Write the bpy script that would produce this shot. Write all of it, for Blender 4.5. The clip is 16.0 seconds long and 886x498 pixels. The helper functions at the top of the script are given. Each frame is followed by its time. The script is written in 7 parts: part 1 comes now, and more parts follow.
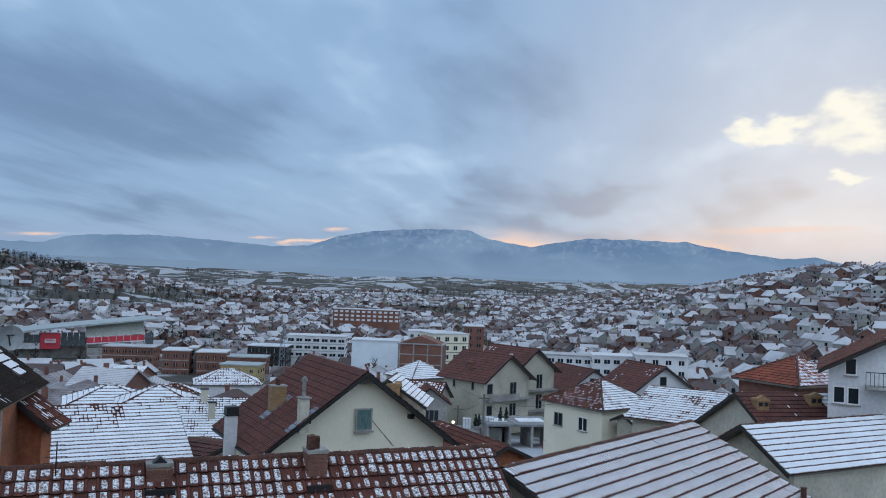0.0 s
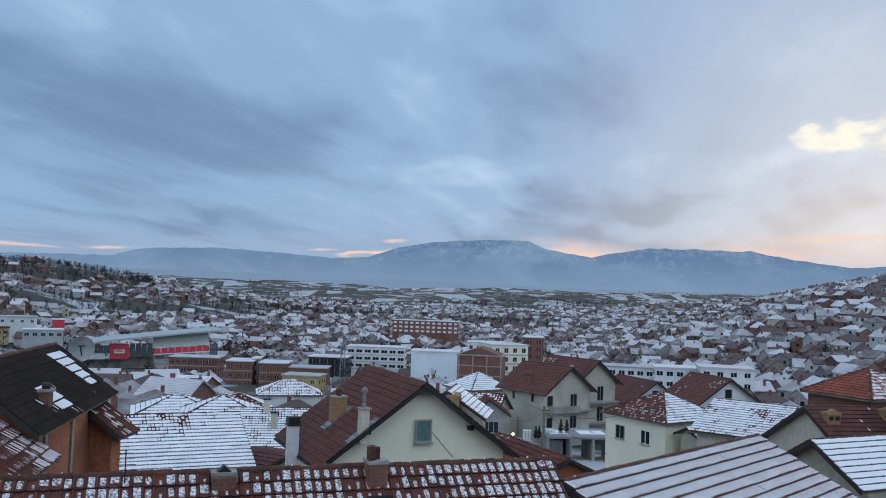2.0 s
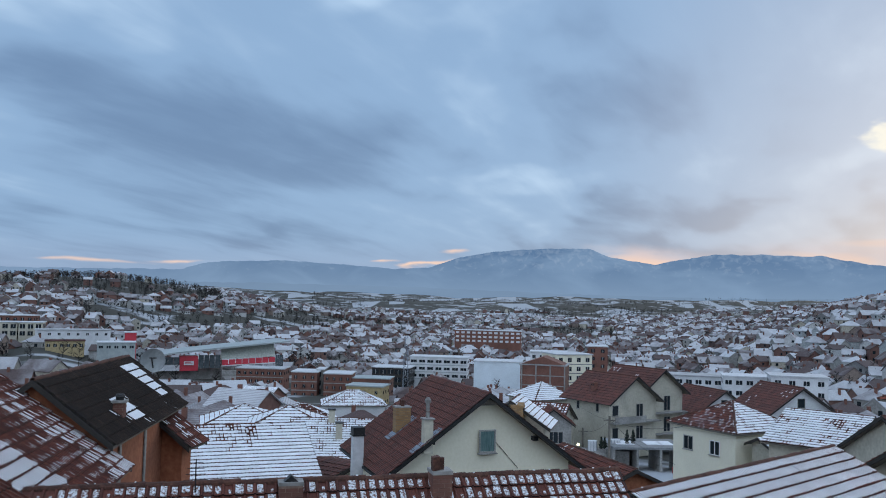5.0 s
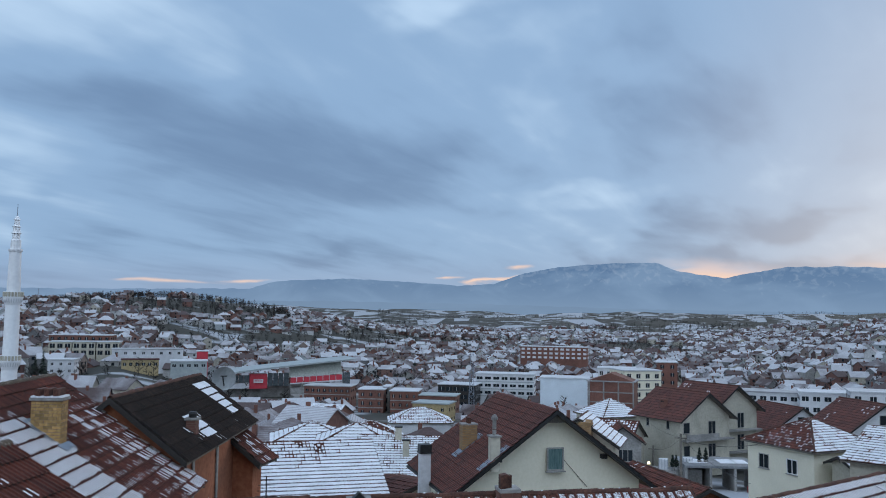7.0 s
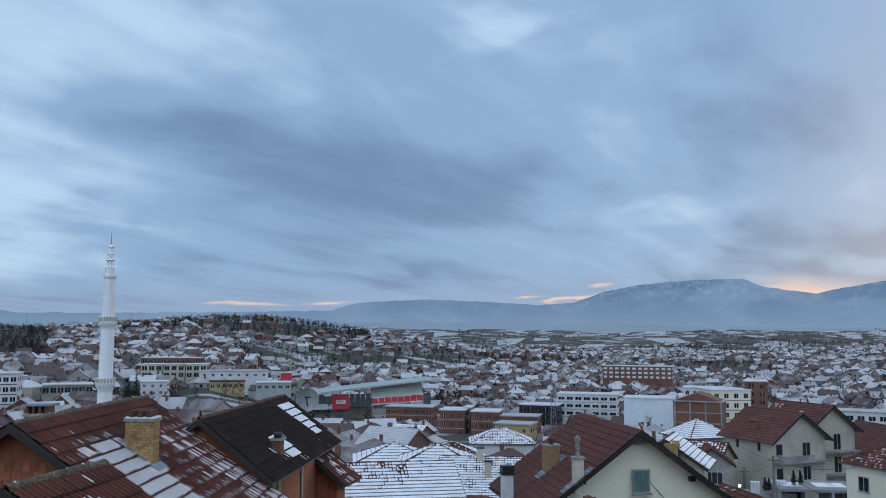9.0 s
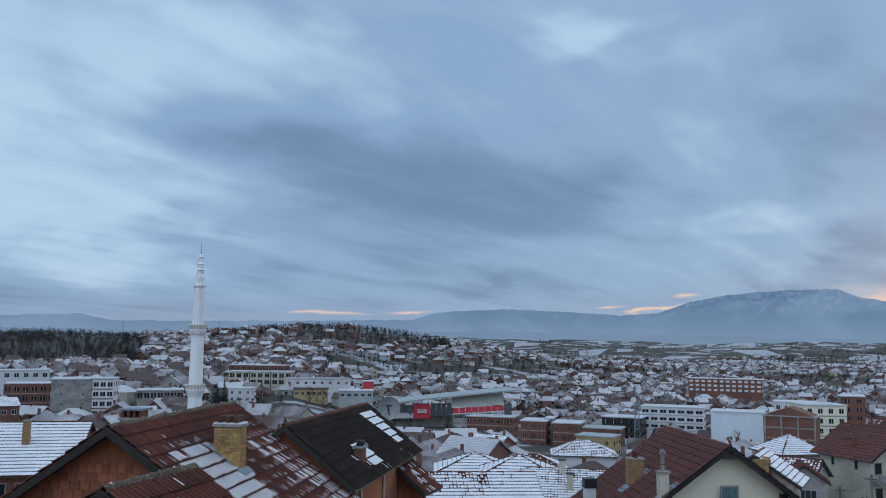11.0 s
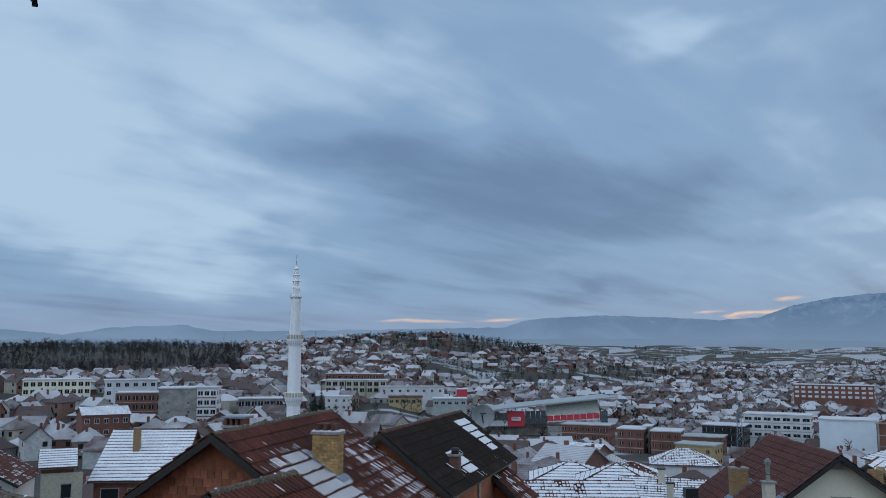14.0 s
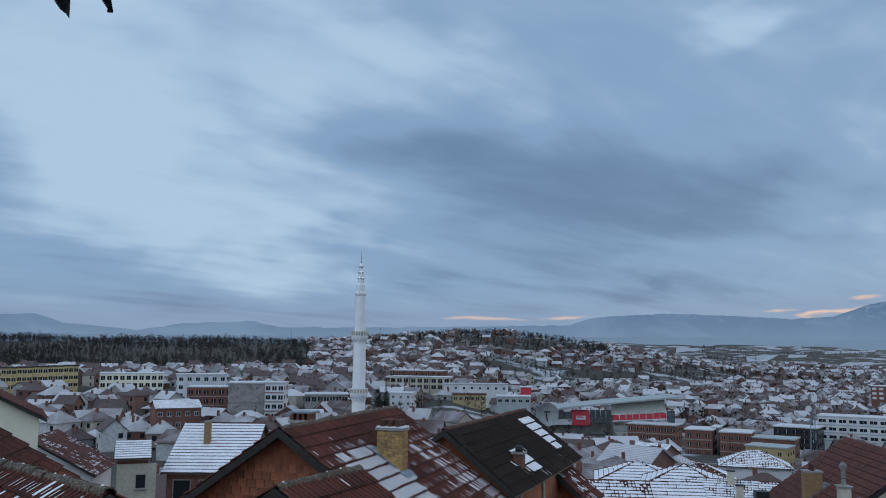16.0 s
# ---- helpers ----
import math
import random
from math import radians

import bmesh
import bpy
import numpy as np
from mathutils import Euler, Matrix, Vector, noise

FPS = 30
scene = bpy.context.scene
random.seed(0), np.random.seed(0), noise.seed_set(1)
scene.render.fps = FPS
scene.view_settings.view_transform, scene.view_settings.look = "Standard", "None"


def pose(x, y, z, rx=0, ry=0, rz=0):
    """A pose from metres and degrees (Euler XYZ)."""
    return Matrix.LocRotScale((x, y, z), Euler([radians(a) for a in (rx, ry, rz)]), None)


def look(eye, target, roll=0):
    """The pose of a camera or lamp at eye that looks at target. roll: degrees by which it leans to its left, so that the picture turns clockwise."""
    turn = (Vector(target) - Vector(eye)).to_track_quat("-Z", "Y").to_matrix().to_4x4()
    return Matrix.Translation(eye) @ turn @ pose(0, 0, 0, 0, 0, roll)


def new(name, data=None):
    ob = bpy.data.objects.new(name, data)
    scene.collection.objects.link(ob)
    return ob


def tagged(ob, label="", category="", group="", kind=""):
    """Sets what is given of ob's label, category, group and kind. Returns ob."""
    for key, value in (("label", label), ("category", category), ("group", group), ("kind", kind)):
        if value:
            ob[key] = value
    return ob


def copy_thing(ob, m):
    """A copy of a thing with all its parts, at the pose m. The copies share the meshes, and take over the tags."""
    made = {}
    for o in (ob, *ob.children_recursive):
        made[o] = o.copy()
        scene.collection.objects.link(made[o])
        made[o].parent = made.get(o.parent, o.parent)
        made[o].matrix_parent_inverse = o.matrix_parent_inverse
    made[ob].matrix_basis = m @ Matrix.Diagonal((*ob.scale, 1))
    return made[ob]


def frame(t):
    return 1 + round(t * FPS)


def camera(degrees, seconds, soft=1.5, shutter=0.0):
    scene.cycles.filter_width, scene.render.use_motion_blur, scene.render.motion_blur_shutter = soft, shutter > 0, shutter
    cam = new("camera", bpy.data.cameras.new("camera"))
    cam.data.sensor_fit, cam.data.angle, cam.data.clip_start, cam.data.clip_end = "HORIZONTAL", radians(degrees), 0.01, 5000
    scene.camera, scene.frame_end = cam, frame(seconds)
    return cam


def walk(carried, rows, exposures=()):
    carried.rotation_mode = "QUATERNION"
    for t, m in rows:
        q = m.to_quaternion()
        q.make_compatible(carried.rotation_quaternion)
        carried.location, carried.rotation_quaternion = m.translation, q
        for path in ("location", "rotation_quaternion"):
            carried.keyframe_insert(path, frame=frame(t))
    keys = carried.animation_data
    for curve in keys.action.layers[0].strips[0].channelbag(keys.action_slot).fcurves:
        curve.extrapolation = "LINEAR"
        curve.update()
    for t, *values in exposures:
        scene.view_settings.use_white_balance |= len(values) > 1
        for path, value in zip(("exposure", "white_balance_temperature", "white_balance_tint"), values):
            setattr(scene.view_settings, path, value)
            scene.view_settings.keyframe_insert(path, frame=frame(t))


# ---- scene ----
EYE = 60.0
cam = camera(55.74, 16.0, soft=1.0)
ROWS = [
    (0.0, 92.158, -2.215, -0.083),
    (0.5, 92.262, -2.224, 1.009),
    (1.0, 92.472, -2.177, 2.151),
    (1.5, 92.644, -2.162, 3.114),
    (2.0, 92.769, -2.020, 3.930),
    (2.5, 92.898, -1.819, 4.580),
    (3.0, 92.970, -2.148, 5.149),
    (3.5, 92.965, -2.285, 5.825),
    (4.0, 92.892, -1.998, 6.637),
    (6.5, 94.263, -0.833, 11.125),
    (7.0, 94.370, -0.789, 12.557),
    (7.5, 94.666, -0.766, 13.880),
    (8.0, 95.002, -0.519, 15.296),
    (8.5, 95.345, -0.295, 16.765),
    (9.0, 95.690, -0.195, 17.969),
    (11.5, 96.172, -0.744, 24.595),
    (12.0, 95.884, -0.723, 25.588),
    (12.5, 95.978, -0.565, 26.810),
    (13.0, 96.253, -0.168, 27.956),
    (13.5, 96.505, -0.048, 28.948),
    (14.0, 96.785, -0.112, 29.731),
    (14.5, 96.874, -0.225, 30.626),
    (15.0, 96.589, -0.305, 31.682),
    (15.5, 96.436, -0.334, 32.955),
    (16.0, 96.586, -0.542, 34.054),
]
walk(cam, [(t, pose(0, 0, EYE, rx, ry, rz)) for t, rx, ry, rz in ROWS],
     exposures=[(0.0, 0.0), (7.0, -0.02), (9.0, -0.05), (12.0, -0.18), (16.0, -0.26)])

# ---- world, sun, exposure ----
SUN_AZ, SUN_EL = 26.0, 10.7


def sky_world():
    w = bpy.data.worlds.new("winter_sky")
    scene.world = w
    w.use_nodes = True
    nt = w.node_tree
    nt.nodes.clear()
    N, L = nt.nodes.new, nt.links.new

    def math_(op, a, b=None, c=None, clamp=False):
        n = N("ShaderNodeMath")
        n.operation, n.use_clamp = op, clamp
        for i, v in enumerate((a, b, c)):
            if v is None:
                continue
            if isinstance(v, (int, float)):
                n.inputs[i].default_value = v
            else:
                L(v, n.inputs[i])
        return n.outputs[0]

    def step(v, lo, hi, smooth=True):
        n = N("ShaderNodeMapRange")
        n.interpolation_type = "SMOOTHSTEP" if smooth else "LINEAR"
        L(v, n.inputs[0])
        n.inputs[1].default_value, n.inputs[2].default_value = lo, hi
        return n.outputs[0]

    def mix(f, a, b):
        n = N("ShaderNodeMix")
        n.data_type = "RGBA"
        n.clamp_factor = True
        for s, v in ((n.inputs[0], f), (n.inputs[6], a), (n.inputs[7], b)):
            if isinstance(v, (int, float)):
                s.default_value = v
            elif isinstance(v, tuple):
                s.default_value = (*v, 1)
            else:
                L(v, s)
        return n.outputs[2]

    co = N("ShaderNodeTexCoord")
    sep = N("ShaderNodeSeparateXYZ")
    L(co.outputs["Generated"], sep.inputs[0])
    x, y, z = sep.outputs
    # clouds lie on a flat sheet overhead, so they crowd towards the horizon
    zz = math_("MAXIMUM", z, 0.0)
    k = math_("DIVIDE", 1.0, math_("ADD", zz, 0.13))
    comb = N("ShaderNodeCombineXYZ")
    L(math_("MULTIPLY", x, k), comb.inputs[0])
    L(math_("MULTIPLY", y, k), comb.inputs[1])

    def cloud(rot, scale, nscale, detail, dist, off, rough=0.55):
        m = N("ShaderNodeMapping")
        m.vector_type = "TEXTURE"
        L(comb.outputs[0], m.inputs[0])
        m.inputs["Location"].default_value = off
        m.inputs["Rotation"].default_value = (0, 0, radians(rot))
        m.inputs["Scale"].default_value = scale
        n = N("ShaderNodeTexNoise")
        L(m.outputs[0], n.inputs["Vector"])
        n.inputs["Scale"].default_value = nscale
        n.inputs["Detail"].default_value = detail
        n.inputs["Roughness"].default_value = rough
        n.inputs["Distortion"].default_value = dist
        return n.outputs[0]

    big = cloud(-10, (0.9, 1.6, 1), 0.75, 3.0, 0.9, (1.7, 0.4, 0), 0.45)
    mid = cloud(-14, (0.7, 1.8, 1), 1.7, 4.0, 0.9, (3.1, 7.4, 0), 0.45)
    fine = cloud(-18, (0.6, 2.2, 1), 4.5, 4.0, 0.5, (0.3, 2.2, 0))

    def toward(az, el, wide):
        v = Vector((math.sin(radians(az)) * math.cos(radians(el)), math.cos(radians(az)) * math.cos(radians(el)), math.sin(radians(el))))
        d = N("ShaderNodeVectorMath")
        d.operation = "DOT_PRODUCT"
        L(co.outputs["Generated"], d.inputs[0])
        d.inputs[1].default_value = v
        return step(d.outputs["Value"], math.cos(radians(wide)), 1.0)

    # bearing and height in degrees, ruffled so that no cloud has a smooth rim
    az = math_("ARCTAN2", x, y)
    place = N("ShaderNodeCombineXYZ")
    L(math_("MULTIPLY", az, 57.296), place.inputs[0])
    L(math_("MULTIPLY", math_("ARCSINE", z), 57.296), place.inputs[1])

    def ruffled(scale, much, stretch):
        m = N("ShaderNodeMapping")
        L(place.outputs[0], m.inputs[0])
        m.inputs["Scale"].default_value = stretch
        n = N("ShaderNodeTexNoise")
        L(m.outputs[0], n.inputs["Vector"])
        n.inputs["Scale"].default_value, n.inputs["Detail"].default_value = scale, 4.0
        c = N("ShaderNodeVectorMath")
        c.operation = "MULTIPLY_ADD"
        L(n.outputs["Color"], c.inputs[0])
        c.inputs[1].default_value = much
        c.inputs[2].default_value = tuple(-0.5 * k for k in much)
        a = N("ShaderNodeVectorMath")
        L(place.outputs[0], a.inputs[0])
        L(c.outputs[0], a.inputs[1])
        return a.outputs[0]

    loose, tight = ruffled(0.10, (30.0, 17.0, 0.0), (0.6, 1.3, 1)), ruffled(0.42, (8.0, 0.5, 0.0), (0.5, 1.8, 1))

    patchy = ruffled(0.35, (9.0, 6.0, 0.0), (0.8, 1.5, 1))

    def mass(where, a, e, turn, wide, high):
        m = N("ShaderNodeMapping")
        m.vector_type = "TEXTURE"
        L(where, m.inputs[0])
        m.inputs["Location"].default_value = (a, e, 0)
        m.inputs["Rotation"].default_value = (0, 0, radians(turn))
        m.inputs["Scale"].default_value = (wide, high, 1)
        d = N("ShaderNodeVectorMath")
        d.operation = "LENGTH"
        L(m.outputs[0], d.inputs[0])
        return step(d.outputs["Value"], 1.0, 0.0)

    lit = math_("ADD", 0.40, math_("ADD", math_("MULTIPLY", math_("SUBTRACT", big, 0.5), 0.85), math_("ADD", math_("MULTIPLY", math_("SUBTRACT", mid, 0.5), 0.62), math_("MULTIPLY", math_("SUBTRACT", fine, 0.5), 0.22))))
    for a, e, turn, wide, high, much in CLOUDS:
        lit = math_("ADD", lit, math_("MULTIPLY", mass(loose, a, e, turn, wide, high), much))
    base = mix(step(lit, 0.0, 0.46), (0.165, 0.275, 0.465), (0.285, 0.45, 0.69))
    base = mix(step(lit, 0.44, 1.0), base, (0.53, 0.72, 0.95))
    warm_side = toward(SUN_AZ, 8, 26)
    base = mix(math_("MULTIPLY", warm_side, 0.30), base, (0.56, 0.56, 0.63))
    # clear sky between the sheets
    ns = N("ShaderNodeTexSky")
    ns.sky_type = "NISHITA"
    ns.sun_disc = False
    ns.sun_elevation = radians(SUN_EL)
    ns.sun_rotation = radians(SUN_AZ)
    sc = N("ShaderNodeVectorMath")
    sc.operation = "SCALE"
    L(ns.outputs[0], sc.inputs[0])
    sc.inputs["Scale"].default_value = 0.10
    base = mix(0.08, base, sc.outputs[0])
    # haze low over the hills, slightly lilac
    low = step(z, 0.075, 0.015)
    base = mix(math_("MULTIPLY", low, 0.6), base, (0.31, 0.40, 0.56))
    # breaks of sunset light under the cloud base
    for a, e, turn, wide, high, much in BREAKS:
        base = mix(math_("MULTIPLY", mass(tight, a, e, turn, wide, high), much), base, (0.95, 0.68, 0.54) if high < 1 else (0.80, 0.64, 0.60))
    # the sun's place behind thin cloud
    for a, e, turn, wide, high in ((25.8, 10.9, 12, 4.4, 2.4), (21.4, 10.4, 8, 3.0, 1.3), (25.6, 7.2, 8, 2.0, 0.8)):
        base = mix(step(mass(patchy, a, e, turn, wide, high), 0.0, 1.0), base, (1.0, 0.96, 0.84))
    # an overcast sky is brightest overhead
    base = mix(math_("MULTIPLY", step(y, 0.2, -0.6), 0.75), base, (0.37, 0.43, 0.51))
    base = mix(math_("MULTIPLY", step(z, 0.42, 0.8), 0.6), base, (0.36, 0.43, 0.53))
    up = math_("ADD", 1.0, math_("ADD", math_("MULTIPLY", step(z, 0.40, 0.9), ZENITH), math_("MULTIPLY", step(y, 0.15, -0.7), BEHIND)))
    g = N("ShaderNodeVectorMath")
    g.operation = "SCALE"
    L(base, g.inputs[0])
    L(up, g.inputs["Scale"])
    bg = N("ShaderNodeBackground")
    L(g.outputs[0], bg.inputs[0])
    bg.inputs[1].default_value = 1.0
    out = N("ShaderNodeOutputWorld")
    L(bg.outputs[0], out.inputs[0])


ZENITH, BEHIND = 0.65, 1.5
# bearing, height, turn, half-width, half-height (degrees) and weight of the larger cloud masses
CLOUDS = [(-51, 11, -12, 20, 8, 0.62), (-60, 18, 0, 20, 10, 0.58), (-42, 16.5, -30, 8, 4, 0.34), (-40, 21, -15, 16, 6, 0.40), (-12, 22, 0, 6, 2.6, 0.30),
          (-7, 15.5, 50, 10, 5, 0.22), (-3.5, 6.2, 6, 10, 1.8, 0.30), (22, 15, 25, 14, 7, 0.16), (17, 7.5, 0, 15, 3.5, 0.26), (-28, 17, 10, 9, 4, 0.18),
          (-25, 10.5, -14, 22, 10, -0.24), (-47, 5.0, -4, 18, 3.2, -0.25), (3, 12.5, 30, 12, 6, -0.20), (-14, 10, 20, 14, 5, -0.14), (9, 4.8, 0, 24, 1.9, -0.34)]
BREAKS = [(-30.9, 1.8, 0, 3.4, 0.15, 0.7), (-25.9, 2.0, 3, 2.6, 0.15, 0.8), (-11.2, 2.4, 4, 1.5, 0.16, 0.8), (-8.9, 2.25, 14, 2.0, 0.28, 1.0), (-7.2, 3.2, 4, 2.2, 0.18, 0.8),
          (6.0, 2.9, -6, 5.2, 1.15, 0.9), (5.4, 2.6, -4, 4.4, 0.6, 0.9), (20, 3.3, 0, 13, 1.3, 0.45), (21.5, 4.0, 2, 5.5, 0.35, 0.7), (17, 2.9, -6, 4.5, 0.45, 0.6)]
sky_world()
sun = new("sun", bpy.data.lights.new("sun", "SUN"))
sun.data.energy, sun.data.angle, sun.data.color = 0.5, radians(14), (1.0, 0.86, 0.7)
sun.matrix_world = look((0, 0, 0), (-math.sin(radians(SUN_AZ)), -math.cos(radians(SUN_AZ)), -math.tan(radians(SUN_EL + 4))))


# ---- materials ----
def material(name, rough=0.85, metal=0.0):
    m = bpy.data.materials.new(name)
    m.use_nodes = True
    nt = m.node_tree
    b = nt.nodes["Principled BSDF"]
    b.inputs["Roughness"].default_value, b.inputs["Metallic"].default_value = rough, metal
    return m, nt, b


def ramp(nt, fac, stops):
    r = nt.nodes.new("ShaderNodeValToRGB")
    while len(r.color_ramp.elements) < len(stops):
        r.color_ramp.elements.new(0.5)
    for e, (p, c) in zip(r.color_ramp.elements, stops):
        e.position, e.color = p, (*c, 1)
    nt.links.new(fac, r.inputs[0])
    return r.outputs[0]


def noise_tex(nt, scale, detail=4.0, dist=0.0, stretch=(1, 1, 1), coord="Object"):
    c = nt.nodes.new("ShaderNodeTexCoord") if coord != "World" else nt.nodes.new("ShaderNodeNewGeometry")
    m = nt.nodes.new("ShaderNodeMapping")
    m.inputs["Scale"].default_value = stretch
    nt.links.new(c.outputs["Position" if coord == "World" else coord], m.inputs[0])
    n = nt.nodes.new("ShaderNodeTexNoise")
    nt.links.new(m.outputs[0], n.inputs["Vector"])
    n.inputs["Scale"].default_value, n.inputs["Detail"].default_value, n.inputs["Distortion"].default_value = scale, detail, dist
    return n.outputs[0]


def mixc(nt, f, a, b, kind="MIX"):
    n = nt.nodes.new("ShaderNodeMix")
    n.data_type, n.blend_type = "RGBA", kind
    for s, v in ((n.inputs[0], f), (n.inputs[6], a), (n.inputs[7], b)):
        if isinstance(v, (int, float)):
            s.default_value = v
        elif isinstance(v, tuple):
            s.default_value = (*v, 1)
        else:
            nt.links.new(v, s)
    return n.outputs[2]


def bump(nt, b, h, strength=0.3, dist=0.02):
    n = nt.nodes.new("ShaderNodeBump")
    n.inputs["Strength"].default_value, n.inputs["Distance"].default_value = strength, dist
    nt.links.new(h, n.inputs["Height"])
    nt.links.new(n.outputs[0], b.inputs["Normal"])


def mottled(name, stops, fine=9.0, coarse=0.7, rough=0.85, metal=0.0, bumps=0.25, vary=None, coord="Object", stain=0.35, stretch=(1, 1, 1)):
    """A surface with grain, larger stains and, where vary is 'object' or 'island', a shift from piece to piece."""
    m, nt, b = material(name, rough, metal)
    f = noise_tex(nt, fine, 5.0, 0.0, stretch, coord)
    c = noise_tex(nt, coarse, 4.0, 0.6, (1, 1, 1), coord)
    col = ramp(nt, f, stops)
    dark = ramp(nt, c, [(0.35, (1 - stain,) * 3), (0.65, (1.0, 1.0, 1.0))])
    col = mixc(nt, 1.0, col, dark, "MULTIPLY")
    if vary:
        src = nt.nodes.new("ShaderNodeObjectInfo").outputs["Random"] if vary == "object" else nt.nodes.new("ShaderNodeNewGeometry").outputs["Random Per Island"]
        col = mixc(nt, 1.0, col, ramp(nt, src, [(0.0, (0.62, 0.62, 0.64)), (0.5, (0.95, 0.93, 0.92)), (1.0, (1.2, 1.12, 1.05))]), "MULTIPLY")
    nt.links.new(col, b.inputs["Base Color"])
    if bumps:
        bump(nt, b, f, bumps, 0.02)
    return m


def palette(name, colours, vary="island", fine=1.5, stain=0.3, rough=0.85, coord="World"):
    """One material whose pieces take one of several colours."""
    m, nt, b = material(name, rough)
    src = nt.nodes.new("ShaderNodeObjectInfo").outputs["Random"] if vary == "object" else nt.nodes.new("ShaderNodeNewGeometry").outputs["Random Per Island"]
    r = nt.nodes.new("ShaderNodeValToRGB")
    r.color_ramp.interpolation = "CONSTANT"
    colours = [tuple(0.55 * k for k in q) for q in colours] if len(colours) > 1 else colours
    while len(r.color_ramp.elements) < len(colours):
        r.color_ramp.elements.new(0.5)
    for i, (e, c) in enumerate(zip(r.color_ramp.elements, colours)):
        e.position, e.color = i / len(colours), (*c, 1)
    nt.links.new(src, r.inputs[0])
    f = noise_tex(nt, fine, 5.0, 0.3, (1, 1, 1), coord)
    c = mixc(nt, 1.0, r.outputs[0], ramp(nt, f, [(0.3, (1 - stain,) * 3), (0.65, (1.05,) * 3)]), "MULTIPLY")
    nt.links.new(c, b.inputs["Base Color"])
    return m


def snowy(name, under, amount, patch=0.5, vary="island", coord="World", rows=0.0):
    """Snow lying in patches over an older roof; amount sets how much of it stays."""
    m, nt, b = material(name, 0.8)
    src = nt.nodes.new("ShaderNodeObjectInfo").outputs["Random"] if vary == "object" else nt.nodes.new("ShaderNodeNewGeometry").outputs["Random Per Island"]
    f = noise_tex(nt, patch, 6.0, 0.4, (1, 1, 1), coord)
    g = noise_tex(nt, 4.0, 3.0, 0.0, (1, 1, 1), coord)
    add = nt.nodes.new("ShaderNodeMath")
    add.operation = "MULTIPLY_ADD"
    nt.links.new(src, add.inputs[0])
    add.inputs[1].default_value, add.inputs[2].default_value = 1.1, amount
    sml = nt.nodes.new("ShaderNodeMath")
    sml.operation = "MULTIPLY_ADD"
    nt.links.new(f, sml.inputs[0])
    sml.inputs[1].default_value, sml.inputs[2].default_value = 0.9, -0.45
    tot = nt.nodes.new("ShaderNodeMath")
    tot.operation = "ADD"
    nt.links.new(sml.outputs[0], tot.inputs[0])
    nt.links.new(add.outputs[0], tot.inputs[1])
    mask = ramp(nt, tot.outputs[0], [(0.20, (0.03,) * 3), (0.5, (0.32,) * 3), (0.95, (0.66,) * 3)])
    if rows:
        # the lips of the tile courses show through
        oc = nt.nodes.new("ShaderNodeTexCoord")
        sp = nt.nodes.new("ShaderNodeSeparateXYZ")
        nt.links.new(oc.outputs["Object"], sp.inputs[0])
        fr = nt.nodes.new("ShaderNodeMath")
        fr.operation = "DIVIDE"
        nt.links.new(sp.outputs[2], fr.inputs[0])
        fr.inputs[1].default_value = rows
        fa = nt.nodes.new("ShaderNodeMath")
        fa.operation = "FRACT"
        nt.links.new(fr.outputs[0], fa.inputs[0])
        mask = mixc(nt, 1.0, mask, ramp(nt, fa.outputs[0], [(0.0, (0.45,) * 3), (0.16, (0.45,) * 3), (0.30, (1.0,) * 3)]), "MULTIPLY")
        bump(nt, b, fa.outputs[0], 0.5, 0.05)
    old = mixc(nt, 1.0, under, ramp(nt, g, [(0.3, (0.6,) * 3), (0.7, (1.15,) * 3)]), "MULTIPLY")
    white = ramp(nt, g, [(0.3, (0.62, 0.65, 0.70)), (0.7, (0.82, 0.84, 0.87))])
    nt.links.new(mixc(nt, mask, old, white), b.inputs["Base Color"])
    return m


def brick_material():
    m, nt, b = material("yellow_brick_courses", 0.9)
    c = nt.nodes.new("ShaderNodeTexCoord")
    sp = nt.nodes.new("ShaderNodeSeparateXYZ")
    nt.links.new(c.outputs["Object"], sp.inputs[0])
    ad = nt.nodes.new("ShaderNodeMath")
    nt.links.new(sp.outputs[0], ad.inputs[0])
    nt.links.new(sp.outputs[1], ad.inputs[1])
    cb = nt.nodes.new("ShaderNodeCombineXYZ")
    nt.links.new(ad.outputs[0], cb.inputs[0])
    nt.links.new(sp.outputs[2], cb.inputs[1])
    t = nt.nodes.new("ShaderNodeTexBrick")
    nt.links.new(cb.outputs[0], t.inputs[0])
    t.inputs["Color1"].default_value, t.inputs["Color2"].default_value, t.inputs["Mortar"].default_value = (0.34, 0.205, 0.09, 1), (0.25, 0.14, 0.06, 1), (0.20, 0.16, 0.12, 1)
    t.inputs["Scale"].default_value, t.inputs["Brick Width"].default_value, t.inputs["Row Height"].default_value, t.inputs["Mortar Size"].default_value = 1.0, 0.25, 0.08, 0.008
    nt.links.new(t.outputs[0], b.inputs["Base Color"])
    return m


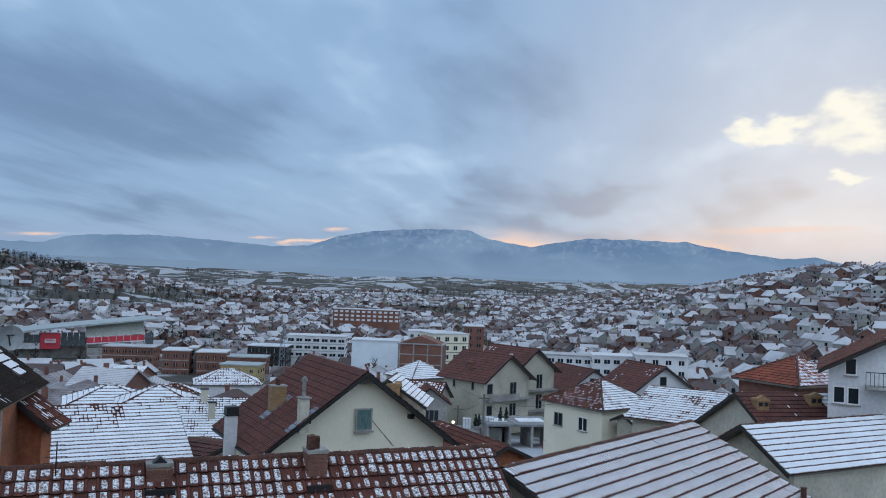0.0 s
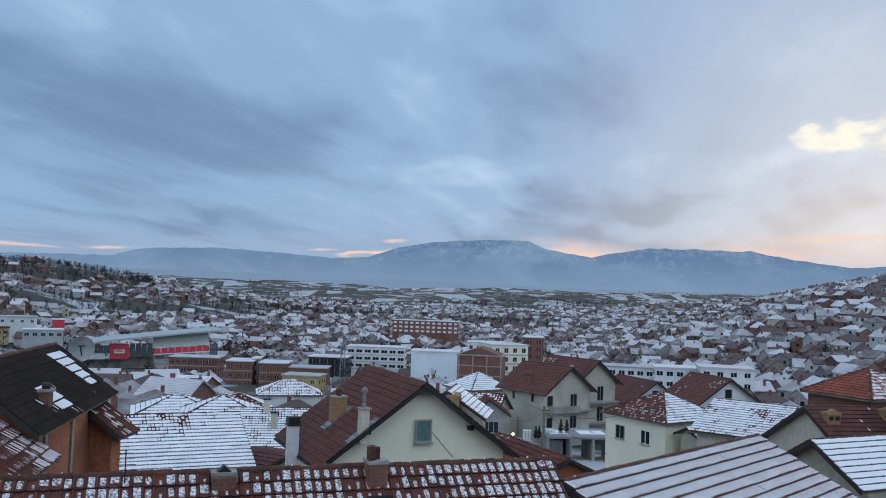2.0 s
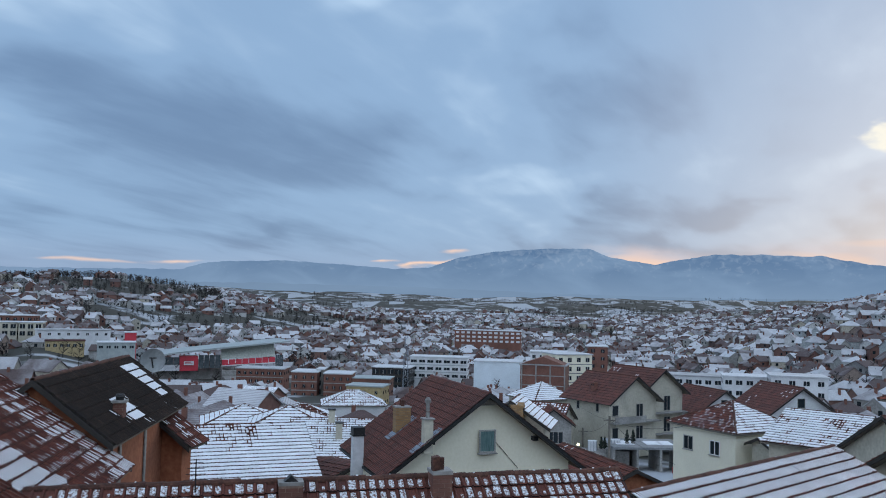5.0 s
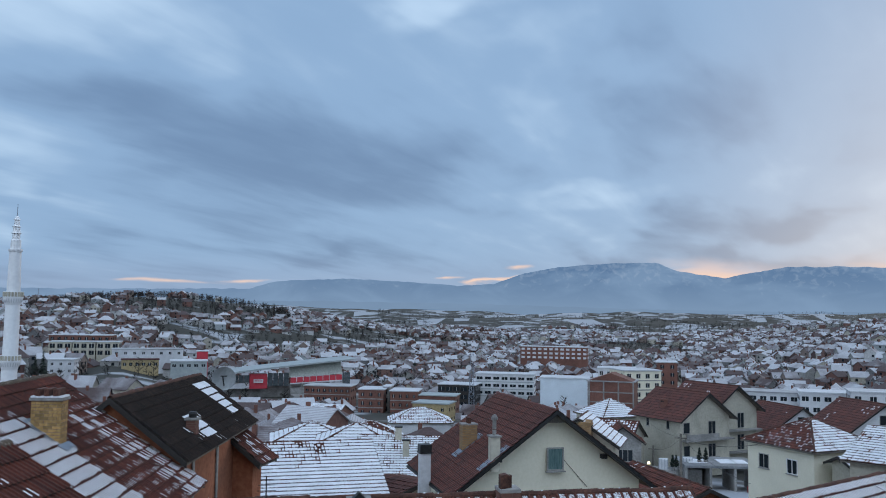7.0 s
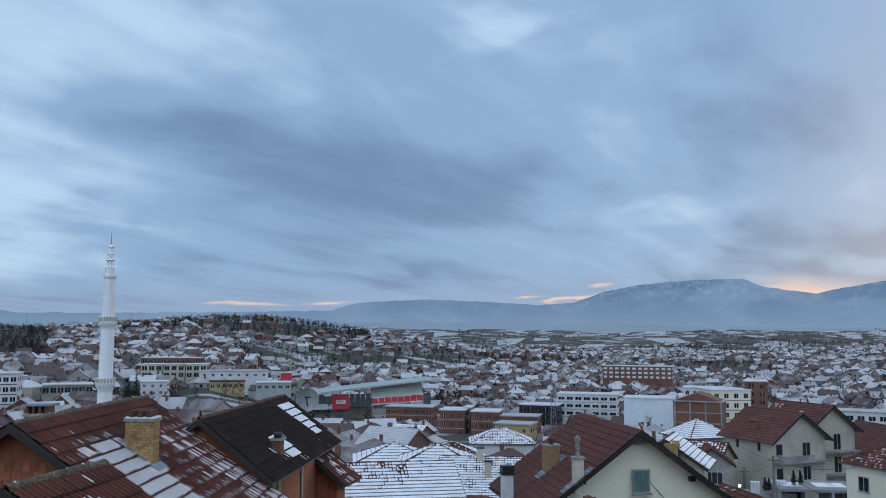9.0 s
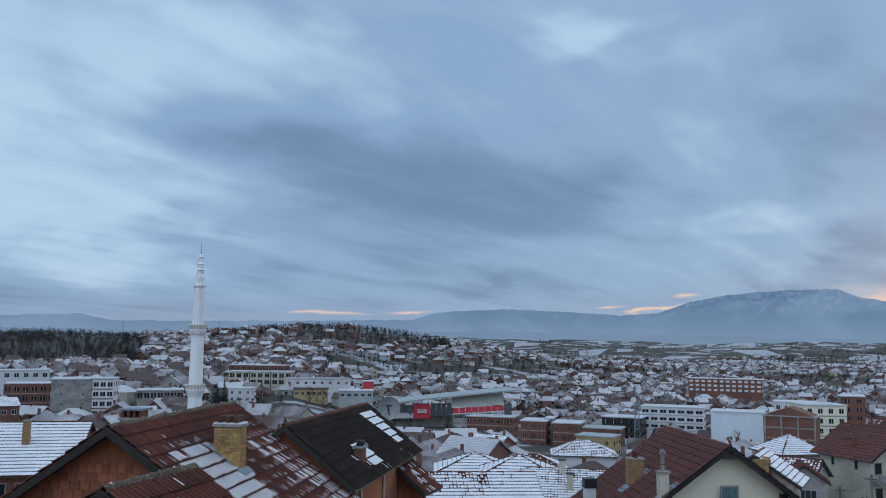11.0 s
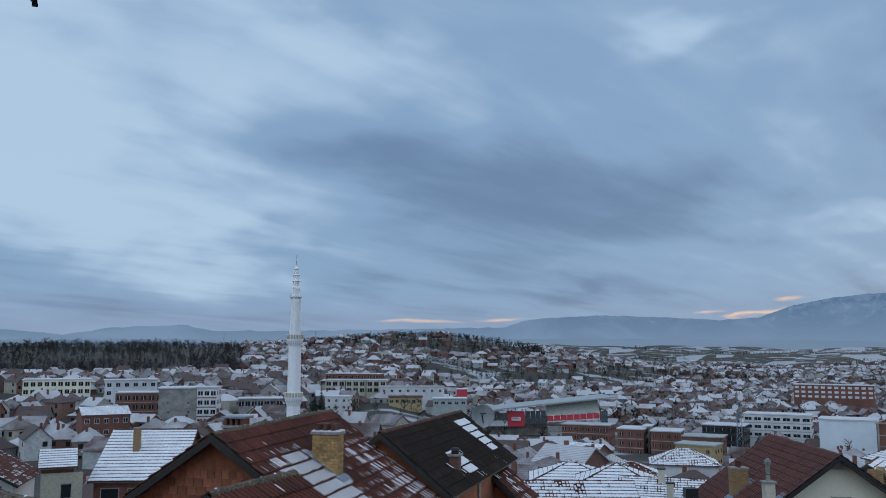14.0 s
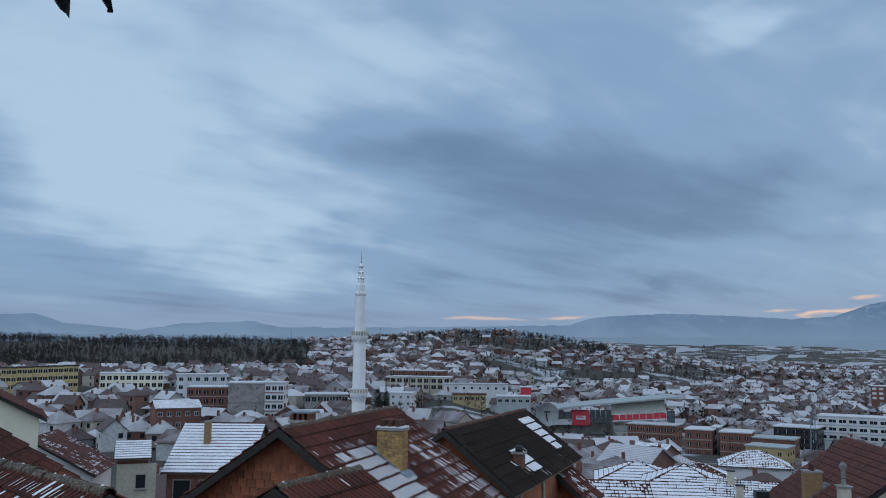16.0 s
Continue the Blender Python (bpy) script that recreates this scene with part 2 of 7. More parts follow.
YCOURSE = brick_material()
SNOW = mottled("snow", [(0.3, (0.72, 0.75, 0.80)), (0.7, (0.88, 0.89, 0.91))], 14, 1.2, 0.6, 0, 0.3, stain=0.15)
TILE = mottled("clay_tile", [(0.3, (0.085, 0.022, 0.014)), (0.7, (0.20, 0.052, 0.030))], 22, 0.6, 0.75, 0, 0.3, "object", stain=0.45)
TILE_ISL = mottled("clay_tile_rest", [(0.3, (0.085, 0.022, 0.014)), (0.7, (0.20, 0.052, 0.030))], 22, 0.6, 0.75, 0, 0.3, "island", stain=0.45)
DARK = mottled("mossy_dark_tile", [(0.3, (0.016, 0.011, 0.009)), (0.7, (0.05, 0.03, 0.022))], 18, 0.9, 0.9, 0, 0.4, "object", stain=0.5)
DARK_ISL = mottled("mossy_dark_tile_rest", [(0.3, (0.016, 0.011, 0.009)), (0.7, (0.05, 0.03, 0.022))], 18, 0.9, 0.9, 0, 0.4, "island", stain=0.5)
BROWN = mottled("brown_tile", [(0.3, (0.078, 0.024, 0.017)), (0.7, (0.155, 0.047, 0.033))], 16, 0.5, 0.7, 0, 0.25, "object", stain=0.25)
BROWN_ISL = mottled("brown_tile_rest", [(0.3, (0.078, 0.024, 0.017)), (0.7, (0.155, 0.047, 0.033))], 16, 0.5, 0.7, 0, 0.25, "island", stain=0.25)
RIDGE = mottled("ridge_tile_clay", [(0.3, (0.06, 0.026, 0.018)), (0.7, (0.16, 0.066, 0.044))], 20, 2.0, 0.9, 0, 0.4, "island", stain=0.5)
MOSSY = mottled("mossy_ridge_mortar", [(0.3, (0.055, 0.04, 0.028)), (0.55, (0.13, 0.10, 0.07)), (0.72, (0.34, 0.33, 0.31))], 26, 2.0, 0.95, 0, 0.5, "island", stain=0.4)
ORANGE = mottled("new_orange_tile", [(0.3, (0.22, 0.052, 0.026)), (0.7, (0.36, 0.095, 0.05))], 14, 0.6, 0.75, 0, 0.25, "island", stain=0.3)
PLASTER = mottled("cream_plaster", [(0.3, (0.78, 0.73, 0.57)), (0.7, (0.84, 0.79, 0.64))], 8, 0.25, 0.9, 0, 0.08, stain=0.1)
WHITE = mottled("white_plaster", [(0.3, (0.58, 0.59, 0.61)), (0.7, (0.70, 0.71, 0.73))], 6, 0.3, 0.9, 0, 0.1, stain=0.18)
GREY = mottled("grey_render", [(0.3, (0.46, 0.43, 0.35)), (0.7, (0.60, 0.56, 0.46))], 5, 0.25, 0.95, 0, 0.15, stain=0.3)
CONCRETE = mottled("bare_concrete", [(0.3, (0.24, 0.23, 0.22)), (0.7, (0.40, 0.39, 0.37))], 6, 0.4, 0.95, 0, 0.2, stain=0.4)
MORTAR = mottled("mortar", [(0.3, (0.20, 0.13, 0.10)), (0.7, (0.32, 0.22, 0.17))], 12, 0.8, 0.95, 0, 0.2)
BLOCK = mottled("hollow_clay_block", [(0.3, (0.33, 0.115, 0.06)), (0.7, (0.47, 0.18, 0.10))], 10, 0.6, 0.9, 0, 0.3, "object", stain=0.3)
BRICKWALL = mottled("orange_brick_render", [(0.3, (0.30, 0.10, 0.05)), (0.7, (0.44, 0.165, 0.085))], 7, 0.5, 0.92, 0, 0.25, stain=0.35)
YBRICK = mottled("yellow_brick", [(0.3, (0.36, 0.22, 0.08)), (0.7, (0.55, 0.36, 0.15))], 12, 1.5, 0.85, 0, 0.2, "object", stain=0.3)
TIMBER = mottled("dark_timber", [(0.3, (0.015, 0.013, 0.012)), (0.7, (0.05, 0.042, 0.036))], 14, 0.8, 0.8, 0, 0.3, stretch=(1, 1, 6))
LOGS = mottled("weathered_board", [(0.3, (0.12, 0.105, 0.09)), (0.7, (0.27, 0.24, 0.20))], 14, 0.8, 0.85, 0, 0.3, stain=0.4)
ZINC = mottled("zinc_sheet", [(0.3, (0.20, 0.24, 0.29)), (0.7, (0.34, 0.38, 0.43))], 6, 0.8, 0.45, 0.6, 0.05, stain=0.25)
BLACK = mottled("black_metal", [(0.3, (0.012, 0.012, 0.013)), (0.7, (0.03, 0.03, 0.032))], 10, 1, 0.5, 0.3, 0.05)
FRAME = mottled("window_frame_paint", [(0.3, (0.30, 0.29, 0.27)), (0.7, (0.42, 0.41, 0.38))], 10, 1, 0.6, 0, 0.05)
WFRAME = mottled("white_window_frame", [(0.3, (0.66, 0.66, 0.66)), (0.7, (0.78, 0.78, 0.78))], 10, 1, 0.5, 0, 0.03, stain=0.1)
CLOUDBOX = mottled("corrugated_grey_roof", [(0.3, (0.17, 0.18, 0.19)), (0.7, (0.30, 0.31, 0.32))], 5, 0.4, 0.7, 0, 0.1)
RED = mottled("red_panel", [(0.3, (0.52, 0.03, 0.05)), (0.7, (0.62, 0.045, 0.07))], 3, 0.3, 0.5, 0, 0.02, stain=0.12)
LIGHTROOF = mottled("pale_roof_sheet", [(0.3, (0.30, 0.34, 0.34)), (0.7, (0.40, 0.44, 0.44))], 0.8, 0.08, 0.5, 0, 0.02, stain=0.12)
MINARET = mottled("white_minaret_paint", [(0.3, (0.74, 0.75, 0.76)), (0.7, (0.82, 0.83, 0.84))], 1.5, 0.2, 0.6, 0, 0.03, stain=0.08)
REDBRICK = mottled("red_brick_wall", [(0.3, (0.15, 0.068, 0.052)), (0.7, (0.24, 0.108, 0.08))], 3, 0.2, 0.92, 0, 0.1, stain=0.3)
BARK = mottled("bare_twigs", [(0.3, (0.016, 0.013, 0.012)), (0.7, (0.036, 0.029, 0.026))], 2, 0.02, 0.95, 0, 0, "island", stain=0.35)
FIR = mottled("dark_fir", [(0.3, (0.012, 0.022, 0.016)), (0.7, (0.035, 0.05, 0.035))], 4, 0.5, 0.9, 0, 0, "island")


def glass_material():
    m, nt, b = material("window_glass", 0.08)
    b.inputs["Base Color"].default_value = (0.02, 0.025, 0.03, 1)
    b.inputs["Specular IOR Level"].default_value = 0.25
    return m


def curtain_glass():
    m, nt, b = material("glass_over_curtain", 0.15)
    f = noise_tex(nt, 6, 2.0, 0.2, (6, 6, 0.4))
    nt.links.new(ramp(nt, f, [(0.35, (0.07, 0.13, 0.13)), (0.65, (0.14, 0.22, 0.215))]), b.inputs["Base Color"])
    return m


def thin_snow():
    """A film of old snow, worn through to the clay."""
    m, nt, b = material("thin_snow", 0.75)
    f = noise_tex(nt, 22, 5.0, 0.3, (1, 1, 1), "World")
    nt.links.new(ramp(nt, f, [(0.40, (0.15, 0.065, 0.048)), (0.49, (0.45, 0.44, 0.45)), (0.64, (0.76, 0.79, 0.84))]), b.inputs["Base Color"])
    return m


THIN = thin_snow()
# near-black: the shadow line under each tile course, put into colour
LIP_SHADE = mottled("mossy_tile_edge", [(0.3, (0.014, 0.009, 0.008)), (0.7, (0.05, 0.022, 0.016))], 18, 1.0, 0.95, 0, 0.2, stain=0.4)
GLASS, CURTAIN = glass_material(), curtain_glass()
STAND_GLASS = mottled("grey_stand_glass", [(0.3, (0.06, 0.075, 0.085)), (0.7, (0.12, 0.14, 0.15))], 0.8, 0.1, 0.2, 0, 0.0, stain=0.2)
WALLS = [(0.36, 0.18, 0.145), (0.95, 0.95, 0.94), (0.27, 0.135, 0.11), (0.62, 0.61, 0.58), (0.40, 0.225, 0.185), (0.85, 0.79, 0.66), (0.19, 0.12, 0.11),
         (0.98, 0.98, 0.98), (0.32, 0.165, 0.135), (0.36, 0.36, 0.36), (0.46, 0.36, 0.31), (0.70, 0.75, 0.76)]
TOWN_WALL = palette("town_walls", WALLS, "object")
TOWN_WALL_ISL = palette("town_walls_far", WALLS, "island")
TOWN_ROOF = snowy("town_roofs", (0.085, 0.045, 0.040), -0.02, 0.35, "object", rows=0.24)
TOWN_ROOF_ISL = snowy("town_roofs_far", (0.08, 0.048, 0.044), -0.06, 0.2)
FLAT_ROOF = snowy("flat_roof_snow", (0.22, 0.22, 0.22), 0.2, 0.2, "object")


def ground_material():
    m, nt, b = material("winter_ground", 0.95)
    f = noise_tex(nt, 0.035, 8.0, 0.8, (1, 1, 1), "World")
    g = noise_tex(nt, 0.011, 5.0, 1.2, (0.7, 2.2, 1), "World")
    h = noise_tex(nt, 0.5, 4.0, 0, (1, 1, 1), "World")
    earth = ramp(nt, h, [(0.3, (0.022, 0.021, 0.016)), (0.7, (0.055, 0.049, 0.038))])
    field = ramp(nt, f, [(0.35, (0.018, 0.021, 0.015)), (0.55, (0.05, 0.048, 0.038)), (0.7, (0.09, 0.082, 0.066))])
    col = mixc(nt, 0.5, earth, field)
    # parcels of ploughed and snowed field beyond the town
    ge = nt.nodes.new("ShaderNodeNewGeometry")
    mp = nt.nodes.new("ShaderNodeMapping")
    nt.links.new(ge.outputs["Position"], mp.inputs[0])
    mp.inputs["Scale"].default_value, mp.inputs["Rotation"].default_value = (0.021, 0.0085, 0.0), (0, 0, 0.35)
    vo = nt.nodes.new("ShaderNodeTexVoronoi")
    nt.links.new(mp.outputs[0], vo.inputs["Vector"])
    vo.inputs["Scale"].default_value = 1.0
    sp = nt.nodes.new("ShaderNodeSeparateColor")
    nt.links.new(vo.outputs["Color"], sp.inputs[0])
    ln = nt.nodes.new("ShaderNodeVectorMath")
    ln.operation = "LENGTH"
    nt.links.new(ge.outputs["Position"], ln.inputs[0])

    def span(v, lo, hi, to=1.0):
        n = nt.nodes.new("ShaderNodeMapRange")
        nt.links.new(v, n.inputs[0])
        n.inputs[1].default_value, n.inputs[2].default_value, n.inputs[4].default_value = lo, hi, to
        return n.outputs[0]

    def two(op, p, q):
        n = nt.nodes.new("ShaderNodeMath")
        n.operation, n.use_clamp = op, False
        for k, v in enumerate((p, q)):
            if isinstance(v, float):
                n.inputs[k].default_value = v
            else:
                nt.links.new(v, n.inputs[k])
        return n.outputs[0]

    field_snow = two("MULTIPLY", span(two("ADD", sp.outputs[0], two("MULTIPLY", g, 0.8)), 1.12, 1.18, 0.55), span(ln.outputs["Value"], 1000, 1350))
    near_snow = two("MULTIPLY", span(two("ADD", f, two("MULTIPLY", g, 0.75)), 0.96, 1.08, 0.6), 0.9)
    # the wood's floor is leaf litter, bare of snow
    xy = nt.nodes.new("ShaderNodeSeparateXYZ")
    nt.links.new(ge.outputs["Position"], xy.inputs[0])
    open_land = span(two("ARCTAN2", xy.outputs[0], xy.outputs[1]), -0.772, -0.755)
    mask = two("MULTIPLY", two("MAXIMUM", field_snow, near_snow), open_land)
    nt.links.new(mixc(nt, mask, col, (0.62, 0.66, 0.72)), b.inputs["Base Color"])
    return m


GROUND = ground_material()


# ---- building kit ----
BASE = {}


def V(*a):
    return np.array(a, float)


class Mesh:
    """Collects faces; every call adds one closed piece."""

    def __init__(self):
        self.v, self.f, self.m = [], [], []

    def add(self, verts, faces, mat=0):
        n = len(self.v)
        self.v += [tuple(p) for p in verts]
        self.f += [tuple(i + n for i in f) for f in faces]
        self.m += [mat] * len(faces)

    def box(self, o, a, b, c, mat=0):
        """A box from its corner o and its three edges."""
        o, a, b, c = (np.asarray(k, float) for k in (o, a, b, c))
        if np.dot(np.cross(a, b), c) < 0:
            a, b = b, a
        p = [o, o + a, o + a + b, o + b, o + c, o + a + c, o + a + b + c, o + b + c]
        self.add(p, [(3, 2, 1, 0), (4, 5, 6, 7), (0, 1, 5, 4), (1, 2, 6, 5), (2, 3, 7, 6), (3, 0, 4, 7)], mat)

    def cbox(self, c, u, n, su, sn, z0, z1, mat=0):
        """An upright box centred at c, su wide along u, sn deep along n, from z0 to z1."""
        c = V(c[0], c[1], 0)
        u, n = V(u[0], u[1], 0), V(n[0], n[1], 0)
        self.box(c - u * su / 2 - n * sn / 2 + V(0, 0, z0), u * su, n * sn, V(0, 0, z1 - z0), mat)

    def prism(self, poly, ext, mat=0):
        """A polygon pushed out along ext."""
        poly = [np.asarray(p, float) for p in poly]
        k = len(poly)
        nrm = np.cross(poly[1] - poly[0], poly[2] - poly[0])
        if np.dot(nrm, ext) > 0:
            poly = poly[::-1]
        p = poly + [q + ext for q in poly]
        self.add(p, [tuple(range(k)), tuple(range(2 * k - 1, k - 1, -1))] + [(i, i + k, (i + 1) % k + k, (i + 1) % k) for i in range(k)], mat)

    def tube(self, path, radii, sides=10, mat=0, caps=True):
        path = [np.asarray(p, float) for p in path]
        rings = []
        for i, p in enumerate(path):
            d = path[min(i + 1, len(path) - 1)] - path[max(i - 1, 0)]
            d = d / (np.linalg.norm(d) + 1e-9)
            a = np.cross(d, V(0, 0, 1)) if abs(d[2]) < 0.95 else np.cross(d, V(0, 1, 0))
            a /= np.linalg.norm(a)
            b = np.cross(d, a)
            rings.append([p + radii[i] * (a * math.cos(t) + b * math.sin(t)) for t in np.linspace(0, 2 * math.pi, sides, endpoint=False)])
        vs = [q for r in rings for q in r]
        fs = [(i * sides + j, i * sides + (j + 1) % sides, (i + 1) * sides + (j + 1) % sides, (i + 1) * sides + j) for i in range(len(path) - 1) for j in range(sides)]
        if caps:
            fs += [tuple(range(sides - 1, -1, -1)), tuple(range((len(path) - 1) * sides, len(path) * sides))]
        self.add(vs, fs, mat)


def thing(name, base, label, category, group="", kind=""):
    e = new(name)
    e.empty_display_size = 0.5
    e.location = tuple(base)
    BASE[e.name] = V(*base)
    return tagged(e, label, category, group, kind)


def mesh_data(name, mb, mats, off=(0, 0, 0), smooth=False):
    me = bpy.data.meshes.new(name)
    v = np.array(mb.v, float) - np.asarray(off, float)
    me.from_pydata(v.tolist(), [], mb.f)
    for m in mats:
        me.materials.append(m)
    if len(mats) > 1:
        me.polygons.foreach_set("material_index", mb.m)
    if smooth:
        me.polygons.foreach_set("use_smooth", [True] * len(me.polygons))
    me.update()
    return me


def part(name, mb, mats, parent, label="", kind="", smooth=False):
    """One mesh under a thing or under a part; its points are given in the world."""
    mats = mats if isinstance(mats, (list, tuple)) else [mats]
    off = BASE[parent.name]
    ob = new(name, mesh_data(name, mb, mats, off, smooth))
    ob.parent = parent
    BASE[ob.name] = off
    return tagged(ob, label, kind=kind)


def solid(name, mb, mats, label, category, base=None, group="", kind="", smooth=False):
    """A thing that is a single mesh."""
    mats = mats if isinstance(mats, (list, tuple)) else [mats]
    off = V(*base) if base is not None else V(0, 0, 0)
    ob = new(name, mesh_data(name, mb, mats, off, smooth))
    ob.location = tuple(off)
    BASE[ob.name] = off
    return tagged(ob, label, category, group, kind)


def window(parent, c, r, n, w, h, name="window", pane=GLASS, frame_mat=FRAME, mullions=1, sill=True, deep=0.1):
    """A window on a wall: c its centre on the wall's face, r along the wall, n out of it."""
    c, r, n = (np.asarray(k, float) for k in (c, r, n))
    t, up = 0.07, V(0, 0, 1)
    fr = Mesh()
    o = c - r * w / 2 - up * h / 2 - n * 0.02
    d = n * 0.05
    fr.box(o, r * t, up * h, d)
    fr.box(o + r * (w - t), r * t, up * h, d)
    fr.box(o + r * t, r * (w - 2 * t), up * t, d)
    fr.box(o + r * t + up * (h - t), r * (w - 2 * t), up * t, d)
    for k in range(1, mullions + 1):
        if mullions:
            fr.box(o + r * (w * k / (mullions + 1) - t / 2) + up * t, r * t, up * (h - 2 * t), d)
    wob = part(name, fr, frame_mat, parent)
    g = Mesh()
    g.box(o + r * t * 0.8 + up * t * 0.8 + n * 0.004, r * (w - 1.6 * t), up * (h - 1.6 * t), n * 0.02)
    part("pane", g, pane, wob)
    if sill:
        s = Mesh()
        s.box(o - r * 0.06 - up * 0.06, r * (w + 0.12), up * 0.05, n * 0.14)
        part("sill", s, CONCRETE, wob)
    return wob


def tile_shape(w, l, snow, seed=0):
    """One interlocking tile: a roll on its side, a flat pan, a lip; snow lies in the pan. x along the eave, y down the slope."""
    rnd = random.Random(seed)
    mb = Mesh()
    xs = [0.0, 0.07 * w, 0.20 * w, 0.28 * w, 0.92 * w, 1.02 * w]
    zs = [0.012, 0.038, 0.038, 0.008, 0.006, 0.012]
    lip = 0.04
    top = [V(x, -0.02, z) for x, z in zip(xs, zs)]
    bot = [V(x, l, z + lip) for x, z in zip(xs, zs)]
    low = [V(x, l, z - 0.004) for x, z in zip(xs, zs)]
    k = len(xs)
    mb.add(top + bot + low, [(i, i + k, i + k + 1, i + 1) for i in range(k - 1)], 0)
    # front of the lip takes the dark colour that paints the course's shadow
    mb.add(bot + low, [(i, i + k, i + k + 1, i + 1) for i in range(k - 1)], 2)
    if snow > 0:
        y0 = 0.06 * l + (1 - min(snow, 1)) * l * rnd.uniform(0.1, 0.6)
        y1 = l * rnd.uniform(0.84, 0.96)
        x0, x1 = w * 0.30, w * rnd.uniform(0.86, 0.97)
        if snow < 0.5:
            x0, x1 = w * rnd.uniform(0.35, 0.5), w * rnd.uniform(0.62, 0.85)
        h = 0.014
        if snow == 1.5:
            # a whole course lies white, only the lip stays bare
            x0, x1, y0, y1, h = -0.05 * w, w * 1.05, 0.0, l * rnd.uniform(0.86, 0.94), 0.036
        if snow == 1.1:
            x0, x1, y0, y1, h = w * 0.10, w * rnd.uniform(0.86, 1.0), 0.0, l * rnd.uniform(0.70, 0.82), 0.024
        if snow == 1.2:
            # the rolls of the tiles show between the streaks
            x0, x1, y0, y1, h = w * rnd.uniform(0.22, 0.32), w * rnd.uniform(0.90, 1.04), l * rnd.uniform(0.0, 0.06), l * rnd.uniform(0.84, 0.99), 0.024
        if snow == 1.25:
            x0, y0 = w * rnd.uniform(0.36, 0.5), l * rnd.uniform(0.25, 0.6)
            x1, y1 = x0 + w * rnd.uniform(0.24, 0.4), l * rnd.uniform(0.74, 0.94)
        # a rounded, uneven patch with thickness
        ring = []
        for t in (0.0, 0.45, 0.785, 1.1, 1.57, 2.04, 2.356, 2.75, 3.142, 3.92, 4.71, 5.498):
            cx, cy = math.cos(t), math.sin(t)
            pw = 5 if snow <= 1 else 30
            s = (abs(cx) ** pw + abs(cy) ** pw) ** (-1 / pw) * (rnd.uniform(0.92, 1.0) if snow <= 1 else 1.0)
            ring.append(((x0 + x1) / 2 + cx * s * (x1 - x0) / 2, (y0 + y1) / 2 + cy * s * (y1 - y0) / 2))
        mx, my = (x0 + x1) / 2, (y0 + y1) / 2
        lowr = [V(x, y, 0.006 + lip * y / l) for x, y in ring]
        sh = (0.1, 0.07) if snow <= 1 else (0.012, 0.03)
        topr = [V(x + (mx - x) * sh[0], y + (my - y) * sh[1], 0.008 + lip * y / l + h) for x, y in ring]
        mb.add(lowr + topr, [tuple(range(12, 24))] + [(i, (i + 1) % 12, (i + 1) % 12 + 12, i + 12) for i in range(12)], 1)
    return mb


TILE_KINDS = {}


def tile_kinds(w, l):
    if (w, l) not in TILE_KINDS:
        TILE_KINDS[(w, l)] = [tile_shape(w, l, s, i) for i, s in enumerate((0, 0.3, 0.45, 0.7, 0.85, 1.0, 1.0, 1.5, 1.5, 1.2, 1.2, 1.2, 1.1, 1.1, 1.25, 1.25, 1.25))]
    return TILE_KINDS[(w, l)]


